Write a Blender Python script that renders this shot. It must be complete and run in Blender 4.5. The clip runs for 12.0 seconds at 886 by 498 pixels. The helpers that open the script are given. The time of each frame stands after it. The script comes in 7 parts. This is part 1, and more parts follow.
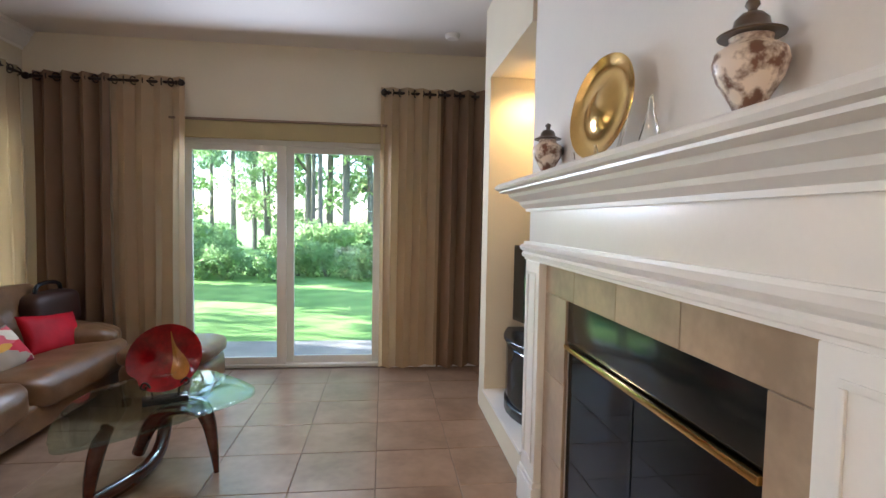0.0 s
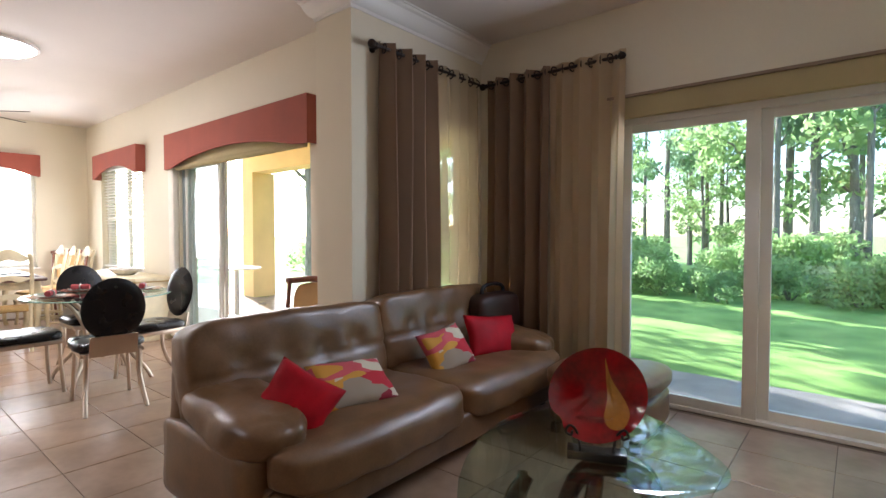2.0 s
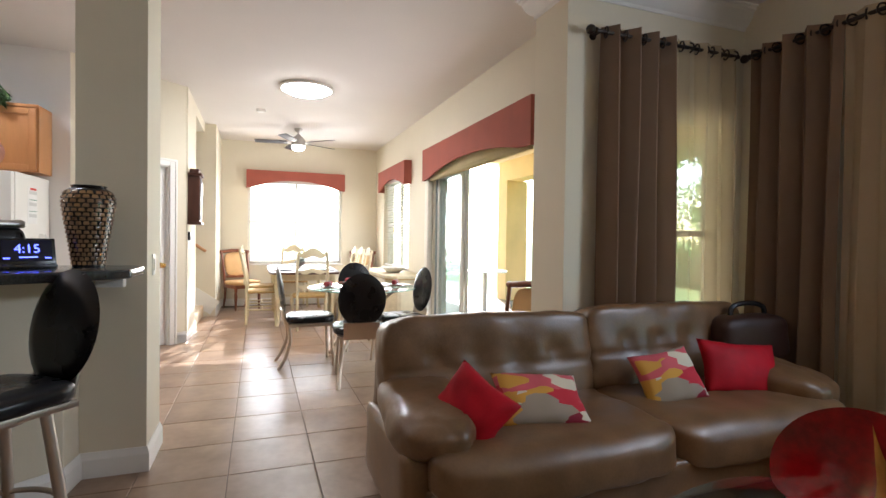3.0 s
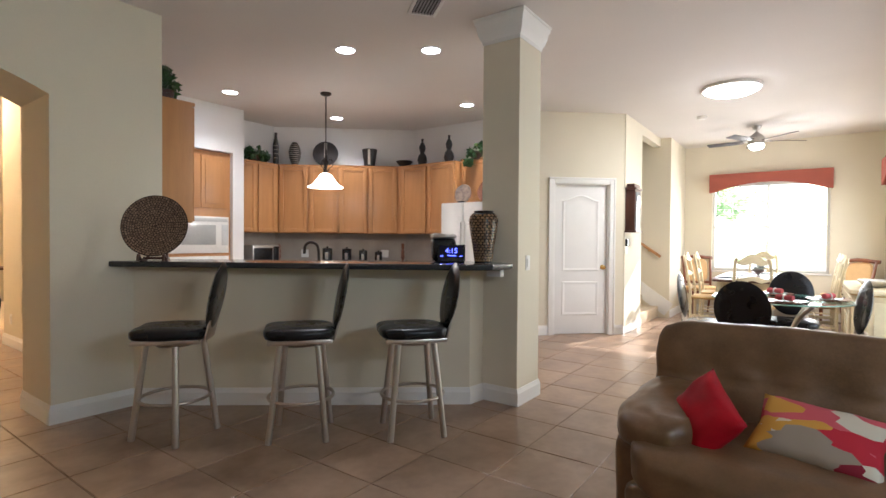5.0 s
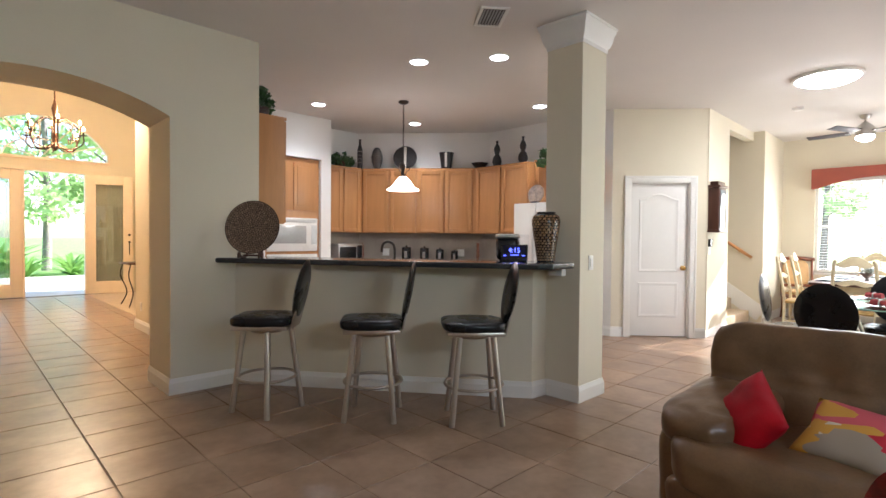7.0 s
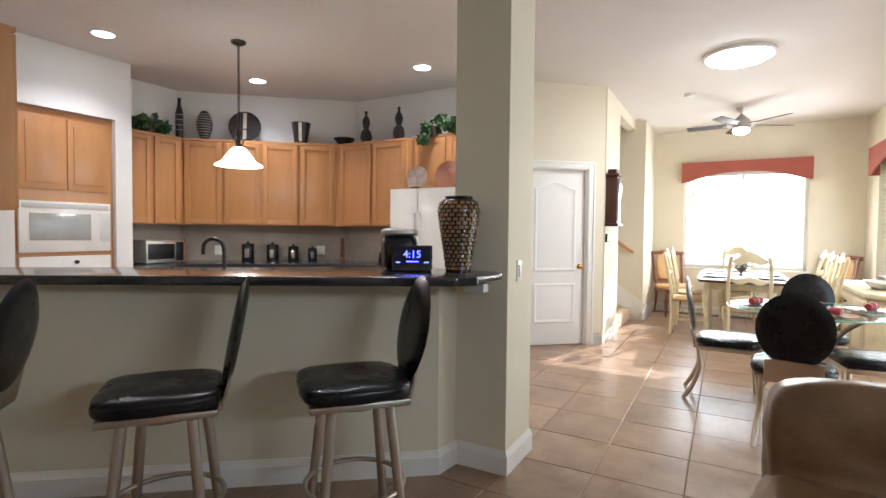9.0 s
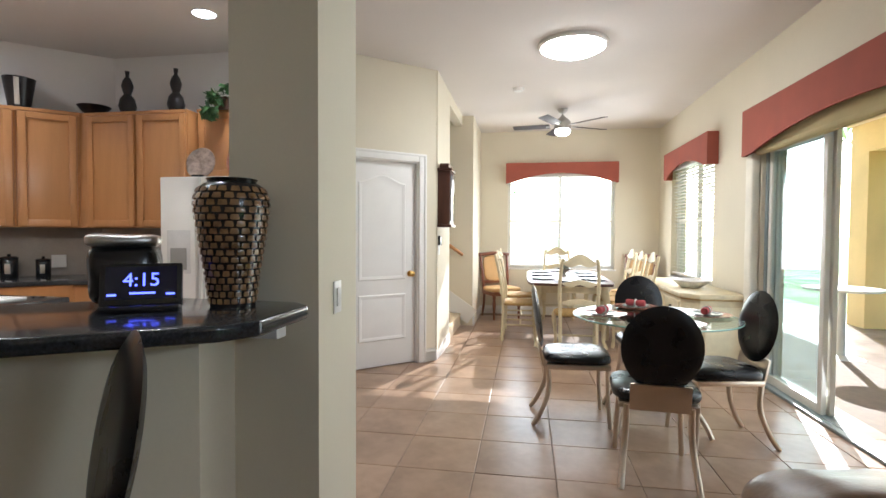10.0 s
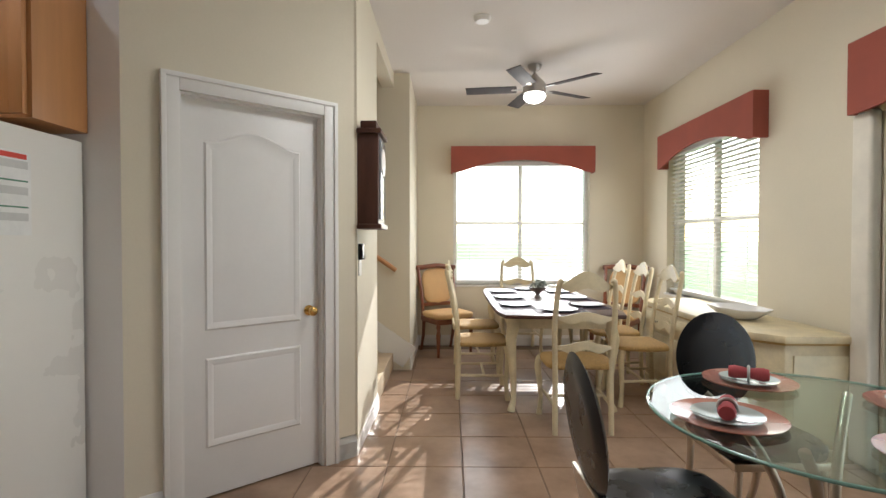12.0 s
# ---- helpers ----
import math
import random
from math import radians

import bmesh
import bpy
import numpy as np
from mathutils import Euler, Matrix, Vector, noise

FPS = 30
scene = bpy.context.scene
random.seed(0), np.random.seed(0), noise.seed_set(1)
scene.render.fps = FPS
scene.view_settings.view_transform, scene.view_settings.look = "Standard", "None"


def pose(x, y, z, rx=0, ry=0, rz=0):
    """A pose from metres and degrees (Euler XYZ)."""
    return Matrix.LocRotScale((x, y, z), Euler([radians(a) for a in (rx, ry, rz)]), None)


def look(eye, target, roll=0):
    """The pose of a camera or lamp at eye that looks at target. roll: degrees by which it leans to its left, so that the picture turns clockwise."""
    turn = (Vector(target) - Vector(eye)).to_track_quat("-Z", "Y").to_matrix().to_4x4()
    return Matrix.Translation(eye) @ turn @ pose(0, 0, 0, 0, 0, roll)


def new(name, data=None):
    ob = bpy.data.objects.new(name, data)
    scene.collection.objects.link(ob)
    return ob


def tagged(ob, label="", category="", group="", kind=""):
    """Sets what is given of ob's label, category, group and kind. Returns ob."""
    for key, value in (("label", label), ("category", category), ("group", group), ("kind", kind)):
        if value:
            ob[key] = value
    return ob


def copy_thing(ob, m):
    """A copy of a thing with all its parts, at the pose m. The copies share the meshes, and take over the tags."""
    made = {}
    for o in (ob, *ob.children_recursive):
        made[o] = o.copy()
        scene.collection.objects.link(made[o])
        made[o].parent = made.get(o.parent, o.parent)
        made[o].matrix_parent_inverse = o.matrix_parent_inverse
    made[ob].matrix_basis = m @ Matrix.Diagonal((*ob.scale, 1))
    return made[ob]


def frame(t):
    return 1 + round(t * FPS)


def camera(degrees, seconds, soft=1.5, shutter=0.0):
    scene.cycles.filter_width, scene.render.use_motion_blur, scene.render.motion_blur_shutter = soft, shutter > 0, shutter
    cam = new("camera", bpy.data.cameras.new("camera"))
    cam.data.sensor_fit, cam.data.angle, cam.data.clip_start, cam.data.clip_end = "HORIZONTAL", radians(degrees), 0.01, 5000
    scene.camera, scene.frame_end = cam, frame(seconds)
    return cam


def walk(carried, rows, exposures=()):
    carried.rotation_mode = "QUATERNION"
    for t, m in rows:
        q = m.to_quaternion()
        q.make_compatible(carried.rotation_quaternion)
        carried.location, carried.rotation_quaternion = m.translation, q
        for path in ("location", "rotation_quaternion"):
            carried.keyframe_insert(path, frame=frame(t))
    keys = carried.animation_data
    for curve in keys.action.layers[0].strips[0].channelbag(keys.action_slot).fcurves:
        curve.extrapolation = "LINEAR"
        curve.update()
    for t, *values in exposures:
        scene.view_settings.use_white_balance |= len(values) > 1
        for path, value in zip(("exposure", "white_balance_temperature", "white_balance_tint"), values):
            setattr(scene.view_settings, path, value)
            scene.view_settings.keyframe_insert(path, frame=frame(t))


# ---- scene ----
cam = camera(82.91, 12.0)
PATH = [
    (0, (-1.020, -2.970, 1.420), -6.77, -3.14, 1.03),
    (0.5, (-1.204, -2.655, 1.398), 3.44, -3.08, 0.94),
    (1, (-1.333, -2.351, 1.351), 15.96, -2.73, 0.55),
    (1.5, (-1.417, -2.145, 1.288), 27.97, -2.05, 0.29),
    (2, (-1.425, -1.979, 1.274), 39.70, -1.70, 0.02),
    (2.5, (-1.412, -1.756, 1.273), 54.09, -1.52, 0.10),
    (3, (-1.371, -1.553, 1.250), 69.70, -1.04, 0.83),
    (3.5, (-1.273, -1.299, 1.264), 86.47, -1.29, 0.91),
    (3.7, (-1.217, -1.182, 1.298), 93.39, -1.66, 0.94),
    (5.3, (-0.934, -0.187, 1.254), 130.03, -0.77, 0.41),
    (5.5, (-0.901, -0.119, 1.258), 131.99, -0.83, 0.44),
    (6, (-0.844, -0.018, 1.259), 134.40, -0.99, 0.52),
    (6.5, (-0.834, -0.016, 1.255), 135.30, -1.07, 0.49),
    (6.7, (-0.856, -0.018, 1.258), 135.65, -1.10, 0.51),
    (8.3, (-1.427, -0.728, 1.297), 131.44, -2.09, 0.61),
    (8.5, (-1.549, -0.841, 1.289), 128.34, -1.96, 0.52),
    (9, (-1.920, -1.100, 1.300), 119.36, -1.92, 0.56),
    (9.5, (-2.325, -1.299, 1.319), 109.15, -1.88, 0.53),
    (10, (-2.827, -1.422, 1.321), 99.37, -1.74, 0.28),
    (10.5, (-3.366, -1.522, 1.333), 91.80, -1.71, 0.18),
    (11, (-3.913, -1.581, 1.329), 88.23, -1.56, -0.02),
    (11.5, (-4.437, -1.647, 1.319), 88.01, -1.28, 0.02),
    (12, (-4.909, -1.766, 1.322), 90.76, -1.02, 0.00),
]
EXPOSURES = [(0, 2.45, 5600, 16), (0.5, 2.55, 5800, 22), (1, 2.55, 5800, 26), (2.5, 1.95, 5800, 13), (3.5, 2.1, 5750, 12), (6.3, 2.0, 5750, 12), (8.5, 2.15, 5700, 11), (9.5, 1.9, 5700, 10), (10, 1.72, 5650, 9), (11, 1.22, 5600, 7), (12, 1.05, 5850, 10)]
walk(cam, [(t, pose(*eye, 90 + pitch, 0, yaw) @ pose(0, 0, 0, 0, 0, roll)) for t, eye, yaw, pitch, roll in PATH], EXPOSURES)
# ---- world, sun, large lights ----
SUN_AZ, SUN_EL = 72.0, 25.0            # degrees: from +y turned towards -x, above the horizon
world = bpy.data.worlds.new("world")
scene.world = world
world.use_nodes = True
wt = world.node_tree
sky = wt.nodes.new("ShaderNodeTexSky")
sky.sky_type = "NISHITA"
sky.sun_disc = False
sky.sun_elevation = radians(SUN_EL)
sky.sun_rotation = radians(-SUN_AZ)
wt.links.new(sky.outputs[0], wt.nodes["Background"].inputs[0])
wt.nodes["Background"].inputs[1].default_value = 0.15
sun = new("sun", bpy.data.lights.new("sun", "SUN"))
sun.data.energy, sun.data.angle, sun.data.color = 5.0, radians(0.5), (1.0, 0.93, 0.82)
_el, _az = radians(SUN_EL), radians(SUN_AZ)
sun.matrix_world = look((-math.sin(_az) * math.cos(_el) * 20, math.cos(_az) * math.cos(_el) * 20, math.sin(_el) * 20), (0, 0, 0))


def area(name, eye, target, w, h, watts, colour):
    d = bpy.data.lights.new(name, "AREA")
    d.shape, d.size, d.size_y, d.energy, d.color = "RECTANGLE", w, h, watts, colour
    ob = new(name, d)
    ob.matrix_world = look(eye, target)
    return ob


def bulb(name, at, watts, colour, radius=0.05):
    d = bpy.data.lights.new(name, "POINT")
    d.energy, d.color, d.shadow_soft_size = watts, colour, radius
    ob = new(name, d)
    ob.location = at
    return ob


def downlight(name, at, watts, colour, angle=130):
    d = bpy.data.lights.new(name, "SPOT")
    d.energy, d.color, d.shadow_soft_size, d.spot_size, d.spot_blend = watts, colour, 0.07, radians(angle), 0.6
    ob = new(name, d)
    ob.location = at
    return ob


DAY, WARM, COOL = (1.0, 0.97, 0.92), (1.0, 0.78, 0.5), (0.9, 0.95, 1.0)
# daylight in the openings
area("daylight_living", (-1.95, 1.79, 2.06), (-1.95, 0, 1.6), 1.4, 0.14, 8.5, (0.90, 0.95, 1.0))
area("daylight_patio", (-6.3, 0.60, 1.15), (-6.3, -2, 0.8), 2.4, 2.0, 9.0, DAY)
area("daylight_north", (-9.7, 0.52, 1.45), (-9.7, -3, 0.9), 1.4, 1.3, 8.0, DAY)
area("daylight_west", (-11.05, -0.87, 1.45), (-8, -0.87, 0.9), 1.6, 1.3, 11.5, DAY)
# lamps of the house
downlight("ceiling_glow", (-7.45, -1.0, 2.90), 13.0, (1.0, 0.93, 0.82), 165)
for _x, _y in ((-4.19, -3.77), (-4.64, -3.13), (-4.32, -5.87), (-5.9, -5.78), (-6.37, -3.87)):
    downlight("can_glow", (_x, _y, 2.97), 12.0, (1.0, 0.97, 0.92))
bulb("pendant_glow", (-5.0, -4.97, 1.86), 4.1, (1.0, 0.9, 0.75))
downlight("niche_glow", (0.02, 0.42, 2.40), 5, (1.0, 0.62, 0.22), 150)
bulb("chandelier_glow", (-2.2, -9.3, 3.0), 98.0, (1.0, 0.68, 0.38), 0.25)
bulb("fan_glow", (-9.77, -0.95, 2.48), 1.2, (1.0, 0.88, 0.7), 0.08)
# ---- materials ----
MATS = {}


def mat(name, colour, rough=0.6, metal=0.0, vary=0.12, scale=6.0, bump=0.15, fine=60.0, random_tint=0.0, stretch=(1, 1, 1), coat=0.0, colour2=None, spread=(0.35, 0.7)):
    """A procedural surface: two scales of noise in colour and roughness, fine relief."""
    if name in MATS:
        return MATS[name]
    m = bpy.data.materials.new(name)
    m.use_nodes = True
    t = m.node_tree
    b = t.nodes["Principled BSDF"]
    tc = t.nodes.new("ShaderNodeTexCoord")
    mp = t.nodes.new("ShaderNodeMapping")
    mp.inputs["Scale"].default_value = stretch
    if random_tint:
        own, far_, add_ = t.nodes.new("ShaderNodeObjectInfo"), t.nodes.new("ShaderNodeMath"), t.nodes.new("ShaderNodeVectorMath")
        far_.operation, add_.operation = "MULTIPLY", "ADD"
        far_.inputs[1].default_value = 60.0
        t.links.new(own.outputs["Random"], far_.inputs[0])
        t.links.new(tc.outputs["Object"], add_.inputs[0])
        t.links.new(far_.outputs[0], add_.inputs[1])
        t.links.new(add_.outputs[0], mp.inputs[0])
    else:
        t.links.new(tc.outputs["Object"], mp.inputs[0])
    n1, n2 = t.nodes.new("ShaderNodeTexNoise"), t.nodes.new("ShaderNodeTexNoise")
    for n, s, d in ((n1, scale, 5), (n2, fine, 3)):
        n.inputs["Scale"].default_value = s
        n.inputs["Detail"].default_value = d
        t.links.new(mp.outputs[0], n.inputs["Vector"])
    ramp = t.nodes.new("ShaderNodeValToRGB")
    c2 = colour2 or tuple(c * (1 - vary) for c in colour)
    c1 = tuple(min(1, c * (1 + vary * 0.5)) for c in colour)
    ramp.color_ramp.elements[0].color, ramp.color_ramp.elements[1].color = (*c2, 1), (*c1, 1)
    ramp.color_ramp.elements[0].position, ramp.color_ramp.elements[1].position = spread
    mixn = t.nodes.new("ShaderNodeMath")
    mixn.operation = "MULTIPLY_ADD"
    mixn.inputs[1].default_value = 0.25
    t.links.new(n2.outputs[0], mixn.inputs[0])
    sc = t.nodes.new("ShaderNodeMath")
    sc.operation = "MULTIPLY"
    sc.inputs[1].default_value = 0.78
    t.links.new(n1.outputs[0], sc.inputs[0])
    t.links.new(sc.outputs[0], mixn.inputs[2])
    t.links.new(mixn.outputs[0], ramp.inputs[0])
    out = ramp.outputs[0]
    if random_tint:
        oi, hsv, ma = t.nodes.new("ShaderNodeObjectInfo"), t.nodes.new("ShaderNodeHueSaturation"), t.nodes.new("ShaderNodeMapRange")
        ma.inputs[3].default_value, ma.inputs[4].default_value = 1 - random_tint, 1 + random_tint
        t.links.new(oi.outputs["Random"], ma.inputs[0])
        t.links.new(ma.outputs[0], hsv.inputs["Value"])
        t.links.new(out, hsv.inputs["Color"])
        out = hsv.outputs[0]
    t.links.new(out, b.inputs["Base Color"])
    rr = t.nodes.new("ShaderNodeMapRange")
    rr.inputs[3].default_value, rr.inputs[4].default_value = max(0.02, rough * 0.85), min(1, rough * 1.2)
    t.links.new(n1.outputs[0], rr.inputs[0])
    t.links.new(rr.outputs[0], b.inputs["Roughness"])
    b.inputs["Metallic"].default_value = metal
    b.inputs["Coat Weight"].default_value = coat
    if bump:
        bp = t.nodes.new("ShaderNodeBump")
        bp.inputs["Strength"].default_value = bump
        bp.inputs["Distance"].default_value = 0.004
        t.links.new(mixn.outputs[0], bp.inputs["Height"])
        t.links.new(bp.outputs[0], b.inputs["Normal"])
    MATS[name] = m
    return m


def glass(name, colour=(1, 1, 1), rough=0.0, ior=1.45, trans=1.0):
    m = mat(name, colour, rough, vary=0.0, bump=0)
    b = m.node_tree.nodes["Principled BSDF"]
    b.inputs["Transmission Weight"].default_value = trans
    b.inputs["IOR"].default_value = ior
    for l in list(b.inputs["Roughness"].links) + list(b.inputs["Base Color"].links):
        m.node_tree.links.remove(l)
    b.inputs["Roughness"].default_value = rough
    b.inputs["Base Color"].default_value = (*colour, 1)
    return m


def pane(name, tint=(0.93, 0.97, 0.96), mirror=0.035):
    """Window glass: clear, with a slight mirror."""
    if name in MATS:
        return MATS[name]
    m = bpy.data.materials.new(name)
    m.use_nodes = True
    t = m.node_tree
    t.nodes.remove(t.nodes["Principled BSDF"])
    tr, gl, mx, lw, pw, ma = (t.nodes.new("ShaderNode" + k) for k in ("BsdfTransparent", "BsdfGlossy", "MixShader", "LayerWeight", "Math", "Math"))
    tr.inputs[0].default_value = (*tint, 1)
    gl.inputs["Roughness"].default_value = 0.01
    pw.operation, ma.operation = "POWER", "MULTIPLY_ADD"
    pw.inputs[1].default_value = 4.0
    ma.inputs[1].default_value, ma.inputs[2].default_value = 0.55, mirror
    t.links.new(lw.outputs["Facing"], pw.inputs[0])
    t.links.new(pw.outputs[0], ma.inputs[0])
    t.links.new(ma.outputs[0], mx.inputs[0])
    t.links.new(tr.outputs[0], mx.inputs[1])
    t.links.new(gl.outputs[0], mx.inputs[2])
    t.links.new(mx.outputs[0], t.nodes["Material Output"].inputs[0])
    MATS[name] = m
    return m


def cloth(name, colour, through_part=0.35, rough=0.9, clear=0.0, weave=400.0):
    """Cloth that lets light through; clear: the share seen straight through the weave."""
    if name in MATS:
        return MATS[name]
    m = mat(name, colour, rough, vary=0.12, scale=3, bump=0.2, fine=weave, stretch=(1, 1, 1))
    t = m.node_tree
    b, out = t.nodes["Principled BSDF"], t.nodes["Material Output"]
    tl, mx = t.nodes.new("ShaderNodeBsdfTranslucent"), t.nodes.new("ShaderNodeMixShader")
    tl.inputs[0].default_value = (*colour, 1)
    mx.inputs[0].default_value = through_part
    t.links.new(b.outputs[0], mx.inputs[1])
    t.links.new(tl.outputs[0], mx.inputs[2])
    last = mx
    if clear:
        tr, m2 = t.nodes.new("ShaderNodeBsdfTransparent"), t.nodes.new("ShaderNodeMixShader")
        m2.inputs[0].default_value = clear
        t.links.new(mx.outputs[0], m2.inputs[1])
        t.links.new(tr.outputs[0], m2.inputs[2])
        last = m2
    t.links.new(last.outputs[0], out.inputs[0])
    return m


def glow(name, colour, strength):
    if name in MATS:
        return MATS[name]
    m = bpy.data.materials.new(name)
    m.use_nodes = True
    b = m.node_tree.nodes["Principled BSDF"]
    b.inputs["Base Color"].default_value = (*colour, 1)
    b.inputs["Emission Color"].default_value = (*colour, 1)
    b.inputs["Emission Strength"].default_value = strength
    MATS[name] = m
    return m


PAINT = mat("beige_wall_paint", (0.72, 0.655, 0.515), 0.75, vary=0.05, scale=1.2, bump=0.25, fine=90)
WHITE_WALL = mat("white_wall_paint", (0.80, 0.77, 0.73), 0.75, vary=0.04, scale=1.2, bump=0.2, fine=90)
CEIL = mat("ceiling_paint", (0.72, 0.675, 0.63), 0.9, vary=0.04, scale=1.0, bump=0.3, fine=45)
TRIM = mat("white_trim_paint", (0.80, 0.78, 0.74), 0.35, vary=0.04, scale=3, bump=0.05)
DOORPAINT = mat("white_door_paint", (0.80, 0.78, 0.75), 0.4, vary=0.03, scale=4, bump=0.06)
GROUT = mat("tile_grout", (0.19, 0.135, 0.095), 0.9, vary=0.2, scale=10, bump=0.3)
TILE = mat("floor_tile", (0.305, 0.202, 0.134), 0.30, vary=0.2, scale=4.2, bump=0.03, fine=20, random_tint=0.07, colour2=(0.205, 0.127, 0.080), spread=(0.34, 0.66))
OAK = mat("maple_wood", (0.50, 0.235, 0.085), 0.34, vary=0.11, scale=2.2, bump=0.04, fine=16, stretch=(6, 6, 0.6))
COUNTER = mat("dark_counter", (0.030, 0.033, 0.037), 0.16, vary=0.5, scale=120, bump=0.0, fine=300, coat=0.3)
YELLOW = mat("yellow_stucco", (0.80, 0.58, 0.25), 0.9, vary=0.1, scale=2, bump=0.6, fine=70)
CONCRETE = mat("patio_concrete", (0.42, 0.37, 0.33), 0.7, vary=0.3, scale=3, bump=0.3, fine=50)
GRASS = mat("lawn_grass", (0.26, 0.42, 0.10), 0.9, vary=0.5, scale=1.5, bump=0.8, fine=60, colour2=(0.12, 0.25, 0.04))
FRAME_WHITE = mat("white_frame", (0.72, 0.70, 0.64), 0.4, vary=0.05, bump=0.03)
FRAME_TEAL = mat("grey_teal_frame", (0.22, 0.26, 0.26), 0.4, vary=0.05, bump=0.03)
FRAME_DARK = mat("grey_frame", (0.50, 0.50, 0.48), 0.4, vary=0.05, bump=0.03)
GLASSPANE = pane("window_glass")
TERRA = mat("terracotta_fabric", (0.33, 0.085, 0.055), 0.9, vary=0.12, scale=5, bump=0.4, fine=250)


# ---- mesh helpers ----
def add_box(bm, x0, x1, y0, y1, z0, z1):
    v = [bm.verts.new(p) for p in ((x0, y0, z0), (x1, y0, z0), (x1, y1, z0), (x0, y1, z0), (x0, y0, z1), (x1, y0, z1), (x1, y1, z1), (x0, y1, z1))]
    return [bm.faces.new([v[i] for i in f]) for f in ((3, 2, 1, 0), (4, 5, 6, 7), (0, 1, 5, 4), (1, 2, 6, 5), (2, 3, 7, 6), (3, 0, 4, 7))]


def boxes(*bs, bevel=0.0, seg=2):
    bm = bmesh.new()
    for b in bs:
        add_box(bm, *b)
    if bevel:
        bmesh.ops.bevel(bm, geom=list(bm.edges), offset=bevel, segments=seg, affect="EDGES", profile=0.6)
    return bm


def prism(pts, z0, z1, bevel=0.0, seg=2):
    """An upright prism over a plan outline."""
    bm = bmesh.new()
    lo = [bm.verts.new((x, y, z0)) for x, y in pts]
    hi = [bm.verts.new((x, y, z1)) for x, y in pts]
    bm.faces.new(lo[::-1])
    bm.faces.new(hi)
    n = len(pts)
    for i in range(n):
        bm.faces.new((lo[i], lo[(i + 1) % n], hi[(i + 1) % n], hi[i]))
    bmesh.ops.recalc_face_normals(bm, faces=bm.faces)
    if bevel:
        bmesh.ops.bevel(bm, geom=list(bm.edges), offset=bevel, segments=seg, affect="EDGES", profile=0.6)
    return bm


def lathe(profile, n=28, cap=True):
    """A turned body from (radius, height) rows."""
    bm = bmesh.new()
    rings = [[bm.verts.new((r * math.cos(2 * math.pi * k / n), r * math.sin(2 * math.pi * k / n), z)) for k in range(n)] for r, z in profile]
    for a, b in zip(rings, rings[1:]):
        for k in range(n):
            bm.faces.new((a[k], a[(k + 1) % n], b[(k + 1) % n], b[k]))
    if cap:
        if profile[0][0] > 1e-5:
            bm.faces.new(rings[0][::-1])
        if profile[-1][0] > 1e-5:
            bm.faces.new(rings[-1])
    return bm


def tube(points, radius, n=8, flat=1.0):
    """A rod along points; radius may be one number or one per point."""
    bm = bmesh.new()
    pts = [Vector(p) for p in points]
    rad = radius if isinstance(radius, (list, tuple)) else [radius] * len(pts)
    rings, a = [], None
    for i, p in enumerate(pts):
        d = (pts[min(i + 1, len(pts) - 1)] - pts[max(i - 1, 0)]).normalized()
        if a is None:
            a = d.cross(Vector((0, 0, 1)) if abs(d.z) < 0.95 else Vector((0, 1, 0)))
        else:
            a = a - d * a.dot(d)
        a = a.normalized()
        b = a.cross(d).normalized()
        rings.append([bm.verts.new(p + rad[i] * (a * math.cos(2 * math.pi * k / n) + flat * b * math.sin(2 * math.pi * k / n))) for k in range(n)])
    for lo, hi in zip(rings, rings[1:]):
        for k in range(n):
            bm.faces.new((lo[k], lo[(k + 1) % n], hi[(k + 1) % n], hi[k]))
    bm.faces.new(rings[0][::-1])
    bm.faces.new(rings[-1])
    bmesh.ops.recalc_face_normals(bm, faces=bm.faces)
    return bm


def join(*bms):
    out = bmesh.new()
    for b in bms:
        me = bpy.data.meshes.new("tmp")
        b.to_mesh(me)
        b.free()
        out.from_mesh(me)
        bpy.data.meshes.remove(me)
    return out


def moved(bm, m):
    bm.transform(m)
    return bm


def curve_pts(pts, n=6):
    """A smooth line through the points."""
    p = [Vector(q) for q in pts]
    p = [p[0] * 2 - p[1]] + p + [p[-1] * 2 - p[-2]]
    out = []
    for i in range(1, len(p) - 2):
        for k in range(n):
            t = k / n
            a, b, c, d = p[i - 1], p[i], p[i + 1], p[i + 2]
            out.append(0.5 * ((2 * b) + (c - a) * t + (2 * a - 5 * b + 4 * c - d) * t * t + (3 * b - a - 3 * c + d) * t ** 3))
    out.append(p[-2])
    return out


def mesh_of(name, bm, material, smooth=None):
    me = bpy.data.meshes.new(name)
    bm.to_mesh(me)
    bm.free()
    for m in (material if isinstance(material, (list, tuple)) else [material]):
        me.materials.append(m)
    if smooth is not None:
        me.polygons.foreach_set("use_smooth", [True] * len(me.polygons))
        if smooth < 180:
            me.set_sharp_from_angle(angle=radians(smooth))
    return me


def structure(name, bm, material, label, category="", smooth=None):
    ob = new(name, mesh_of(name, bm, material, smooth))
    return tagged(ob, label, category or name.split("_")[0], kind="structure")


def thing(name, label, category, m=None, group=""):
    ob = new(name)
    ob.empty_display_size = 0.1
    if m is not None:
        ob.matrix_world = m
    return tagged(ob, label, category, group)


def single(name, bm, material, label, category, m=None, group="", smooth=40):
    ob = new(name, mesh_of(name, bm, material, smooth))
    if m is not None:
        ob.matrix_world = m
    return tagged(ob, label, category, group)


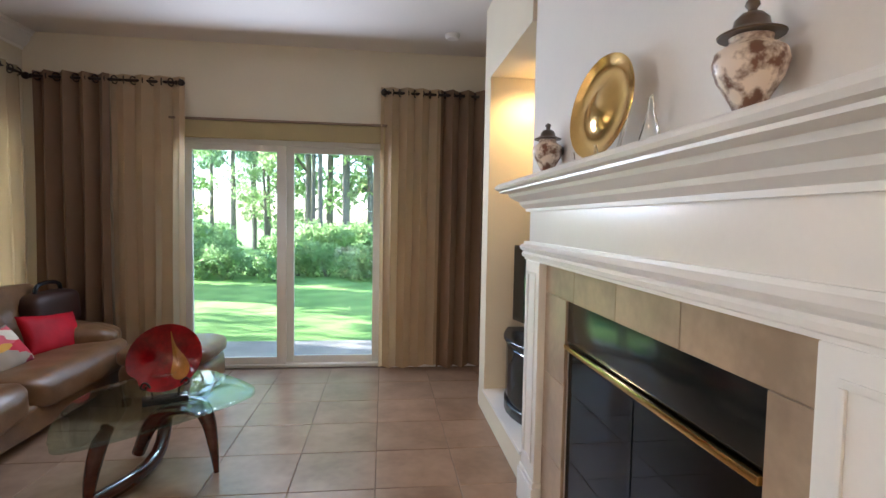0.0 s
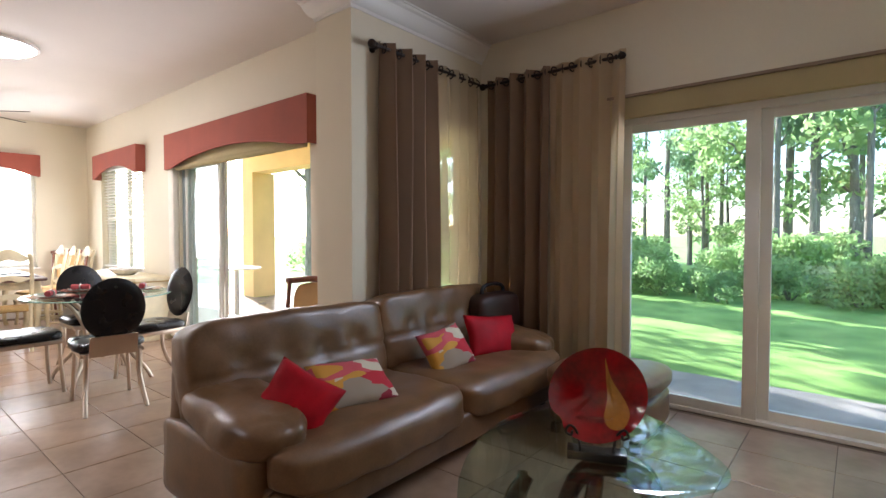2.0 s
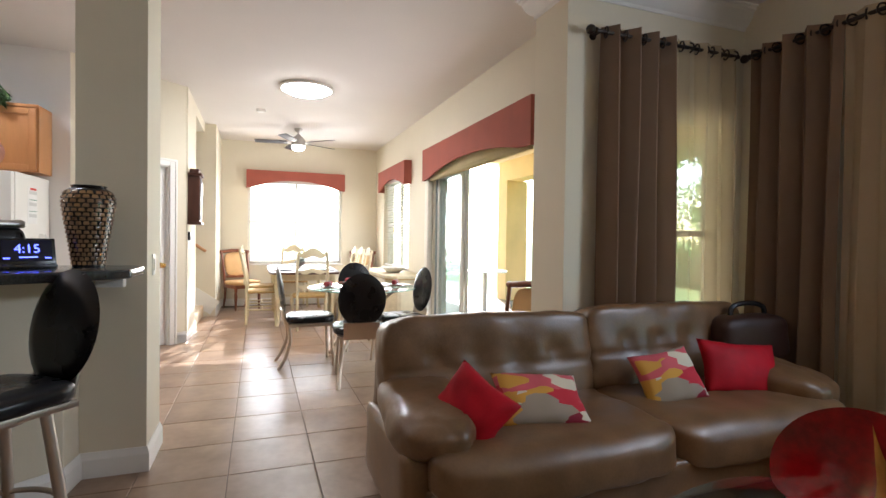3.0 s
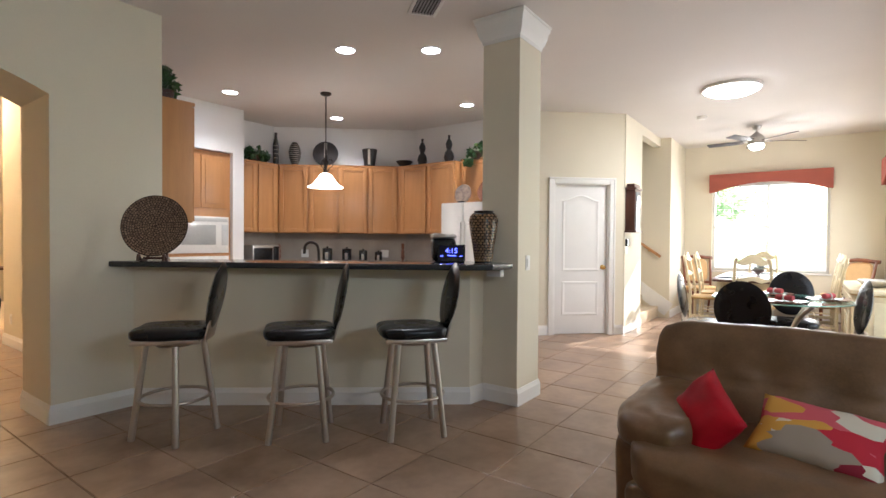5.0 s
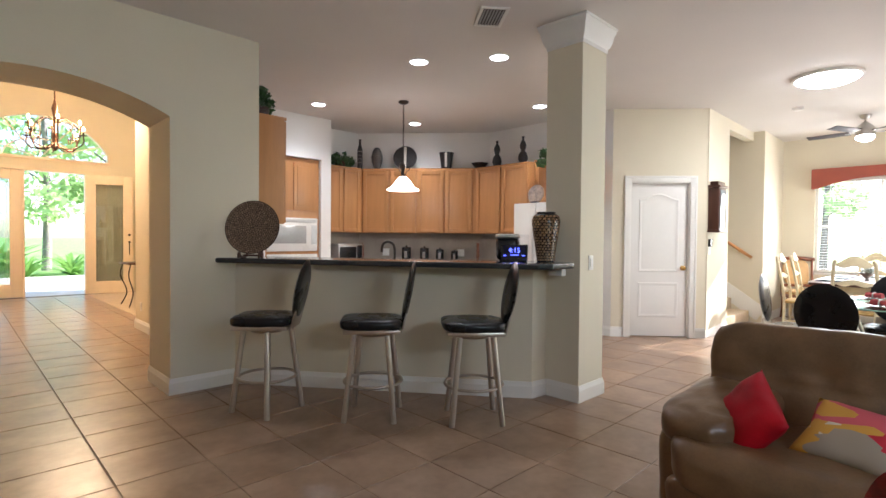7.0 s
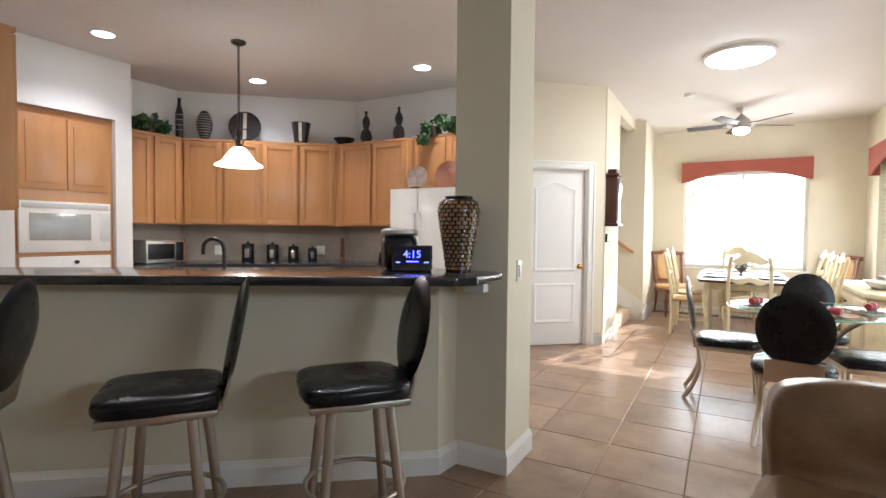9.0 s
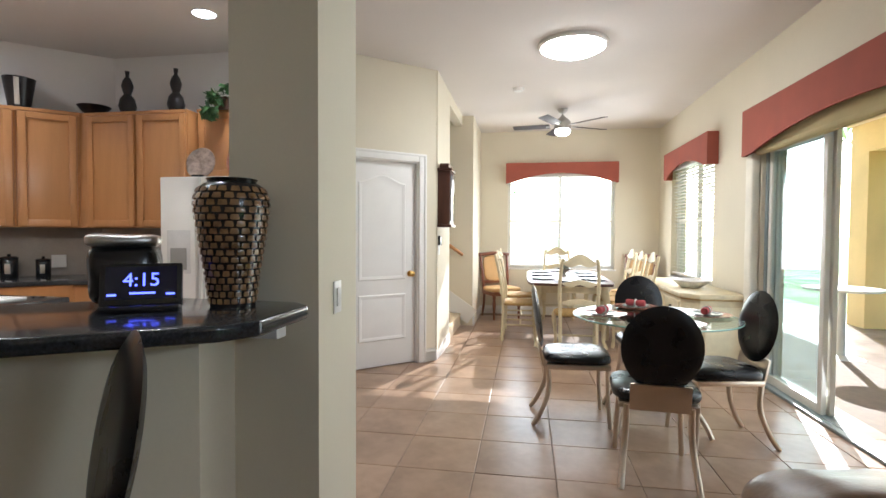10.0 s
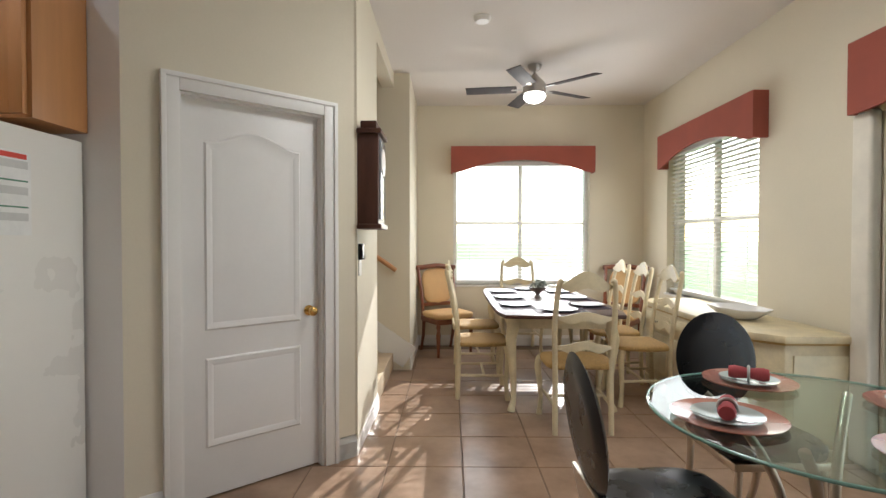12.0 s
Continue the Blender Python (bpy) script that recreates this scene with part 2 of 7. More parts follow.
def part(name, bm, material, parent, label="", m=None, smooth=40):
    ob = new(name, mesh_of(name, bm, material, smooth))
    ob.parent = parent
    if m is not None:
        ob.matrix_local = m
    return tagged(ob, label)


def shared(name, me, parent, m):
    ob = new(name, me)
    ob.parent = parent
    ob.matrix_local = m
    return ob


# ---- large structure ----
H = 3.0
XE, YN = -0.27, 1.86          # fireplace wall, living window wall
XJ, YJ = -4.15, 0.31          # pier and side wall between the living and dining parts
YD, XW = 0.65, -11.2          # dining window walls
YA = -4.43                    # arch wall

# ground far around, under everything
structure("ground", boxes((-400, 400, -400, 400, -0.30, -0.12)), GRASS, "sunlit green lawn running out to the woods", "ground")
structure("floor", boxes((-11.3, 0.7, -7.2, 2.1, -0.10, -0.006), (-4.4, -0.6, -13.5, -7.2, -0.10, -0.006)), GROUT, "brown grout bed under the floor tiles", "floor")
structure("carpet", boxes((-7.5, -3.0, -13.2, -9.02, -0.006, 0.004)), mat("beige_carpet", (0.62, 0.50, 0.34), 0.95, bump=0.8, fine=150), "pale beige carpet of the side room", "carpet")

# ceilings
structure("ceiling", boxes((-11.4, 0.7, -7.4, 2.1, H, H + 0.12)), CEIL, "cream flat ceiling with light knockdown texture", "ceiling")
structure("ceiling_foyer", boxes((-7.6, -0.3, -13.6, -7.4, 4.3, 4.42)), CEIL, "high cream ceiling of the entrance hall", "ceiling")

# living window wall with the sliding door opening
structure("wall_north", boxes((-4.35, -2.90, YN, YN + 0.2, 0, H), (-1.00, 0.7, YN, YN + 0.2, 0, H), (-2.90, -1.00, YN, YN + 0.2, 2.15, H)), PAINT, "beige painted wall over the sliding glass door", "wall")
# side wall with its window, joined to the pier
structure("wall_side", boxes((XJ - 0.2, XJ, YD + 0.2, 1.0, 0, H), (XJ - 0.2, XJ, 1.72, YN, 0, H), (XJ - 0.2, XJ, 1.0, 1.72, 0, 0.45), (XJ - 0.2, XJ, 1.0, 1.72, 2.2, H), (XJ - 0.40, XJ, YJ, YD + 0.2, 0, H)), PAINT, "beige painted return wall with a narrow window", "wall")
# dining window wall
structure("wall_dining", boxes((-5.10, XJ - 0.40, YD, YD + 0.2, 0, H), (-7.72, -5.10, YD, YD + 0.2, 2.16, H), (-8.87, -7.72, YD, YD + 0.2, 0, H),
                               (-10.52, -8.87, YD, YD + 0.2, 0, 0.74), (-10.52, -8.87, YD, YD + 0.2, 2.3, H), (XW - 0.2, -10.52, YD, YD + 0.2, 0, H)), PAINT, "beige painted dining wall with sliding door and window", "wall")
structure("wall_west", boxes((XW - 0.2, XW, -2.4, -1.72, 0, H), (XW - 0.2, XW, -0.02, YD, 0, H), (XW - 0.2, XW, -1.72, -0.02, 0, 0.76), (XW - 0.2, XW, -1.72, -0.02, 2.32, H)), PAINT, "beige painted end wall with a wide window", "wall")
# stairs side: clock wall, stairwell, wall west of it, closet with the angled door
structure("wall_stairs", boxes((XW, -9.98, -2.37, -2.17, 0, H), (-8.80, -7.96, -2.53, -2.33, 0, H), (-10.1, -9.98, -5.2, -2.37, 0, 4.2), (-8.80, -8.68, -5.2, -2.53, 0, 4.2),
                                (-10.1, -8.68, -5.3, -5.2, 0, 4.2), (-9.98, -8.80, -2.45, -2.33, 2.86, H)), PAINT, "beige painted wall beside the stairwell", "wall")
structure("ceiling_stairs", boxes((-10.1, -8.68, -5.3, -2.53, 4.2, 4.3)), CEIL, "cream ceiling above the stairwell", "ceiling")
# the angled wall runs from A to B; the door sits in it
AX, AY, BX, BY = -7.96, -2.345, -7.154, -3.247
_d = Vector((BX - AX, BY - AY, 0))
DW = _d.length
DDIR = _d.normalized()
DOOR_M = Matrix.Translation((AX, AY, 0)) @ Matrix.Rotation(math.atan2(DDIR.y, DDIR.x), 4, "Z")   # local x along the wall, +y into the room
_o0, _o1 = 0.21, 0.97
structure("wall_closet", moved(boxes((0.0, _o0, -0.12, 0, 0, H), (_o1, DW, -0.12, 0, 0, H), (_o0, _o1, -0.12, 0, 2.04, H)), DOOR_M), PAINT, "beige painted angled wall round a white door", "wall")
structure("wall_kitchen_back", boxes((-7.28, BX, -5.366, BY, 0, H)), WHITE_WALL, "pale painted kitchen wall behind the fridge", "wall")
structure("wall_kitchen_angle", prism([(BX, -5.366), (-5.72, -7.0), (-5.85, -7.1), (-7.28, -5.48)], 0, H), WHITE_WALL, "pale painted angled kitchen wall", "wall")
structure("wall_kitchen_south", boxes((-5.72, -4.90, -7.12, -7.0, 0, H), (-4.90, -4.78, -7.0, -6.62, 0, H), (-4.90, -4.74, -6.62, -6.5, 0, H), (-3.90, -2.86, -6.62, -6.5, 0, H), (-4.74, -3.90, -6.62, -6.5, 2.40, H),
                                      (-4.74, -3.90, -7.24, -7.12, 0, H)), WHITE_WALL, "white painted kitchen wall round the oven cabinet", "wall")
structure("wall_kitchen_east", boxes((-2.86, -2.74, -6.62, -5.02, 0, H)), WHITE_WALL, "white painted wall on the hall side of the kitchen", "wall")
# half wall under the bar and the column at its end
structure("wall_bar", prism([(-2.67, -4.43), (-4.23, -2.42), (-4.39, -2.40), (-4.39, -2.54), (-4.30, -2.56), (-2.82, -4.47)], 0, 1.05), PAINT, "beige painted half wall under the breakfast bar", "wall")
structure("column", boxes((-4.77, -4.40, -2.42, -2.10, 0, H)), PAINT, "square beige painted column with a white crown", "column")


def arch_wall(x0, x1, y0, y1, ax0, ax1, spring, crown, top, n=24):
    """A wall along x with an arched opening."""
    bm = boxes((x0, ax0, y0, y1, 0, top), (ax1, x1, y0, y1, 0, top))
    half, rise, cx = (ax1 - ax0) / 2, crown - spring, (ax0 + ax1) / 2
    rad = (half * half + rise * rise) / (2 * rise)
    xs = [ax0 + (ax1 - ax0) * i / n for i in range(n + 1)]
    zs = [crown - rad + math.sqrt(max(0, rad * rad - (x - cx) ** 2)) for x in xs]
    for i in range(n):
        f = [bm.verts.new(p) for p in ((xs[i], y0, zs[i]), (xs[i + 1], y0, zs[i + 1]), (xs[i + 1], y0, top), (xs[i], y0, top),
                                       (xs[i], y1, zs[i]), (xs[i + 1], y1, zs[i + 1]), (xs[i + 1], y1, top), (xs[i], y1, top))]
        bm.faces.new((f[0], f[1], f[2], f[3]))
        bm.faces.new((f[7], f[6], f[5], f[4]))
        bm.faces.new((f[4], f[5], f[1], f[0]))
    bmesh.ops.remove_doubles(bm, verts=bm.verts, dist=0.0001)
    return bm


structure("wall_arch", arch_wall(-2.88, 0.7, -5.02, YA, -2.155, -0.55, 2.22, 2.41, H), PAINT, "beige painted wall with a wide arched opening", "wall")
# fireplace wall with the niche
structure("wall_fireplace", boxes((XE, 0.4, 0.62, 0.82, 0, H), (XE, 0.4, -0.40, 0.62, 0, 0.17), (XE, 0.4, -0.40, 0.62, 2.46, H), (0.28, 0.4, -0.40, 0.62, 0.17, 2.46)), PAINT, "beige painted wall with a tall lit niche", "wall")
structure("wall_breast", boxes((XE + 0.02, 0.4, -0.98, -0.40, 0, H), (XE + 0.02, 0.4, -4.43, -2.08, 0, H), (XE + 0.02, 0.4, -2.08, -0.98, 1.2, H), (0.25, 0.4, -2.08, -0.98, 0, 1.2)), WHITE_WALL, "white painted chimney wall above the mantel", "wall")
structure("wall_east", boxes((0.5, 0.7, -5.3, YN, 0, H)), PAINT, "beige painted wall beyond the niche", "wall")
# entrance hall
structure("wall_hall", boxes((-2.86, -2.74, -8.05, -7.0, 0, 4.3), (-0.55, -0.40, -13.4, -5.02, 0, 4.3), (-7.6, -7.5, -13.4, -7.2, 0, 4.3), (-7.5, -2.86, -7.4, -7.24, 0, 4.3), (-2.74, -0.55, -7.45, -7.3, 3.0, 4.3)), PAINT, "warm beige painted wall of the entrance hall", "wall")


def entry_wall():
    bm = arch_wall(-3.75, -0.55, -13.45, -13.3, -3.40, -1.05, 3.05, 3.75, 4.3)
    for b in ((-7.5, -3.75, -13.45, -13.3, 0, 4.3), (-3.40, -1.05, -13.45, -13.3, 2.62, 2.85)):
        add_box(bm, *b)
    return bm


structure("wall_entry", entry_wall(), PAINT, "warm beige wall round the front doors and arched transom", "wall")

# ---- outdoors ----
structure("patio", boxes((-4.35, 6.0, YN + 0.2, 3.18, -0.12, -0.05)), CONCRETE, "pale concrete patio slab outside the sliding door", "patio")
structure("lanai_floor", boxes((-11.4, -4.35, YD + 0.2, 5.2, -0.12, -0.03)), mat("brown_sealed_concrete", (0.30, 0.23, 0.19), 0.25, vary=0.3, scale=2.5, bump=0.15), "brown sealed concrete floor of the covered porch", "porch floor")
# unseen upper part of this slab is added to keep sun off the curtains
structure("lanai_ceiling", boxes((-11.4, -4.35, YD + 0.2, 4.0, 2.96, 3.75)), mat("cream_stucco", (0.78, 0.64, 0.38), 0.9), "cream ceiling of the covered porch, thickened upward to block sun", "ceiling")
for _x in (-11.2, -5.2):
    structure("lanai_column", boxes((_x - 0.2, _x + 0.2, 3.45, 3.95, -0.1, 2.54)), YELLOW, "yellow stucco porch column", "column")
structure("lanai_beam", boxes((-11.4, -4.35, 3.45, 3.85, 2.54, 2.96)), YELLOW, "yellow stucco porch beam", "beam")
structure("wall_outside", boxes((XJ - 0.235, XJ - 0.203, YD + 0.2, 0.98, 0, H), (XJ - 0.235, XJ - 0.203, 1.74, 2.06, 0, H)), YELLOW, "yellow stucco house wall on the porch", "wall")
pt = thing("patio_table", "round white patio table on the porch", "table", pose(-8.9, 1.98, -0.03))
part("top", lathe([(0, 0.76), (0.36, 0.76), (0.365, 0.77), (0.36, 0.785), (0, 0.785)], 32), TRIM, pt)
part("leg", lathe([(0.22, 0), (0.22, 0.02), (0.04, 0.05), (0.035, 0.76), (0, 0.76)], 20), FRAME_DARK, pt)

LEAF = cloth("oak_leaf", (0.36, 0.50, 0.22), 0.6, 0.5)
LEAF2 = cloth("pine_leaf", (0.28, 0.42, 0.26), 0.6, 0.5)
PALM = cloth("palm_leaf", (0.24, 0.42, 0.10), 0.55, 0.5)
BARK = mat("pine_bark", (0.24, 0.21, 0.19), 0.95, vary=0.5, scale=4, bump=1.0, fine=25, stretch=(3, 3, 0.8))


def leaf_cloud(blobs, count, size, seed):
    """Many small bent leaves scattered in uneven clumps (x, y, z, radius)."""
    rng = np.random.default_rng(seed)
    vs, fs = [], []
    for k in range(count):
        b = blobs[rng.integers(len(blobs))]
        d = rng.normal(size=3)
        d /= np.linalg.norm(d) + 1e-9
        c = np.array(b[:3]) + d * b[3] * rng.uniform(0.25, 1.0) ** 0.6 * np.array((1, 1, 0.75))
        a = rng.normal(size=3)
        a /= np.linalg.norm(a)
        e = np.cross(a, rng.normal(size=3))
        e /= np.linalg.norm(e) + 1e-9
        s = size * rng.uniform(0.6, 1.5)
        i = len(vs)
        vs += [tuple(c - a * s), tuple(c + e * s * 0.45), tuple(c + a * s), tuple(c - e * s * 0.45)]
        fs.append((i, i + 1, i + 2, i + 3))
    me = bpy.data.meshes.new("leaves")
    me.from_pydata(vs, [], fs)
    return me


def tree(name, label, at, h, r, crown, material, seed, leaves, size, first=0.45, group="trees behind the lawn"):
    rng = random.Random(seed)
    t = thing(name, label, "tree", pose(*at), group)
    lean = rng.uniform(-0.04, 0.04) * h
    part("trunk", tube(curve_pts([(0, 0, -0.2), (lean * 0.3, 0.05, h * 0.3), (lean * 0.8, -0.05, h * 0.65), (lean, 0, h * 0.95)], 4), [r * (1 - 0.75 * i / 12) for i in range(13)], 9), BARK, t)
    blobs = []
    limbs = []
    for k in range(9):
        a, z = k * 2.4 + rng.uniform(-0.4, 0.4), h * (first + (0.97 - first) * k / 8)
        L = crown * (1.0 - 0.55 * k / 8) * rng.uniform(0.6, 1.1)
        tip = Vector((lean + L * math.cos(a), L * math.sin(a), z + L * 0.25))
        limbs.append(tube([(lean * z / h, 0, z - 0.2 * L), tuple((Vector((lean, 0, z)) + tip) / 2 + Vector((0, 0, 0.05))), tuple(tip)], [r * 0.32, r * 0.2, r * 0.06], 6))
        blobs += [(*tip, crown * rng.uniform(0.28, 0.45)), (*(tip * 0.6 + Vector((lean, 0, z)) * 0.4), crown * rng.uniform(0.25, 0.4))]
    for lb in limbs:
        part("limb", lb, BARK, t)
    me = leaf_cloud(blobs, leaves, size, seed)
    me.materials.append(material)
    c = new("crown", me)
    c.parent = t
    return t


oak = tree("oak_tree", "leafy broad oak tree at the lawn edge", (-1.5, 17.0, -0.12), 9.0, 0.16, 2.6, LEAF, 3, 2600, 0.13, 0.22)
pine = tree("pine_tree", "tall slim pine tree behind the lawn", (-3.4, 19.5, -0.12), 16.0, 0.17, 2.0, LEAF2, 5, 2200, 0.14, 0.30)
near = tree("yard_tree", "bent grey-barked tree standing near the porch", (-15.0, 7.7, -0.12), 7.0, 0.20, 2.6, LEAF, 8, 2600, 0.10, 0.33, "yard trees")
_r = random.Random(11)
for k in range(26):
    x = -26 + k * 1.5 + _r.uniform(-0.6, 0.6)
    src = pine if k % 3 and x > -4.5 else oak
    copy_thing(src, pose(x, 16.5 + _r.uniform(-2.0, 8.0), -0.12, 0, 0, _r.uniform(0, 360)) @ Matrix.Scale(_r.uniform(0.8, 1.15) if x > -4.5 else _r.uniform(0.5, 0.75), 4))
# the nearer edge of the woods: slim pines
for k in range(16):
    copy_thing(pine, pose(-10.0 + k * 0.75 + _r.uniform(-0.35, 0.35), 15.0 + _r.uniform(0.0, 8.0), -0.12, 0, 0, _r.uniform(0, 360)) @ Matrix.Diagonal((0.6, 0.6, _r.uniform(0.8, 1.05), 1)))
for x, y, s in ((-20.0, -3.5, 0.9), (-25.0, -10.5, 1.0)):
    copy_thing(oak, pose(x - 4, y, -0.12, 0, 0, x * 40) @ Matrix.Scale(s, 4))
for x, y, s in ((-1.0, -24.5, 1.0), (-3.6, -25.5, 1.1), (1.5, -26.0, 1.0), (-6.0, -26.5, 1.1)):
    copy_thing(oak, pose(x, y, -0.12, 0, 0, x * 77) @ Matrix.Scale(s, 4))
# oak and copy added to block the sun before patio and living room
shade = tree("shade_oak", "big oak added so that its high crown shades the patio", (-9.2, 8.4, -0.12), 8.0, 0.12, 3.0, LEAF, 13, 6000, 0.17, 0.42, "yard trees")
copy_thing(shade, pose(-12.2, 11.2, -0.12, 0, 0, 60) @ Matrix.Scale(1.1, 4))


def bush(label, at, r, h, seed, material, leaves=900, size=0.09):
    b = thing("bush", label, "bush", pose(*at), "bushes at the lawn edge")
    rng = random.Random(seed)
    blobs = [(rng.uniform(-r, r), rng.uniform(-r, r) * 0.6, h * rng.uniform(0.25, 0.75), r * rng.uniform(0.35, 0.55)) for _ in range(9)]
    me = leaf_cloud(blobs, leaves, size, seed)
    me.materials.append(material)
    c = new("leaves", me)
    c.parent = b
    part("stem", join(*[tube([(0, 0, -0.1), (bx * 0.4, by * 0.4, bz * 0.6), (bx, by, bz)], [0.03, 0.02, 0.008], 5) for bx, by, bz, _ in blobs]), BARK, b)
    return b


b0 = bush("dense sunlit green bush under the trees", (-2.6, 14.8, -0.12), 1.2, 1.5, 21, LEAF, 1500)
for k in range(26):
    copy_thing(b0, pose(-24 + k * 1.25 + _r.uniform(-0.5, 0.5), 14.2 + _r.uniform(-0.4, 2.4), -0.12, 0, 0, _r.uniform(0, 360)) @ Matrix.Scale(_r.uniform(0.6, 1.1), 4))
for k in range(28):
    copy_thing(b0, pose(-11 + k * 0.65 + _r.uniform(-0.3, 0.3), 9.5 + _r.uniform(0.0, 1.8), -0.12, 0, 0, _r.uniform(0, 360)) @ Matrix.Scale(_r.uniform(0.4, 0.8), 4))
for x, y in ((-17.5, 9.5), (-16.5, 11.5), (-14.0, 12.0)):
    copy_thing(b0, pose(x, y, -0.12, 0, 0, x * 31))


def palmetto(label, at, n, seed):
    """A fan of strap leaves from one base."""
    p = thing("palm_bush", label, "palm", pose(*at), "palms before the house")
    rng = random.Random(seed)
    bm = bmesh.new()
    for k in range(n):
        a, el, L = rng.uniform(0, 6.28), rng.uniform(0.35, 1.35), rng.uniform(0.7, 1.4)
        side = Vector((-math.sin(a), math.cos(a), 0))
        prev = None
        for i in range(6):
            f = i / 5
            c = Vector((math.cos(a) * math.cos(el), math.sin(a) * math.cos(el), math.sin(el))) * L * f + Vector((math.cos(a), math.sin(a), -1)) * 0.35 * f * f * L
            w = 0.05 * math.sin(math.pi * (0.12 + 0.86 * f))
            row = (bm.verts.new(c - side * w), bm.verts.new(c + side * w))
            if prev:
                bm.faces.new((prev[0], prev[1], row[1], row[0]))
            prev = row
    part("leaves", bm, PALM, p)
    return p


p0 = palmetto("green palmetto clump before the front door", (-2.6, -21.0, -0.12), 70, 5)
for x, y, s in ((-1.2, -21.8, 1.2), (-3.9, -21.6, 1.1), (0.4, -21.5, 1.2), (-5.0, -22.5, 1.3), (-2.0, -22.8, 1.6)):
    copy_thing(p0, pose(x, y, -0.12, 0, 0, x * 50) @ Matrix.Scale(s, 4))
# pale slab added over the lawn so the end window looks out bright
structure("side_driveway", boxes((-40, -11.6, -14, 4.2, -0.13, -0.06)), mat("pale_paving", (0.62, 0.58, 0.52), 0.8, vary=0.2, scale=3), "pale ground added beside the house to whiten the end window", "driveway")
structure("driveway", boxes((-6.0, 3.0, -20.5, -13.45, -0.13, -0.04)), mat("pale_paving", (0.62, 0.58, 0.52), 0.8, vary=0.2, scale=3), "pale sunlit paved path before the front door", "driveway")


# ---- trim: baseboards, crowns ----
def baseboard_run(pts, h=0.13, t=0.016):
    """A baseboard along plan points, standing out to the left of the run."""
    bm = bmesh.new()
    prof = [(0.0, 0.0), (t, 0.0), (t, h * 0.72), (t * 0.75, h * 0.80), (t * 0.45, h * 0.92), (t * 0.3, h), (0.0, h)]
    n = len(pts)
    rows = []
    for i, p in enumerate(pts):
        p = Vector(p)
        d0 = (p - Vector(pts[i - 1])).normalized() if i else (Vector(pts[1]) - p).normalized()
        d1 = (Vector(pts[i + 1]) - p).normalized() if i < n - 1 else d0
        n0, n1 = Vector((-d0.y, d0.x)), Vector((-d1.y, d1.x))
        nn = (n0 + n1)
        nn = nn / max(0.3, nn.dot(n0)) if nn.length > 1e-6 else n0
        rows.append([bm.verts.new((p.x + nn.x * o, p.y + nn.y * o, z)) for o, z in prof])
    for a, b in zip(rows, rows[1:]):
        for k in range(len(prof) - 1):
            bm.faces.new((a[k], b[k], b[k + 1], a[k + 1]))
    bm.faces.new(rows[0])
    bm.faces.new(rows[-1][::-1])
    bmesh.ops.recalc_face_normals(bm, faces=bm.faces)
    return bm


def base(pts):
    structure("baseboard", baseboard_run(pts), TRIM, "white painted baseboard with a moulded top", "baseboard")


base([(-2.155, -5.02), (-2.155, YA), (-2.67, YA), (-4.23, -2.42), (-4.40, -2.40), (-4.40, -2.10), (-4.77, -2.10), (-4.77, -2.42)][::-1])
_p = [DOOR_M @ Vector((x, 0, 0)) for x in (0.0, 0.125, 1.055, DW)]
base([(_p[1].x, _p[1].y), (_p[0].x, _p[0].y), (-8.80, -2.33)][::-1])
base([(_p[2].x, _p[2].y), (BX, BY), (BX, -3.405)])
base([(-9.98, -2.17), (XW, -2.17), (XW, YD), (-7.74, YD)][::-1])
base([(-5.08, YD), (XJ - 0.40, YD), (XJ - 0.40, YJ), (XJ, YJ), (XJ, YN), (-2.92, YN)][::-1])
base([(XE, 0.82), (XE, -0.38)])
base([(-0.98, YN), (0.5, YN), (0.5, 0.82), (XE, 0.82)][::-1])
base([(-2.74, -7.0), (-2.74, -8.05)])


def crown_run(pts, d=0.10, h=0.12, z=H):
    bm = bmesh.new()
    prof = [(d * a, z - h * (1 - b)) for a, b in ((0.0, 0.0), (0.08, 0.0), (0.12, 0.14), (0.30, 0.22), (0.55, 0.45), (0.70, 0.72), (0.86, 0.80), (0.88, 0.92), (1.0, 0.92), (1.0, 1.0), (0.0, 1.0))]
    rows = []
    n = len(pts)
    for i, p in enumerate(pts):
        p = Vector(p)
        d0 = (p - Vector(pts[i - 1])).normalized() if i else (Vector(pts[1]) - p).normalized()
        d1 = (Vector(pts[i + 1]) - p).normalized() if i < n - 1 else d0
        n0, n1 = Vector((-d0.y, d0.x)), Vector((-d1.y, d1.x))
        nn = (n0 + n1)
        nn = nn / max(0.3, nn.dot(n0))
        rows.append([bm.verts.new((p.x + nn.x * o, p.y + nn.y * o, zz)) for o, zz in prof])
    for a, b in zip(rows, rows[1:]):
        for k in range(len(prof)):
            bm.faces.new((a[k], b[k], b[(k + 1) % len(prof)], a[(k + 1) % len(prof)]))
    bm.faces.new(rows[0])
    bm.faces.new(rows[-1][::-1])
    bmesh.ops.recalc_face_normals(bm, faces=bm.faces)
    return bm


structure("trim_crown", crown_run([(XJ - 0.40, YD), (XJ - 0.40, YJ), (XJ, YJ), (XJ, YN)][::-1], 0.11, 0.16), TRIM, "white stepped crown moulding on the pier", "trim", smooth=30)
structure("trim_column", crown_run([(-4.77, -2.42), (-4.40, -2.42), (-4.40, -2.10), (-4.77, -2.10), (-4.77, -2.42)][::-1], 0.065, 0.20), TRIM, "white stepped crown moulding round the column", "trim", smooth=30)

base([tuple((DOOR_M @ Vector((u, 0, 0)))[:2]) for u in (0.0, _o0 - 0.085)])

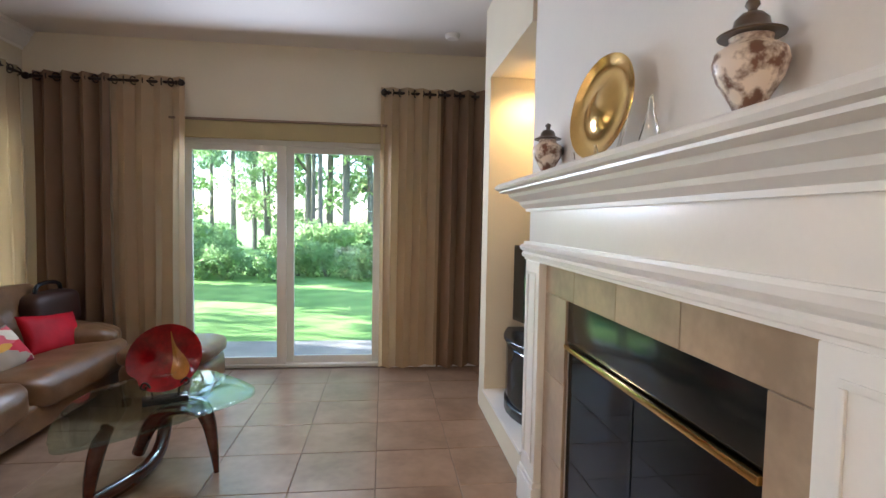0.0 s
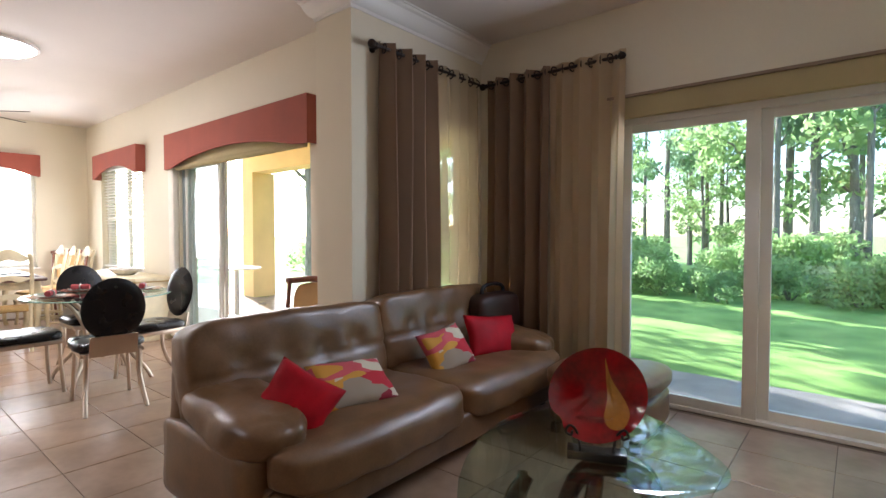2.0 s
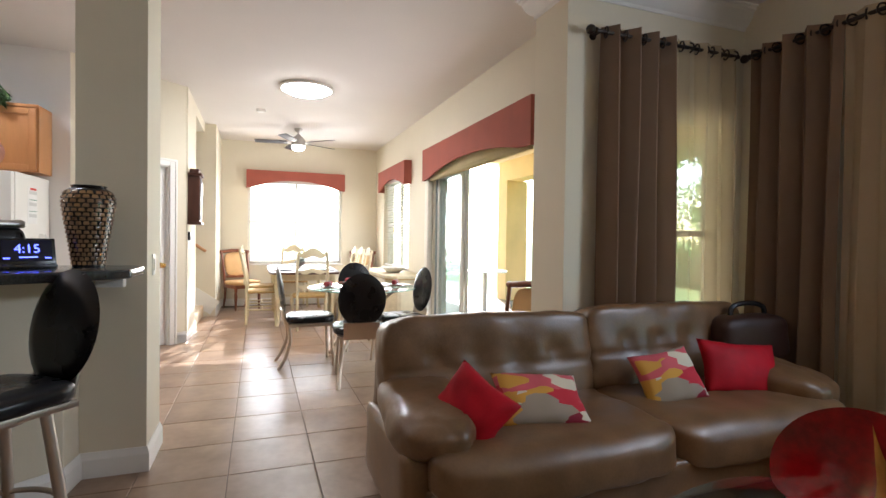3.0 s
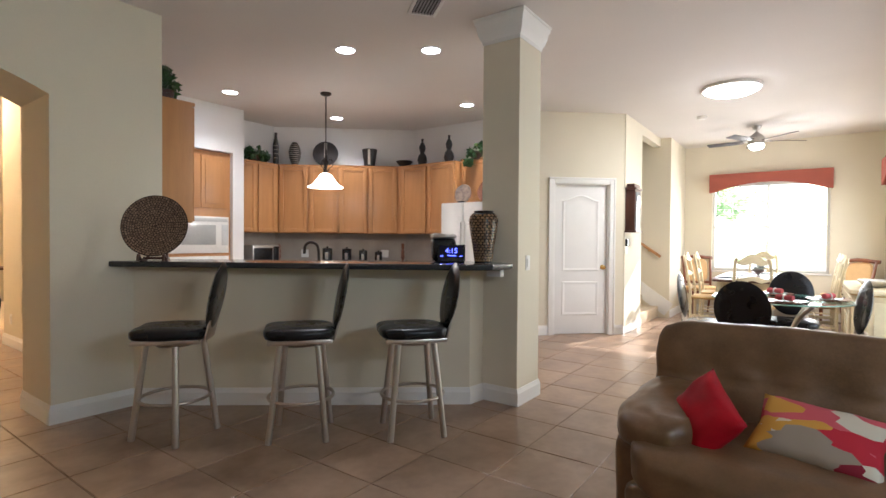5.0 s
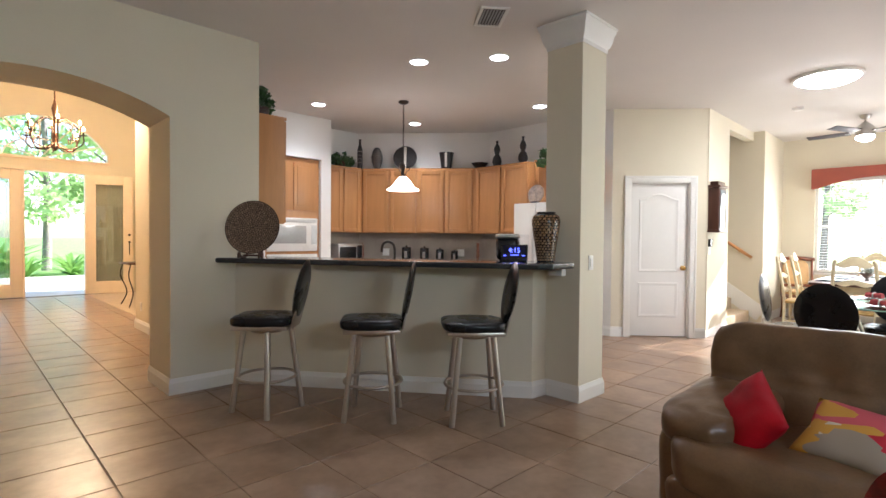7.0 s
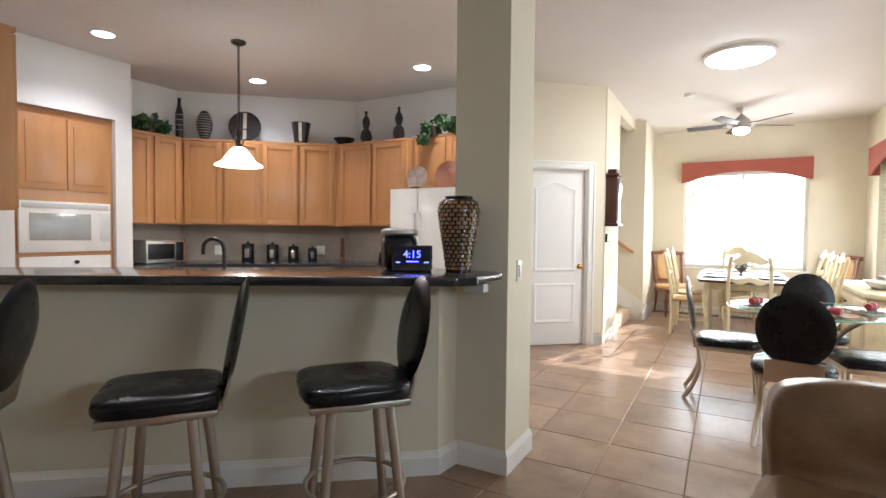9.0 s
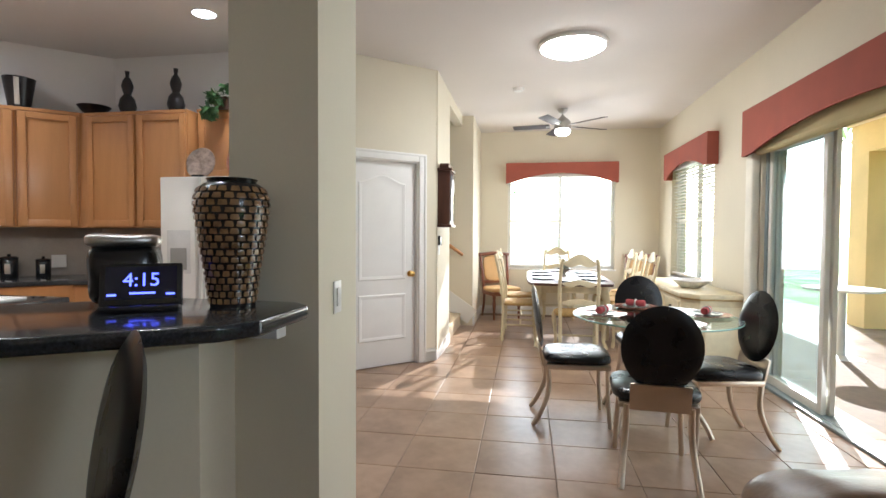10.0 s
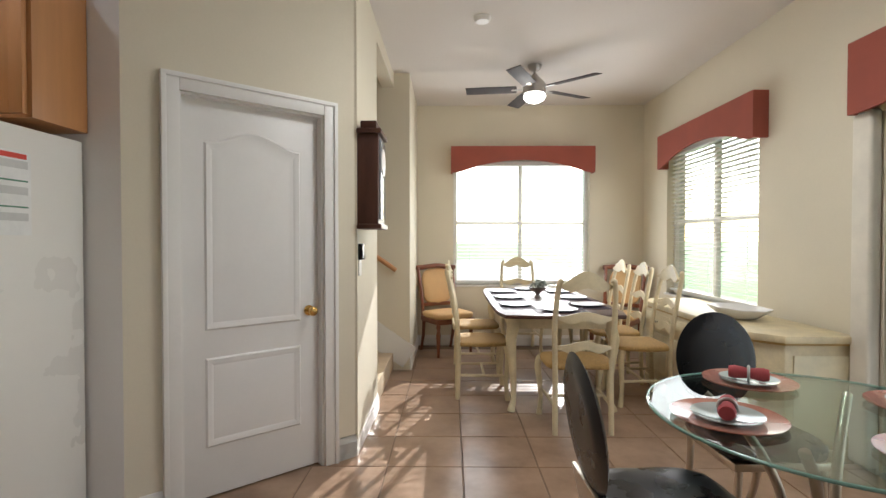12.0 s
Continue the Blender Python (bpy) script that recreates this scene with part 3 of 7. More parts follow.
# ---- curtains, rods, sliding door of the living part ----
TAUPE = cloth("taupe_curtain", (0.25, 0.160, 0.100), 0.10, 0.75)
SHEER = cloth("sheer_curtain", (0.62, 0.48, 0.31), 0.45, 0.85, clear=0.05)
SHEER_OPEN = cloth("open_weave_sheer", (0.66, 0.54, 0.36), 0.5, 0.85, clear=0.28)
IRON = mat("dark_bronze_metal", (0.045, 0.035, 0.03), 0.35, 0.8, bump=0.1, fine=120)


def pleated(width, z0, z1, waves, depth, material, seed, gather=0.02, hem=0.0):
    """A hanging cloth with deep folds, along local x from 0 to width, thick as cloth is."""
    rng = random.Random(seed)
    n, rows = waves * 12, 16
    ph = [rng.uniform(-0.35, 0.35) for _ in range(waves + 2)]
    bm = bmesh.new()
    grid = []
    for r in range(rows + 1):
        f = r / rows
        z = z1 + (z0 - z1) * f
        row = []
        for i in range(n + 1):
            u = i / n
            k = u * waves
            wob = ph[int(k)] * (1 - k % 1) + ph[int(k) + 1] * (k % 1)
            amp = depth * (0.85 + 0.25 * f + 0.25 * wob * f)
            y = amp * math.sin(2 * math.pi * k + wob * f * 1.2)
            y += 0.01 * math.sin(9 * u + 5 * f)
            x = width * u + gather * math.sin(2 * math.pi * k * 2) * 0.5 + 0.015 * f * math.sin(3 * u + seed)
            row.append(bm.verts.new((x, y, z + (hem * math.sin(5 * u + seed) if r == rows else 0))))
        grid.append(row)
    for a, b in zip(grid, grid[1:]):
        for i in range(n):
            bm.faces.new((a[i], b[i], b[i + 1], a[i + 1]))
    return bm


def curtain(name, label, m, width, z0, z1, waves, depth, material, seed, ring_z):
    c = thing(name, label, "curtain", m, "living room curtains")
    cl = part("cloth", pleated(width, z0, z1, waves, depth, material, seed, hem=0.012), material, c, smooth=180)
    ringm = mesh_of("grommet", ring(0.033, 0.006, 18, 6), IRON, 180)
    for i in range(waves * 2):
        u = (i + 0.5) / (waves * 2)
        shared("grommet", ringm, c, Matrix.Translation((width * u, 0.0, ring_z)) @ Matrix.Rotation(radians(90 + (18 if i % 2 else -18)), 4, "Z") @ Matrix.Rotation(radians(90), 4, "X"))
    return c


def ring(R, r, n=28, k=8):
    bm = bmesh.new()
    rows = []
    for i in range(n):
        a = 2 * math.pi * i / n
        rows.append([bm.verts.new(((R + r * math.cos(b)) * math.cos(a), (R + r * math.cos(b)) * math.sin(a), r * math.sin(b))) for b in (2 * math.pi * j / k for j in range(k))])
    for i in range(n):
        for j in range(k):
            bm.faces.new((rows[i][j], rows[(i + 1) % n][j], rows[(i + 1) % n][(j + 1) % k], rows[i][(j + 1) % k]))
    return bm


RZ = 2.60
turn90 = Matrix.Rotation(radians(90), 4, "Z")
curtain("curtain", "dark taupe grommet curtain beside the sliding door", pose(-4.02, 1.77, 0), 0.62, 0.03, RZ + 0.05, 4, 0.060, TAUPE, 1, RZ)
curtain("sheer_curtain", "beige sheer grommet curtain over the sliding door edge", pose(-3.40, 1.77, 0), 0.62, 0.03, RZ + 0.05, 4, 0.030, SHEER, 2, RZ)
curtain("sheer_curtain", "beige sheer grommet curtain over the sliding door edge", pose(-1.06, 1.77, 0), 0.56, 0.03, RZ + 0.05, 4, 0.035, SHEER, 3, RZ)
curtain("curtain", "dark taupe grommet curtain beside the sliding door", pose(-0.50, 1.77, 0), 0.72, 0.03, RZ + 0.05, 5, 0.062, TAUPE, 4, RZ)
curtain("curtain", "dark taupe grommet curtain at the narrow side window", pose(XJ + 0.09, 0.50, 0, 0, 0, 90), 0.62, 0.03, RZ + 0.05, 4, 0.060, TAUPE, 5, RZ)
curtain("sheer_curtain", "beige sheer grommet curtain on the narrow side window", pose(XJ + 0.09, 1.13, 0, 0, 0, 90), 0.55, 0.03, RZ + 0.05, 4, 0.022, SHEER_OPEN, 6, RZ)


def rod(label, a, b, ends):
    """A curtain rod with ball finials and brackets."""
    r = thing("curtain_rod", label, "curtain rod", None, "curtain rods")
    a, b = Vector(a), Vector(b)
    part("pole", tube([a, b], 0.013, 10), IRON, r)
    d = (b - a).normalized()
    for e in ends:
        p, s = (a, -1) if e == 0 else (b, 1)
        q = d.to_track_quat("Z", "Y").to_matrix().to_4x4() if s > 0 else (-d).to_track_quat("Z", "Y").to_matrix().to_4x4()
        part("finial", moved(lathe([(0.013, 0), (0.020, 0.004), (0.020, 0.014), (0.012, 0.020), (0.026, 0.032), (0.032, 0.050), (0.026, 0.068), (0.010, 0.080), (0, 0.082)], 14), Matrix.Translation(p) @ q), IRON, r, smooth=60)
        side = Vector((0, 1, 0)) if abs(d.x) > 0.5 else Vector((-1, 0, 0))
        wall = (YN - p.y) if abs(d.x) > 0.5 else (p.x - XJ)
        c = p - d * s * 0.03
        part("bracket", join(tube([c, c + side * wall], 0.008, 8), tube([c + side * (wall - 0.008), c + side * wall], 0.025, 12)), IRON, r)
    return r


rod("dark bronze curtain rod with ball finials on the window wall", (-4.02, 1.77, RZ), (-2.86, 1.77, RZ), (0, 1))
rod("dark bronze curtain rod with ball finials on the window wall", (-0.98, 1.77, RZ), (0.26, 1.77, RZ), (0, 1))
rod("dark bronze curtain rod with ball finials on the side wall", (XJ + 0.09, 0.47, RZ), (XJ + 0.09, 1.70, RZ), (0,))


def sliding_door(name, label, x0, x1, y, z1, splits, stile, frame_mat, sill=0.03, slid=(), glazing=GLASSPANE, leaf_mat=FRAME_WHITE):
    """Framed glass leaves in an opening along x."""
    o = thing(name, label, "sliding door")
    o["kind"] = "structure"
    part("frame", boxes((x0, x0 + 0.05, y, y + 0.10, 0, z1), (x1 - 0.05, x1, y, y + 0.10, 0, z1), (x0 + 0.05, x1 - 0.05, y, y + 0.10, z1 - 0.05, z1), (x0 + 0.05, x1 - 0.05, y, y + 0.10, 0, sill), bevel=0.004), frame_mat, o)
    xs = [x0 + 0.05] + list(splits) + [x1 - 0.05]
    for i, (a, b) in enumerate(zip(xs, xs[1:])):
        dy = 0.012 + 0.045 * (i % 2)
        if i in slid:          # this leaf stands open, behind its neighbour
            a, b = xs[i - 1] + 0.005, xs[i] + 0.02
        leaf = part("leaf", boxes((a - 0.01, a + stile, y + dy, y + dy + 0.035, sill, z1 - 0.05), (b - stile, b + 0.01, y + dy, y + dy + 0.035, sill, z1 - 0.05),
                                  (a + stile, b - stile, y + dy, y + dy + 0.035, sill, sill + 0.07), (a + stile, b - stile, y + dy, y + dy + 0.035, z1 - 0.11, z1 - 0.05), bevel=0.003), leaf_mat, o)
        g = part("pane", boxes((a + stile, b - stile, y + dy + 0.014, y + dy + 0.020, sill + 0.07, z1 - 0.11)), glazing, leaf)
        g.visible_shadow = False
    return o


sliding_door("door_1", "white framed sliding glass door to the lawn", -2.90, -1.00, YN + 0.03, 2.15, (-1.945,), 0.075, FRAME_WHITE)
single("roller_shade", join(boxes((-2.96, -0.94, YN - 0.06, YN - 0.005, 2.14, 2.290), bevel=0.004)), cloth("cream_shade", (0.66, 0.55, 0.30), 0.4), "cream rolled-up shade housing over the sliding door", "roller shade")
single("shade_lip", boxes((-3.00, -0.90, YN - 0.075, YN - 0.003, 2.290, 2.312), bevel=0.003), mat("taupe_wood_strip", (0.25, 0.17, 0.11), 0.5), "brown wooden strip along the shade housing", "strip")


def window(name, label, m, w, z0, z1, material, rail=True, mull=0):
    """A sash window in the local xz plane, local x from 0 to w, depth along +y."""
    o = thing(name, label, "window", m)
    o["kind"] = "structure"
    f = 0.045
    part("window_frame", boxes((0, f, 0, 0.09, z0, z1), (w - f, w, 0, 0.09, z0, z1), (f, w - f, 0, 0.09, z0, z0 + f), (f, w - f, 0, 0.09, z1 - f, z1), bevel=0.004), material, o)
    zm = (z0 + z1) / 2
    bars = []
    if rail:
        bars.append((f, w - f, 0.01, 0.06, zm - 0.022, zm + 0.022))
    for k in range(mull):
        xx = w * (k + 1) / (mull + 1)
        bars.append((xx - 0.025, xx + 0.025, 0.015, 0.065, z0 + f, z1 - f))
    if bars:
        part("glazing_bar", boxes(*bars, bevel=0.003), material, o)
    g = part("pane", boxes((f, w - f, 0.035, 0.041, z0 + f, z1 - f)), GLASSPANE, o)
    g.visible_shadow = False
    part("window_sill", boxes((-0.03, w + 0.03, -0.10, 0.0, z0 - 0.025, z0), bevel=0.005), TRIM, o)
    return o


window("window_1", "narrow white sash window beside the sofa", pose(XJ - 0.10, 1.0, 0, 0, 0, 90), 0.72, 0.45, 2.2, FRAME_WHITE)

# ---- fireplace ----
def bar_profile(y0, y1, prof, ret=True):
    """A moulding along y; prof rows are (out, z) from the wall plane, returned at both ends."""
    bm = bmesh.new()
    wall = XE + 0.018
    rows = []
    for s, yy in ((1, y0), (-1, y1)):
        rows.append([bm.verts.new((wall, yy, z)) for o, z in prof])
        rows.append([bm.verts.new((wall - o, yy - s * (-o if ret else 0) * 1.0, z)) for o, z in prof])
    a, b, c, d = rows[0], rows[1], rows[3], rows[2]
    for p, q in ((a, b), (b, c), (c, d)):
        for k in range(len(prof) - 1):
            bm.faces.new((p[k], q[k], q[k + 1], p[k + 1]))
    bm.faces.new((a[0], b[0], c[0], d[0]))
    bm.faces.new((a[-1], b[-1], c[-1], d[-1]))
    bmesh.ops.recalc_face_normals(bm, faces=bm.faces)
    return bm


FY0, FY1 = -0.50, -2.42        # outer edges of the surround, towards and away from the window
fire = thing("fireplace", "white moulded mantel with tan tile and black glass firebox", "fireplace")
W0 = XE + 0.018
part("mantel_shelf", bar_profile(FY0, FY1, [(0.03, 1.477), (0.045, 1.477), (0.045, 1.492), (0.055, 1.497), (0.07, 1.512), (0.075, 1.527), (0.095, 1.537), (0.115, 1.552), (0.12, 1.567), (0.16, 1.575), (0.16, 1.584), (0.176, 1.590), (0.182, 1.602), (0.176, 1.614), (0.165, 1.622)]), TRIM, fire, smooth=25)
part("frieze", boxes((W0 - 0.035, W0, FY1, FY0, 1.325, 1.482), bevel=0.003), TRIM, fire)
part("frieze_moulding", bar_profile(FY0, FY1, [(0.035, 1.235), (0.045, 1.235), (0.045, 1.245), (0.055, 1.25), (0.058, 1.265), (0.05, 1.275), (0.062, 1.285), (0.068, 1.298), (0.06, 1.308), (0.05, 1.315), (0.048, 1.328), (0.035, 1.328)]), TRIM, fire, smooth=25)
for ya, yb in ((FY0, -0.72), (-2.225, FY1)):
    pil = part("pilaster", boxes((W0 - 0.05, W0, yb, ya, 0.16, 1.235), (W0 - 0.065, W0, yb - 0.012, ya + 0.012, 0.0, 0.16), (W0 - 0.058, W0, yb - 0.006, ya + 0.006, 0.16, 0.185), bevel=0.004), TRIM, fire)
    part("panel", boxes((W0 - 0.056, W0 - 0.048, yb + 0.045, ya - 0.045, 0.26, 0.275), (W0 - 0.056, W0 - 0.048, yb + 0.045, ya - 0.045, 1.17, 1.185), (W0 - 0.056, W0 - 0.048, yb + 0.045, yb + 0.06, 0.275, 1.17), (W0 - 0.056, W0 - 0.048, ya - 0.06, ya - 0.045, 0.275, 1.17), bevel=0.003), TRIM, pil)
STONE = mat("tan_marble_tile", (0.42, 0.31, 0.21), 0.3, vary=0.3, scale=4, bump=0.05, fine=30, random_tint=0.05)
bedp = part("tile_bed", boxes((W0 - 0.008, W0, -2.20, -0.70, 1.10, 1.252), (W0 - 0.008, W0, -0.98, -0.70, 0, 1.10), (W0 - 0.008, W0, -2.20, -2.08, 0, 1.10)), mat("tan_grout", (0.36, 0.27, 0.19), 0.9), fire)
for ya, yb, za, zb in ((-1.06, -0.703, 1.103, 1.25), (-1.42, -1.063, 1.103, 1.25), (-1.78, -1.423, 1.103, 1.25), (-2.197, -1.783, 1.103, 1.25), (-0.98, -0.703, 0.74, 1.10), (-0.98, -0.703, 0.377, 0.737), (-0.98, -0.703, 0.0, 0.374), (-2.197, -2.08, 0.74, 1.10), (-2.197, -2.08, 0.377, 0.737), (-2.197, -2.08, 0.0, 0.374)):
    part("tile", boxes((W0 - 0.014, W0 - 0.007, ya, yb, za, zb), bevel=0.0015, seg=1), STONE, bedp)
BLACKM = mat("black_enamel", (0.012, 0.014, 0.013), 0.12, vary=0.3, bump=0.02)
BRASS = mat("polished_brass", (0.75, 0.50, 0.17), 0.16, 1.0, vary=0.12, scale=8, bump=0.02)
part("firebox_hood", boxes((W0 - 0.004, W0 + 0.03, -2.08, -0.98, 0.93, 1.10), bevel=0.004), BLACKM, fire, "glossy black hood panel")
part("brass_rail", boxes((W0 - 0.022, W0 + 0.01, -2.075, -0.985, 0.90, 0.922), bevel=0.006), BRASS, fire, "polished brass rail")
part("brass_rail", boxes((W0 - 0.018, W0 + 0.01, -2.075, -0.985, 0.235, 0.255), bevel=0.006), BRASS, fire, "polished brass rail")
part("glass_door", boxes((W0 + 0.004, W0 + 0.012, -1.525, -0.985, 0.255, 0.90)), pane("smoked_glass", (0.16, 0.18, 0.19)), fire, "smoked glass")
part("glass_door", boxes((W0 + 0.004, W0 + 0.012, -2.075, -1.535, 0.255, 0.90)), pane("smoked_glass"), fire, "smoked glass")
part("lower_panel", boxes((W0 - 0.002, W0 + 0.03, -2.08, -0.98, 0.0, 0.235), bevel=0.004), BLACKM, fire)
part("firebox", boxes((W0 + 0.28, W0 + 0.29, -2.075, -0.985, 0.02, 1.10), (W0 + 0.04, W0 + 0.28, -2.075, -0.985, 0.0, 0.03)), mat("soot_black", (0.02, 0.02, 0.02), 0.9), fire)
part("gas_log", join(*[moved(tube(curve_pts([(0, -0.3, 0), (0.02, -0.1, 0.015), (-0.01, 0.1, 0.0), (0.02, 0.3, 0.01)], 4), 0.045, 9), pose(W0 + 0.16 + dx, -1.48, 0.10 + dz, 0, 0, rz)) for dx, dz, rz in ((0, 0, 8), (0.06, 0.07, -14), (-0.04, 0.08, 20))]), mat("charred_log", (0.10, 0.085, 0.075), 0.95, bump=0.9), fire)

# mantel ornaments
MZ = 1.622
MAJ = mat("mottled_ceramic", (0.62, 0.54, 0.46), 0.35, vary=0.5, scale=26, bump=0.4, fine=60, colour2=(0.16, 0.075, 0.045), spread=(0.44, 0.56))
DARKC = mat("dark_bronze_ceramic", (0.10, 0.07, 0.045), 0.3, vary=0.4, scale=20, bump=0.1)


def ginger_jar(label, at, s):
    j = thing("lidded_jar", label, "jar", pose(*at), "mantel jars")
    part("body", moved(lathe([(0, 0), (0.050, 0), (0.052, 0.012), (0.040, 0.03), (0.058, 0.07), (0.104, 0.15), (0.122, 0.205), (0.112, 0.245), (0.075, 0.270), (0.066, 0.28), (0.07, 0.295), (0.06, 0.30), (0.0, 0.30)], 32), Matrix.Scale(s, 4)), MAJ, j, smooth=60)
    lid = part("lid", moved(lathe([(0.105, 0.298), (0.108, 0.304), (0.085, 0.315), (0.060, 0.330), (0.055, 0.355), (0.036, 0.375), (0.018, 0.380), (0.014, 0.392), (0.024, 0.405), (0.020, 0.42), (0.006, 0.43), (0, 0.432)], 28), Matrix.Scale(s, 4)), DARKC, j, "dark bronze domed lid", smooth=60)
    return j


ginger_jar("small mottled cream and brown lidded jar on the mantel", (XE - 0.045, -0.83, MZ), 0.54)
ginger_jar("large mottled cream and brown lidded jar on the mantel", (XE - 0.045, -2.05, MZ), 0.56)
plate = thing("brass_plate", "round polished brass charger leaning on the mantel wall", "plate", Matrix.Translation((XE - 0.062, -1.43, MZ + 0.166)) @ Matrix.Rotation(radians(10), 4, "Z") @ Matrix.Rotation(radians(-82), 4, "Y") @ Matrix.Scale(0.92, 4))
part("dish", lathe([(0, 0.018), (0.06, 0.016), (0.07, 0.010), (0.135, 0.006), (0.15, 0.012), (0.178, 0.022), (0.18, 0.018), (0.15, 0.006), (0.135, 0.0), (0.07, 0.004), (0.0, 0.010)], 48), BRASS, plate, smooth=40)
est = thing("plate_easel", "small clear glass easel holding the brass charger", "easel", pose(XE - 0.04, -1.43, MZ))
CLEAR = glass("clear_glass", (0.96, 0.98, 0.97))
for dy in (-0.09, 0.09):
    part("prong", tube(curve_pts([(-0.085, dy, 0.035), (-0.075, dy, 0.006), (-0.02, dy * 0.9, 0.006), (0.03, dy * 0.5, 0.12)], 5), 0.005, 8), CLEAR, est)
single("glass_cone", lathe([(0, 0), (0.035, 0), (0.036, 0.008), (0.012, 0.10), (0.004, 0.15), (0, 0.152)], 16), CLEAR, "small clear glass cone ornament on the mantel", "ornament", pose(XE - 0.03, -1.66, MZ))

# ---- niche with television ----
nshelf = structure("niche_sill", boxes((XE - 0.012, 0.28, -0.40, 0.62, 0.17, 0.19), bevel=0.003), TRIM, "white painted niche sill", "sill")
for z in (1.455, 1.955):
    single("niche_shelf", boxes((-0.02, 0.28, -0.40, 0.22, z, z + 0.045), bevel=0.003), TRIM, "white painted shelf inside the niche", "shelf", group="niche shelves")
structure("niche_post", boxes((-0.02, 0.28, 0.22, 0.25, 1.455, 2.46), bevel=0.003), TRIM, "white painted divider inside the niche", "post")
BLACKP = mat("black_plastic", (0.012, 0.012, 0.013), 0.25, vary=0.3, bump=0.03)
stand = thing("tv_stand", "glossy black curved cabinet in the niche under the television", "tv stand", pose(0.03, 0.15, 0.19))


def bowfront(w, d, z0, z1, bow, bevel=0.006):
    pts = [(-w / 2, d / 2), (w / 2, d / 2), (w / 2, -d / 2)] + [(w / 2 - w * k / 8, -d / 2 - bow * math.sin(math.pi * k / 8)) for k in range(1, 8)] + [(-w / 2, -d / 2)]
    return prism(pts, z0, z1, bevel, 1)


rot = Matrix.Rotation(radians(-90), 4, "Z")
part("base", moved(bowfront(0.72, 0.30, 0.0, 0.07, 0.10), rot), BLACKP, stand)
part("body", moved(bowfront(0.70, 0.30, 0.07, 0.46, 0.08), rot), BLACKP, stand)
part("glass_front", moved(bowfront(0.66, 0.03, 0.10, 0.43, 0.085), rot @ Matrix.Translation((0, -0.142, 0))), mat("black_glass", (0.012, 0.012, 0.013), 0.05, bump=0), stand, "dark glass front")
part("top", moved(bowfront(0.74, 0.32, 0.46, 0.485, 0.10), rot), BLACKP, stand)
tv = thing("television", "black flat television standing on the black cabinet", "television", Matrix.Translation((0.0, 0.20, 0.675)) @ Matrix.Rotation(radians(-76), 4, "Z"))
part("housing", boxes((-0.36, 0.36, 0.0, 0.085, 0.045, 0.585), bevel=0.008), BLACKP, tv)
part("screen", boxes((-0.345, 0.345, -0.003, 0.002, 0.07, 0.57)), mat("screen_glass", (0.008, 0.008, 0.009), 0.03, vary=0.0, bump=0), tv, "glossy dark screen")
part("foot", boxes((-0.16, 0.16, -0.08, 0.12, 0.0, 0.012), (-0.03, 0.03, 0.01, 0.04, 0.012, 0.08), bevel=0.004), BLACKP, tv)

# ---- sofa ----
LEATHER = mat("brown_leather", (0.168, 0.090, 0.040), 0.36, vary=0.3, scale=7, bump=0.6, fine=90, coat=0.06)


def cushion(w, d, h, puff=0.05, seed=0, sag=0.0, e=5.0, cuts=9, crease=0.0):
    """A soft rounded block, centred in x and y, standing on z = 0, with folds."""
    bm = bmesh.new()
    bmesh.ops.create_cube(bm, size=1.0)
    bmesh.ops.subdivide_edges(bm, edges=list(bm.edges), cuts=cuts, use_grid_fill=True)
    off = Vector((seed * 3.1, seed * 1.7, seed))
    for v in bm.verts:
        x, y, z = v.co * 2
        k = (abs(x) ** e + abs(y) ** e + abs(z) ** e) ** (1 / e)
        m = max(abs(x), abs(y), abs(z))
        s = m / k if k else 1
        cx, cy, cz = x * s, y * s, z * s
        px = cx * w / 2 * (1 + puff * (1 - cy * cy) * (1 - cz * cz))
        py = cy * d / 2 * (1 + puff * (1 - cx * cx) * (1 - cz * cz))
        pz = cz * h / 2 * (1 + puff * 1.5 * (1 - cx * cx) * (1 - cy * cy))
        p = Vector((px, py, pz + h / 2))
        f = noise.noise(p * 7 + off) * 0.010 + noise.noise(Vector((p.x * 26, p.y * 8, p.z * 12)) + off) * 0.0035
        if crease:
            f -= crease * max(0.0, 0.22 - abs(noise.noise(Vector((p.x * 9, p.y * 9, p.z * 5)) + off))) * 4 * (0.35 + abs(noise.noise(p * 3 + off)))
        v.co = p + Vector((cx, cy, cz)).normalized() * f - Vector((0, 0, sag * (1 - cx * cx) * (1 - cy * cy)))
    return bm


def tufts(bm, spots, depth, rad, axis=1, sign=-1):
    """Dimples at buttons: pulls the surface in near the spots (x, z) on one side."""
    for v in bm.verts:
        for sx, sz in spots:
            dd = ((v.co.x - sx) ** 2 + (v.co.z - sz) ** 2) / rad ** 2
            if dd < 4 and v.co[axis] * sign > 0:
                v.co[axis] -= sign * depth * math.exp(-dd)
    return bm


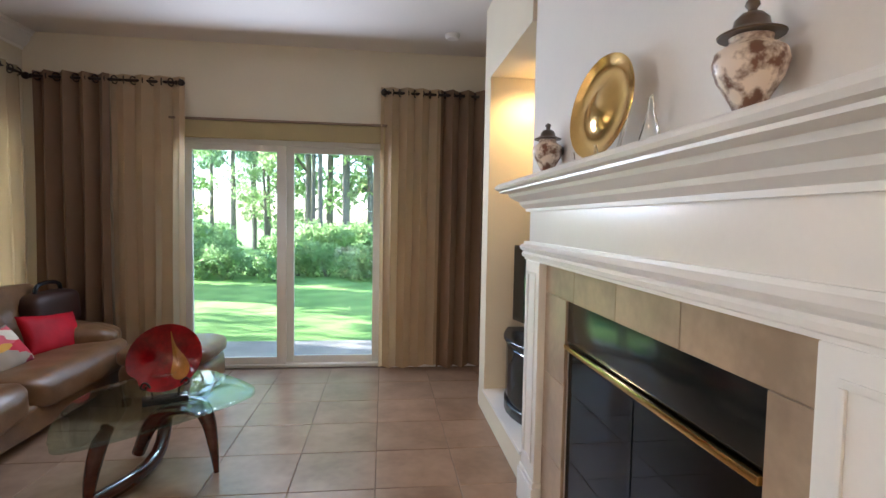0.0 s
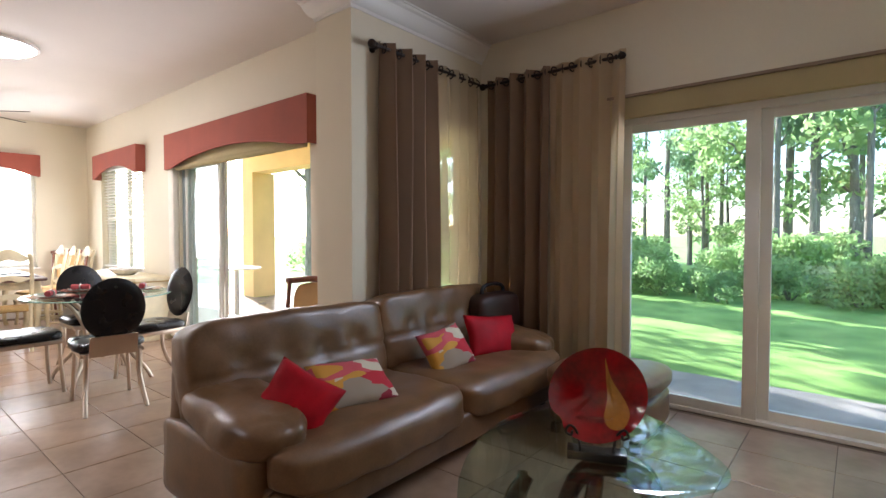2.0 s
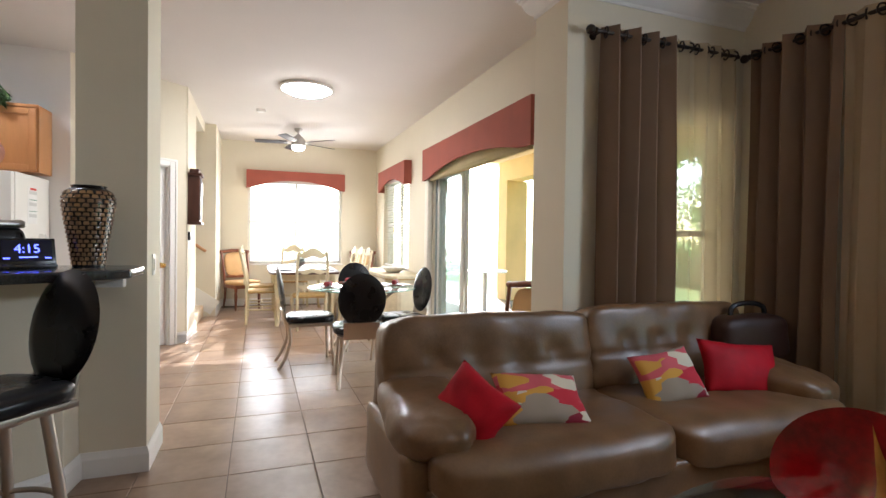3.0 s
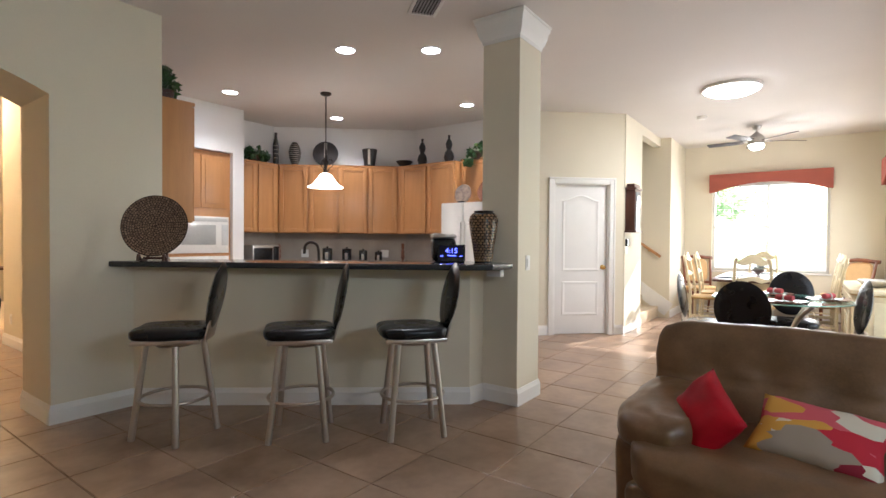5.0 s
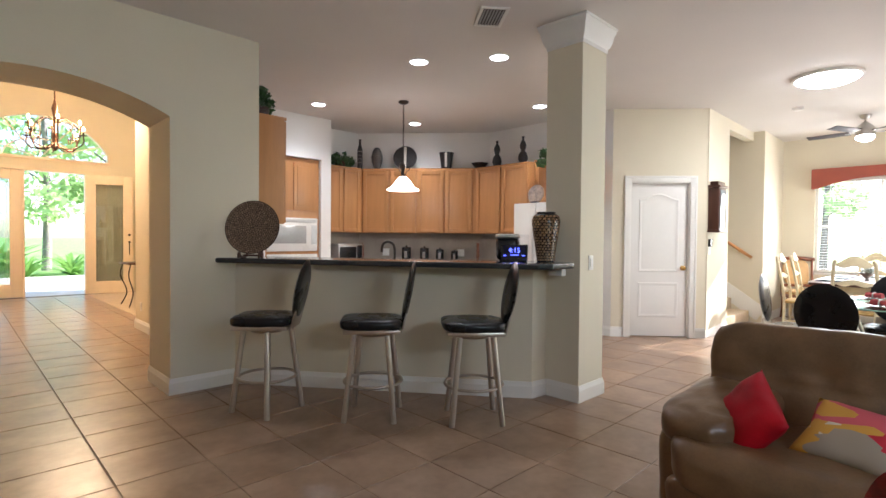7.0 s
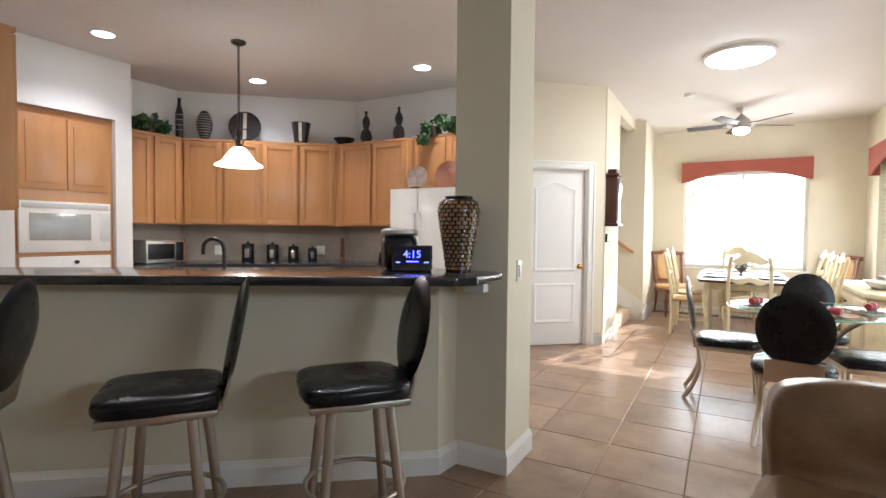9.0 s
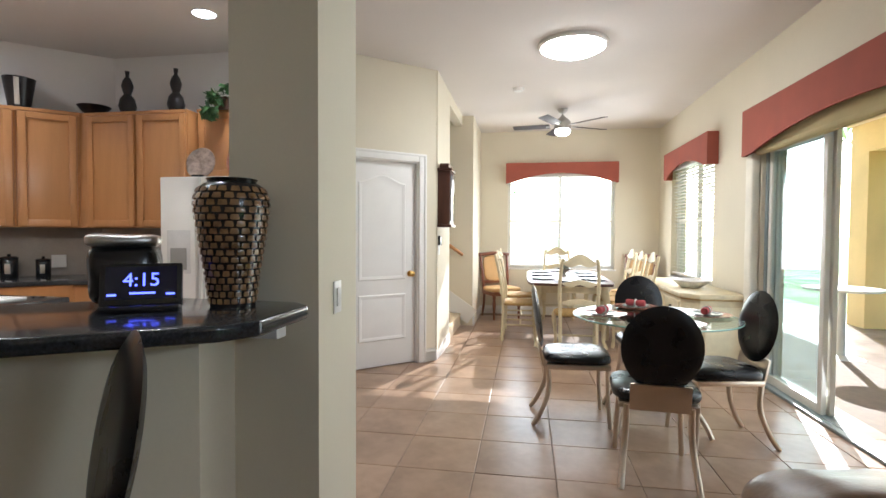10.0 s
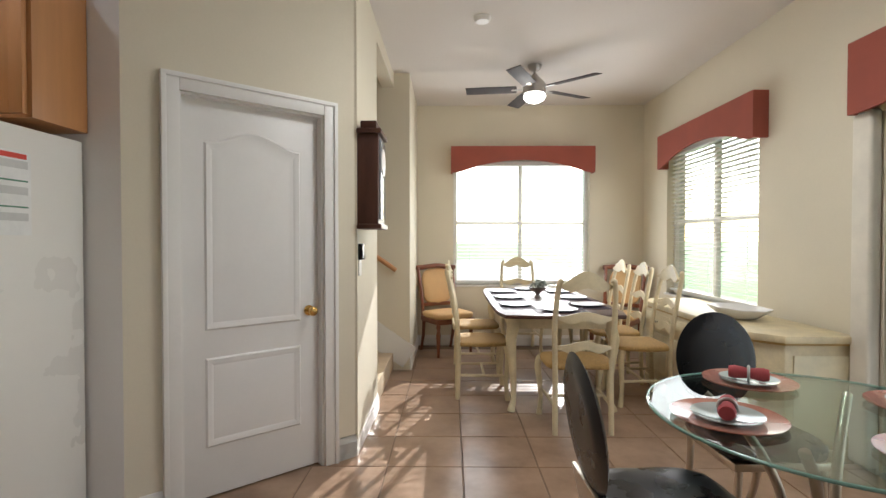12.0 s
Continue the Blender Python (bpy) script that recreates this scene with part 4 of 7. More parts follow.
# local x along the sofa, -y towards the room; the sofa faces east
SOFA = Matrix.Translation((-3.57, 0.26, 0)) @ Matrix.Rotation(radians(90), 4, "Z")
sofa = thing("sofa", "brown leather sofa with plump arms and tufted back cushions", "sofa", SOFA)
def seat(k):
    """A seat cushion whose front runs out before the arm."""
    bm = cushion(1.05, 0.84, 0.185, 0.035, seed=2 + k, sag=0.012, e=8, cuts=19, crease=0.008)
    for v in bm.verts:
        f = min(1.0, max(0.0, (-0.24 - v.co.y) / 0.05))
        o = max(0.0, v.co.x * k + 0.1) / 0.62
        v.co.x += k * f * o * 0.135
        v.co.z -= 0.05 * max(0.0, (-0.30 - v.co.y) / 0.12) ** 2
    return bm


part("base", moved(cushion(2.44, 0.82, 0.24, 0.01, seed=1, e=12), pose(0, 0.02, 0.04)), LEATHER, sofa, smooth=180)
for k in (-1, 1):
    part("seat_cushion", moved(seat(k), pose(k * 0.52, -0.08, 0.245)), LEATHER, sofa, smooth=180)
    bk = tufts(cushion(1.22, 0.26, 0.52, 0.035, seed=6 + k, e=9, cuts=23, crease=0.010), [(-0.36, 0.30), (-0.12, 0.30), (0.12, 0.30), (0.36, 0.30)], 0.03, 0.06)
    for v in bk.verts:
        if v.co.y < 0:
            v.co.y += 0.012 * math.exp(-((v.co.z - 0.24) / 0.018) ** 2)
    part("back_cushion", moved(bk, pose(k * 0.605, 0.26, 0.325 + (0.02 if k > 0 else 0), -11, 0, 0)), LEATHER, sofa, "tufted plump back cushion", smooth=180)
    part("arm", moved(cushion(0.37, 0.78, 0.19, 0.07, seed=10 + k, e=3.6, cuts=19, crease=0.012), pose(k * 1.08, 0.02, 0.365, 4, 0, k * 6)), LEATHER, sofa, "plump padded leather arm", smooth=180)
    part("arm_side", moved(cushion(0.20, 0.76, 0.36, 0.01, seed=14 + k, e=12), pose(k * 1.17, 0.05, 0.04)), LEATHER, sofa, smooth=180)
part("back_frame", moved(cushion(2.42, 0.17, 0.66, 0.02, seed=20, e=9), pose(0, 0.375, 0.06)), LEATHER, sofa, smooth=180)
part("seat_front", moved(cushion(2.36, 0.13, 0.18, 0.02, seed=21, e=8), pose(0, -0.40, 0.08)), LEATHER, sofa, smooth=180)
for sx in (-1, 1):
    for sy in (-0.32, 0.34):
        part("foot", boxes((sx * 1.1 - 0.03, sx * 1.1 + 0.03, sy - 0.03, sy + 0.03, 0, 0.06), bevel=0.006), BLACKP, sofa)

ott = thing("ottoman", "brown leather ottoman beside the sofa", "ottoman", pose(-2.66, 1.20, 0))
part("body", moved(cushion(0.64, 0.64, 0.28, 0.02, seed=31), pose(0, 0, 0.05)), LEATHER, ott, smooth=180)
part("cushion", moved(cushion(0.66, 0.66, 0.13, 0.05, seed=32), pose(0, 0, 0.30)), LEATHER, ott, smooth=180)
for sx in (-0.25, 0.25):
    for sy in (-0.25, 0.25):
        part("foot", boxes((sx - 0.025, sx + 0.025, sy - 0.025, sy + 0.025, 0, 0.06), bevel=0.005), BLACKP, ott)

RED = mat("red_satin", (0.40, 0.003, 0.012), 0.6, vary=0.3, scale=8, bump=0.3, fine=200)
RED.node_tree.nodes["Principled BSDF"].inputs["Specular IOR Level"].default_value = 0.2


def pattern_cloth():
    """Printed cloth: petal shapes in cream, gold, rose, red and grey."""
    m = mat("petal_print", (0.6, 0.55, 0.45), 0.8, vary=0.05, bump=0.2, fine=300)
    t = m.node_tree
    b = t.nodes["Principled BSDF"]
    tc, mp, vo, ra = (t.nodes.new("ShaderNode" + k) for k in ("TexCoord", "Mapping", "TexVoronoi", "ValToRGB"))
    mp.inputs["Scale"].default_value = (5.0, 5.0, 11.0)
    mp.inputs["Rotation"].default_value = (0, radians(38), 0)
    vo.distance = "MANHATTAN"
    vo.inputs["Randomness"].default_value = 0.55
    vo.inputs["Scale"].default_value = 1.0
    t.links.new(tc.outputs["Object"], mp.inputs[0])
    t.links.new(mp.outputs[0], vo.inputs["Vector"])
    sep = t.nodes.new("ShaderNodeSeparateColor")
    t.links.new(vo.outputs["Color"], sep.inputs[0])
    t.links.new(sep.outputs[0], ra.inputs[0])
    ra.color_ramp.interpolation = "CONSTANT"
    cols = ((0.0, (0.62, 0.55, 0.42)), (0.2, (0.58, 0.30, 0.04)), (0.36, (0.46, 0.015, 0.03)), (0.56, (0.55, 0.09, 0.11)), (0.68, (0.30, 0.24, 0.18)), (0.8, (0.22, 0.006, 0.02)))
    e = ra.color_ramp.elements
    e[0].position, e[0].color = 0.0, (*cols[0][1], 1)
    e[1].position, e[1].color = cols[1][0], (*cols[1][1], 1)
    for p, c in cols[2:]:
        e.new(p).color = (*c, 1)
    for l in list(b.inputs["Base Color"].links):
        t.links.remove(l)
    t.links.new(ra.outputs[0], b.inputs["Base Color"])
    return m


PETAL = pattern_cloth()


def pillow(w, h, d, seed):
    """A stuffed cushion cover: thin pointed corners, full middle; stands in xz."""
    bm = bmesh.new()
    n = 18
    sides = []
    for s in (1, -1):
        g = []
        for i in range(n + 1):
            row = []
            for j in range(n + 1):
                u, v = 2 * i / n - 1, 2 * j / n - 1
                edge = (1 - u * u) * (1 - v * v)
                pin = 1 - 0.10 * (1 - abs(u)) * abs(v) ** 3, 1 - 0.10 * (1 - abs(v)) * abs(u) ** 3
                y = s * d / 2 * edge ** 0.45
                p = Vector((u * w / 2 * pin[1], y, v * h / 2 * pin[0]))
                p += Vector((0, 1, 0)) * s * noise.noise(p * 14 + Vector((seed, 0, 0))) * 0.008 * min(1, edge * 6)
                row.append(bm.verts.new(p))
            g.append(row)
        for i in range(n):
            for j in range(n):
                f = (g[i][j], g[i + 1][j], g[i + 1][j + 1], g[i][j + 1])
                bm.faces.new(f if s < 0 else f[::-1])
        sides.append(g)
    bmesh.ops.remove_doubles(bm, verts=bm.verts, dist=0.0005)
    return bm


def cushion_thing(label, at, rx, rz, ry, w, h, d, material, seed):
    single("throw_pillow", pillow(w, h, d, seed), material, label, "pillow", Matrix.Translation(at) @ Matrix.Rotation(radians(rz), 4, "Z") @ Matrix.Rotation(radians(rx), 4, "X") @ Matrix.Rotation(radians(ry), 4, "Y"), "sofa pillows", smooth=180)


cushion_thing("red satin throw pillow leaning on the sofa arm", (-3.37, -0.67, 0.515), -28, 46, 30, 0.34, 0.29, 0.15, RED, 1)
cushion_thing("petal print throw pillow behind the red pillow", (-3.44, -0.28, 0.495), -58, 84, 6, 0.44, 0.32, 0.13, PETAL, 2)
cushion_thing("petal print throw pillow on the sofa seat", (-3.50, 0.56, 0.515), -34, 78, -10, 0.37, 0.31, 0.14, PETAL, 3)
cushion_thing("red satin throw pillow on the sofa seat", (-3.49, 1.08, 0.530), -24, 80, 6, 0.50, 0.31, 0.14, RED, 4)
bag = thing("handbag", "dark brown leather bag with a black handle on the sofa end", "bag", pose(-3.72, 1.42, 0.515, 0, 0, 84) @ Matrix.Scale(1.15, 4))
bg = cushion(0.44, 0.20, 0.24, 0.04, seed=41)
part("body", bg, mat("dark_brown_leather", (0.035, 0.013, 0.008), 0.5, bump=0.4), bag, smooth=180)
part("handle", tube(curve_pts([(-0.12, 0, 0.22), (-0.10, 0, 0.29), (0.0, 0, 0.31), (0.10, 0, 0.29), (0.12, 0, 0.22)], 6), 0.014, 8), BLACKP, bag, "black strap handle")

# ---- coffee table ----
MAHOG = mat("mahogany_wood", (0.075, 0.018, 0.010), 0.22, vary=0.4, scale=4, bump=0.06, stretch=(1, 1, 6), coat=0.4)
ct = thing("coffee_table", "three-sided glass coffee table on carved mahogany legs", "coffee table")
_c = curve_pts([(-2.50, -0.60, 0), (-2.38, -0.70, 0), (-2.10, -0.48, 0), (-1.83, -0.16, 0), (-1.76, 0.02, 0), (-1.84, 0.18, 0), (-2.10, 0.42, 0), (-2.26, 0.48, 0), (-2.46, 0.40, 0), (-2.66, 0.16, 0), (-2.68, -0.10, 0), (-2.60, -0.40, 0), (-2.50, -0.60, 0)], 5)[:-1]
part("glass_top", prism([(p.x, p.y) for p in _c], 0.392, 0.411, 0.004, 2), pane("table_glass", (0.78, 0.90, 0.86), 0.07), ct, "thick clear glass top", smooth=30)


def blade(pts, widths, thick=0.035):
    """A carved wooden strip along points in one upright plane, of varying width."""
    c = [Vector(p) for p in pts]
    bm = tube(c, widths, 12, flat=1.0)
    return bm


part("leg", blade(curve_pts([(-1.93, -0.12, 0.0), (-1.95, -0.10, 0.12), (-1.99, -0.07, 0.28), (-2.06, -0.03, 0.345), (-2.22, 0.03, 0.32), (-2.36, 0.08, 0.20), (-2.44, 0.10, 0.03)], 6), [0.014 + 0.040 * (min(k, 17) / 17) ** 1.2 if k < 18 else 0.054 - 0.0010 * (k - 18) for k in range(37)]), MAHOG, ct, "carved mahogany leg")
part("leg", blade(curve_pts([(-2.40, -0.48, 0.0), (-2.40, -0.46, 0.14), (-2.38, -0.42, 0.30), (-2.36, -0.36, 0.375)], 6), [0.022, 0.022, 0.023, 0.024, 0.026, 0.028, 0.03, 0.032, 0.034, 0.036, 0.037, 0.038, 0.038, 0.038, 0.036, 0.033, 0.03, 0.028, 0.026]), MAHOG, ct, "carved mahogany leg")
part("stretcher", blade(curve_pts([(-2.40, -0.46, 0.04), (-2.32, -0.22, 0.035), (-2.30, 0.0, 0.05), (-2.32, 0.16, 0.12), (-2.34, 0.24, 0.26), (-2.34, 0.26, 0.37)], 6), 0.038), MAHOG, ct)
for x, y in ((-2.06, -0.03), (-2.37, -0.38), (-2.34, 0.26)):
    part("pad", moved(lathe([(0, 0), (0.02, 0), (0.02, 0.012), (0, 0.013)], 12), pose(x, y, 0.379)), CLEAR, ct)
BX0, BY0 = -2.19, -0.13
BOWL_YAW = 24
bst = thing("bowl_stand", "black box stand with curled metal arms on the glass table", "stand", pose(BX0, BY0, 0.411, 0, 0, BOWL_YAW))
part("box", boxes((-0.11, 0.11, -0.04, 0.04, 0.0, 0.035), bevel=0.006), BLACKP, bst)
part("panel", boxes((-0.09, 0.09, 0.02, 0.028, 0.035, 0.15), bevel=0.003), CLEAR, bst, "clear backing panel")
for s in (-1, 1):
    part("curl", tube(curve_pts([(s * 0.06, 0.0, 0.035), (s * 0.075, -0.01, 0.10), (s * 0.10, -0.02, 0.125), (s * 0.115, -0.02, 0.10), (s * 0.095, -0.02, 0.088), (s * 0.09, -0.02, 0.105)], 5), 0.005, 7), IRON, bst)


def art_bowl():
    """A shallow round glass dish with an uneven rim, facing -y."""
    bm = bmesh.new()
    n, rings_ = 56, 12
    rows = []
    for side in (0, 1):
        for r in (range(rings_ + 1) if side == 0 else range(rings_, -1, -1)):
            f = r / rings_
            row = []
            for k in range(n):
                a = 2 * math.pi * k / n
                R = f * (0.178 + 0.008 * math.sin(2 * a + 0.6) - 0.022 * math.exp(-((a - 3.75) / 0.18) ** 2))
                y = 0.06 * (1 - f * f) + (0.007 if side else 0.0)
                row.append(bm.verts.new((R * math.cos(a), y, R * 1.04 * math.sin(a))))
            rows.append(row)
    for p, q in zip(rows, rows[1:]):
        for k in range(n):
            bm.faces.new((p[k], p[(k + 1) % n], q[(k + 1) % n], q[k]))
    bmesh.ops.remove_doubles(bm, verts=bm.verts, dist=0.0002)
    bmesh.ops.recalc_face_normals(bm, faces=bm.faces)
    return bm


REDGLASS = mat("red_art_glass", (0.30, 0.004, 0.007), 0.10, vary=0.5, scale=7, bump=0.05, coat=0.25, colour2=(0.12, 0.001, 0.003))
AMBER = mat("amber_art_glass", (0.48, 0.20, 0.03), 0.12, vary=0.3, scale=9, bump=0.05, coat=0.4)
ab = thing("glass_art_bowl", "deep red glass dish with an amber flame on its stand", "art glass", Matrix.Translation((BX0, BY0, 0.655)) @ Matrix.Rotation(radians(BOWL_YAW), 4, "Z") @ Matrix.Rotation(radians(-8), 4, "X"))
part("dish", art_bowl(), REDGLASS, ab, smooth=60)
_f = curve_pts([(0.03, 0, 0.145), (0.055, 0, 0.06), (0.105, 0, -0.02), (0.12, 0, -0.07), (0.095, 0, -0.12), (0.05, 0, -0.125), (0.028, 0, -0.09), (0.04, 0, -0.02), (0.035, 0, 0.06), (0.03, 0, 0.145)], 5)[:-1]
_fb = bmesh.new()
_vs = [_fb.verts.new((p.x, 0.06 * (1 - min(1, (p.x ** 2 + p.z ** 2) / 0.0317)) - 0.004, p.z)) for p in _f]
_mid = _fb.verts.new((0.07, 0.06 * (1 - (0.07 ** 2 + 0.06 ** 2) / 0.0317) - 0.004, -0.06))
for _i in range(len(_vs)):
    _fb.faces.new((_vs[_i], _vs[(_i + 1) % len(_vs)], _mid))
bmesh.ops.subdivide_edges(_fb, edges=list(_fb.edges), cuts=2)
for _v in _fb.verts:
    _v.co.y = 0.06 * (1 - min(1, (_v.co.x ** 2 + _v.co.z ** 2) / 0.0317)) - 0.003
part("flame", _fb, AMBER, ab, "amber flame inlay", smooth=180)

single("smoke_detector", lathe([(0, -0.035), (0.05, -0.035), (0.058, -0.025), (0.065, -0.004), (0.065, 0), (0, 0)], 24), TRIM, "round white smoke detector on the ceiling", "smoke detector", pose(-0.46, 1.34, H))

# ---- dining side ----
sliding_door("door_2", "pale framed sliding glass door to the porch, half open", -7.72, -5.10, YD + 0.03, 2.16, (-6.82,), 0.045, FRAME_TEAL, 0.025, (1,), pane("porch_door_glass", (0.87, 0.93, 0.94), 0.09))
structure("trim_track", boxes((-7.72, -5.10, YD - 0.02, YD + 0.03, 0, 0.022), bevel=0.004), FRAME_TEAL, "grey metal door track", "trim")
window("window_2", "white sash window with blinds on the dining wall", pose(-10.52, YD + 0.08, 0), 1.65, 0.74, 2.3, FRAME_WHITE, True, 1)
window("window_3", "wide white window with blinds on the end wall", pose(XW - 0.08, -1.72, 0, 0, 0, 90), 1.70, 0.76, 2.32, FRAME_WHITE, True, 1)
SLAT = cloth("white_blind_slat", (0.84, 0.83, 0.80), 0.5, 0.5)


def blinds(label, m, w, z0, z1, tilt):
    """Horizontal slat blinds hanging in local xz."""
    b = thing("window_blind", label, "blind", m, "window blinds")
    part("head_rail", boxes((0, w, -0.03, 0.03, z1 - 0.05, z1), bevel=0.004), TRIM, b)
    part("bottom_rail", boxes((0, w, -0.025, 0.025, z0, z0 + 0.02), bevel=0.004), TRIM, b)
    bm = bmesh.new()
    for x0, x1 in ((0.003, w - 0.003),):
        v = [bm.verts.new((x, y, 0.003 * (1 - (y / 0.024) ** 2))) for y in (-0.024, 0, 0.024) for x in (x0, x1)]
        bm.faces.new((v[0], v[1], v[3], v[2]))
        bm.faces.new((v[2], v[3], v[5], v[4]))
    me = mesh_of("slat", bm, SLAT, 180)
    n = int((z1 - z0 - 0.08) / 0.044)
    for k in range(n):
        shared("slat", me, b, pose(0, 0, z0 + 0.04 + k * 0.044, tilt))
    for x in (0.15, w / 2, w - 0.15):
        part("cord", boxes((x - 0.0015, x + 0.0015, -0.002, 0.002, z0, z1 - 0.05)), TRIM, b)
    return b


blinds("white slat blind tilted open in the dining window", pose(-10.47, YD + 0.035, 0), 1.55, 0.78, 2.28, -12)
blinds("white slat blind tilted open in the end window", pose(XW - 0.035, -1.67, 0, 0, 0, 90), 1.60, 0.80, 2.30, 6)


def valance(label, m, w, z1, d, low, high, ends):
    """A padded box valance with a shallow arch cut in its lower edge."""
    v = thing("valance", label, "valance", m, "terracotta valances")
    n = 24
    t = 0.02
    bm = bmesh.new()
    fr, bk = [], []
    for i in range(n + 1):
        u = i / n
        zb = low if u < ends or u > 1 - ends else low + (high - low) * math.sin(math.pi * (u - ends) / (1 - 2 * ends)) ** 0.8
        fr.append((bm.verts.new((w * u, -d, zb)), bm.verts.new((w * u, -d, z1))))
        bk.append((bm.verts.new((w * u, -d + t, zb)), bm.verts.new((w * u, -d + t, z1))))
    for i in range(n):
        bm.faces.new((fr[i][0], fr[i + 1][0], fr[i + 1][1], fr[i][1]))
        bm.faces.new((bk[i + 1][0], bk[i][0], bk[i][1], bk[i + 1][1]))
        bm.faces.new((fr[i + 1][0], fr[i][0], bk[i][0], bk[i + 1][0]))
        bm.faces.new((fr[i][1], fr[i + 1][1], bk[i + 1][1], bk[i][1]))
    bm.faces.new((fr[0][0], fr[0][1], bk[0][1], bk[0][0]))
    bm.faces.new((fr[-1][1], fr[-1][0], bk[-1][0], bk[-1][1]))
    part("front", bm, TERRA, v, smooth=30)
    part("return", boxes((0, t, -d + t, 0, low, z1), bevel=0.004), TERRA, v)
    part("return", boxes((w - t, w, -d + t, 0, low, z1), bevel=0.004), TERRA, v)
    part("top", boxes((t, w - t, -d + t, 0, z1 - 0.02, z1)), TERRA, v)
    return v


valance("terracotta fabric box valance over the porch door", pose(-7.85, YD - 0.002, 0), 2.87, 2.45, 0.12, 2.04, 2.17, 0.07)
valance("terracotta fabric box valance over the dining window", pose(-10.5, YD - 0.002, 0), 1.75, 2.46, 0.12, 2.10, 2.24, 0.06)
valance("terracotta fabric box valance over the end window", pose(XW + 0.002, -1.75, 0, 0, 0, 90), 1.76, 2.47, 0.14, 2.15, 2.30, 0.06)
single("roman_shade", boxes((-7.70, -5.12, YD - 0.055, YD - 0.012, 2.03, 2.20), (-7.70, -5.12, YD - 0.065, YD - 0.055, 2.04, 2.08), bevel=0.006), cloth("cream_shade", (0.66, 0.55, 0.30)), "cream folded shade under the terracotta valance", "shade")
single("side_drape", boxes((-7.875, -7.735, YD - 0.075, YD - 0.004, 0.03, 2.06), bevel=0.02, seg=3), mat("ivory_drape", (0.78, 0.73, 0.63), 0.85, bump=0.3, fine=250), "narrow ivory drape beside the porch door", "drape", smooth=180)

# the angled closet door
def panel_door():
    d = thing("door_3", "white two-panel door with an arched upper panel, closed", "door", DOOR_M)
    d["kind"] = "structure"
    x0, x1 = _o0 + 0.012, _o1 - 0.012
    leaf = part("leaf", boxes((x0, x1, -0.085, -0.045, 0.008, 2.03), bevel=0.002), DOORPAINT, d)

    def moulding(zs, arch):
        a, b = x0 + 0.11, x1 - 0.11
        pts = [(a, zs[0]), (b, zs[0]), (b, zs[1])]
        if arch:
            for k in range(1, 16):
                u = k / 16
                pts.append((b + (a - b) * u, zs[1] + 0.075 * (0.5 - 0.5 * math.cos(2 * math.pi * u))))
        pts.append((a, zs[1]))
        bm = bmesh.new()
        n = len(pts)
        cx, cz = (a + b) / 2, (zs[0] + zs[1]) / 2
        rows = []
        for off, y in ((0.0, -0.0455), (0.010, -0.0362), (0.024, -0.0385), (0.040, -0.0442), (0.075, -0.0405)):
            rows.append([bm.verts.new((cx + (px - cx) * (1 - off / ((b - a) / 2)), y, cz + (pz - cz) * (1 - off / ((zs[1] - zs[0]) / 2)))) for px, pz in pts])
        for p, q in zip(rows, rows[1:]):
            for k in range(n):
                bm.faces.new((p[k], p[(k + 1) % n], q[(k + 1) % n], q[k]))
        bm.faces.new(rows[-1])
        bmesh.ops.recalc_face_normals(bm, faces=bm.faces)
        return bm
    part("panel", moulding((0.26, 0.72), False), DOORPAINT, leaf, smooth=25)
    part("panel", moulding((0.86, 1.82), True), DOORPAINT, leaf, smooth=25)
    c = 0.075
    part("casing", boxes((_o0 - c, _o0, 0.0, 0.022, 0, 2.04 + c), (_o1, _o1 + c, 0.0, 0.022, 0, 2.04 + c), (_o0, _o1, 0.0, 0.022, 2.04, 2.04 + c),
                         (_o0 - c - 0.008, _o0 - c + 0.016, 0.0, 0.032, 0, 2.04 + c), (_o1 + c - 0.016, _o1 + c + 0.008, 0.0, 0.032, 0, 2.04 + c), (_o0 - c - 0.008, _o1 + c + 0.008, 0.0, 0.032, 2.04 + c - 0.016, 2.04 + c + 0.008), bevel=0.004), TRIM, d)
    part("jamb", boxes((_o0, _o0 + 0.012, -0.12, 0.0, 0, 2.04), (_o1 - 0.012, _o1, -0.12, 0.0, 0, 2.04), (_o0 + 0.012, _o1 - 0.012, -0.12, 0.0, 2.028, 2.04)), TRIM, d)
    kx = x0 + 0.06
    k = part("knob", moved(lathe([(0.03, 0), (0.03, 0.006), (0.012, 0.012), (0.010, 0.035), (0.024, 0.045), (0.029, 0.058), (0.022, 0.070), (0, 0.073)], 20), Matrix.Translation((kx, -0.045, 0.915)) @ Matrix.Rotation(radians(-90), 4, "X")), BRASS, d, "polished brass knob", smooth=60)
    return d


panel_door()
structure("closet_back", moved(boxes((0, DW, -0.4, -0.3, 0, 2.3)), DOOR_M), PAINT, "plain wall behind the closet door", "wall")


def switch_plate(label, m, w=0.07):
    s = thing("light_switch", label, "switch", m)
    part("plate", boxes((-w / 2, w / 2, 0, 0.006, -0.058, 0.058), bevel=0.002), TRIM, s)
    part("rocker", boxes((-0.016, 0.016, 0.006, 0.012, -0.033, 0.033), bevel=0.002), TRIM, s)


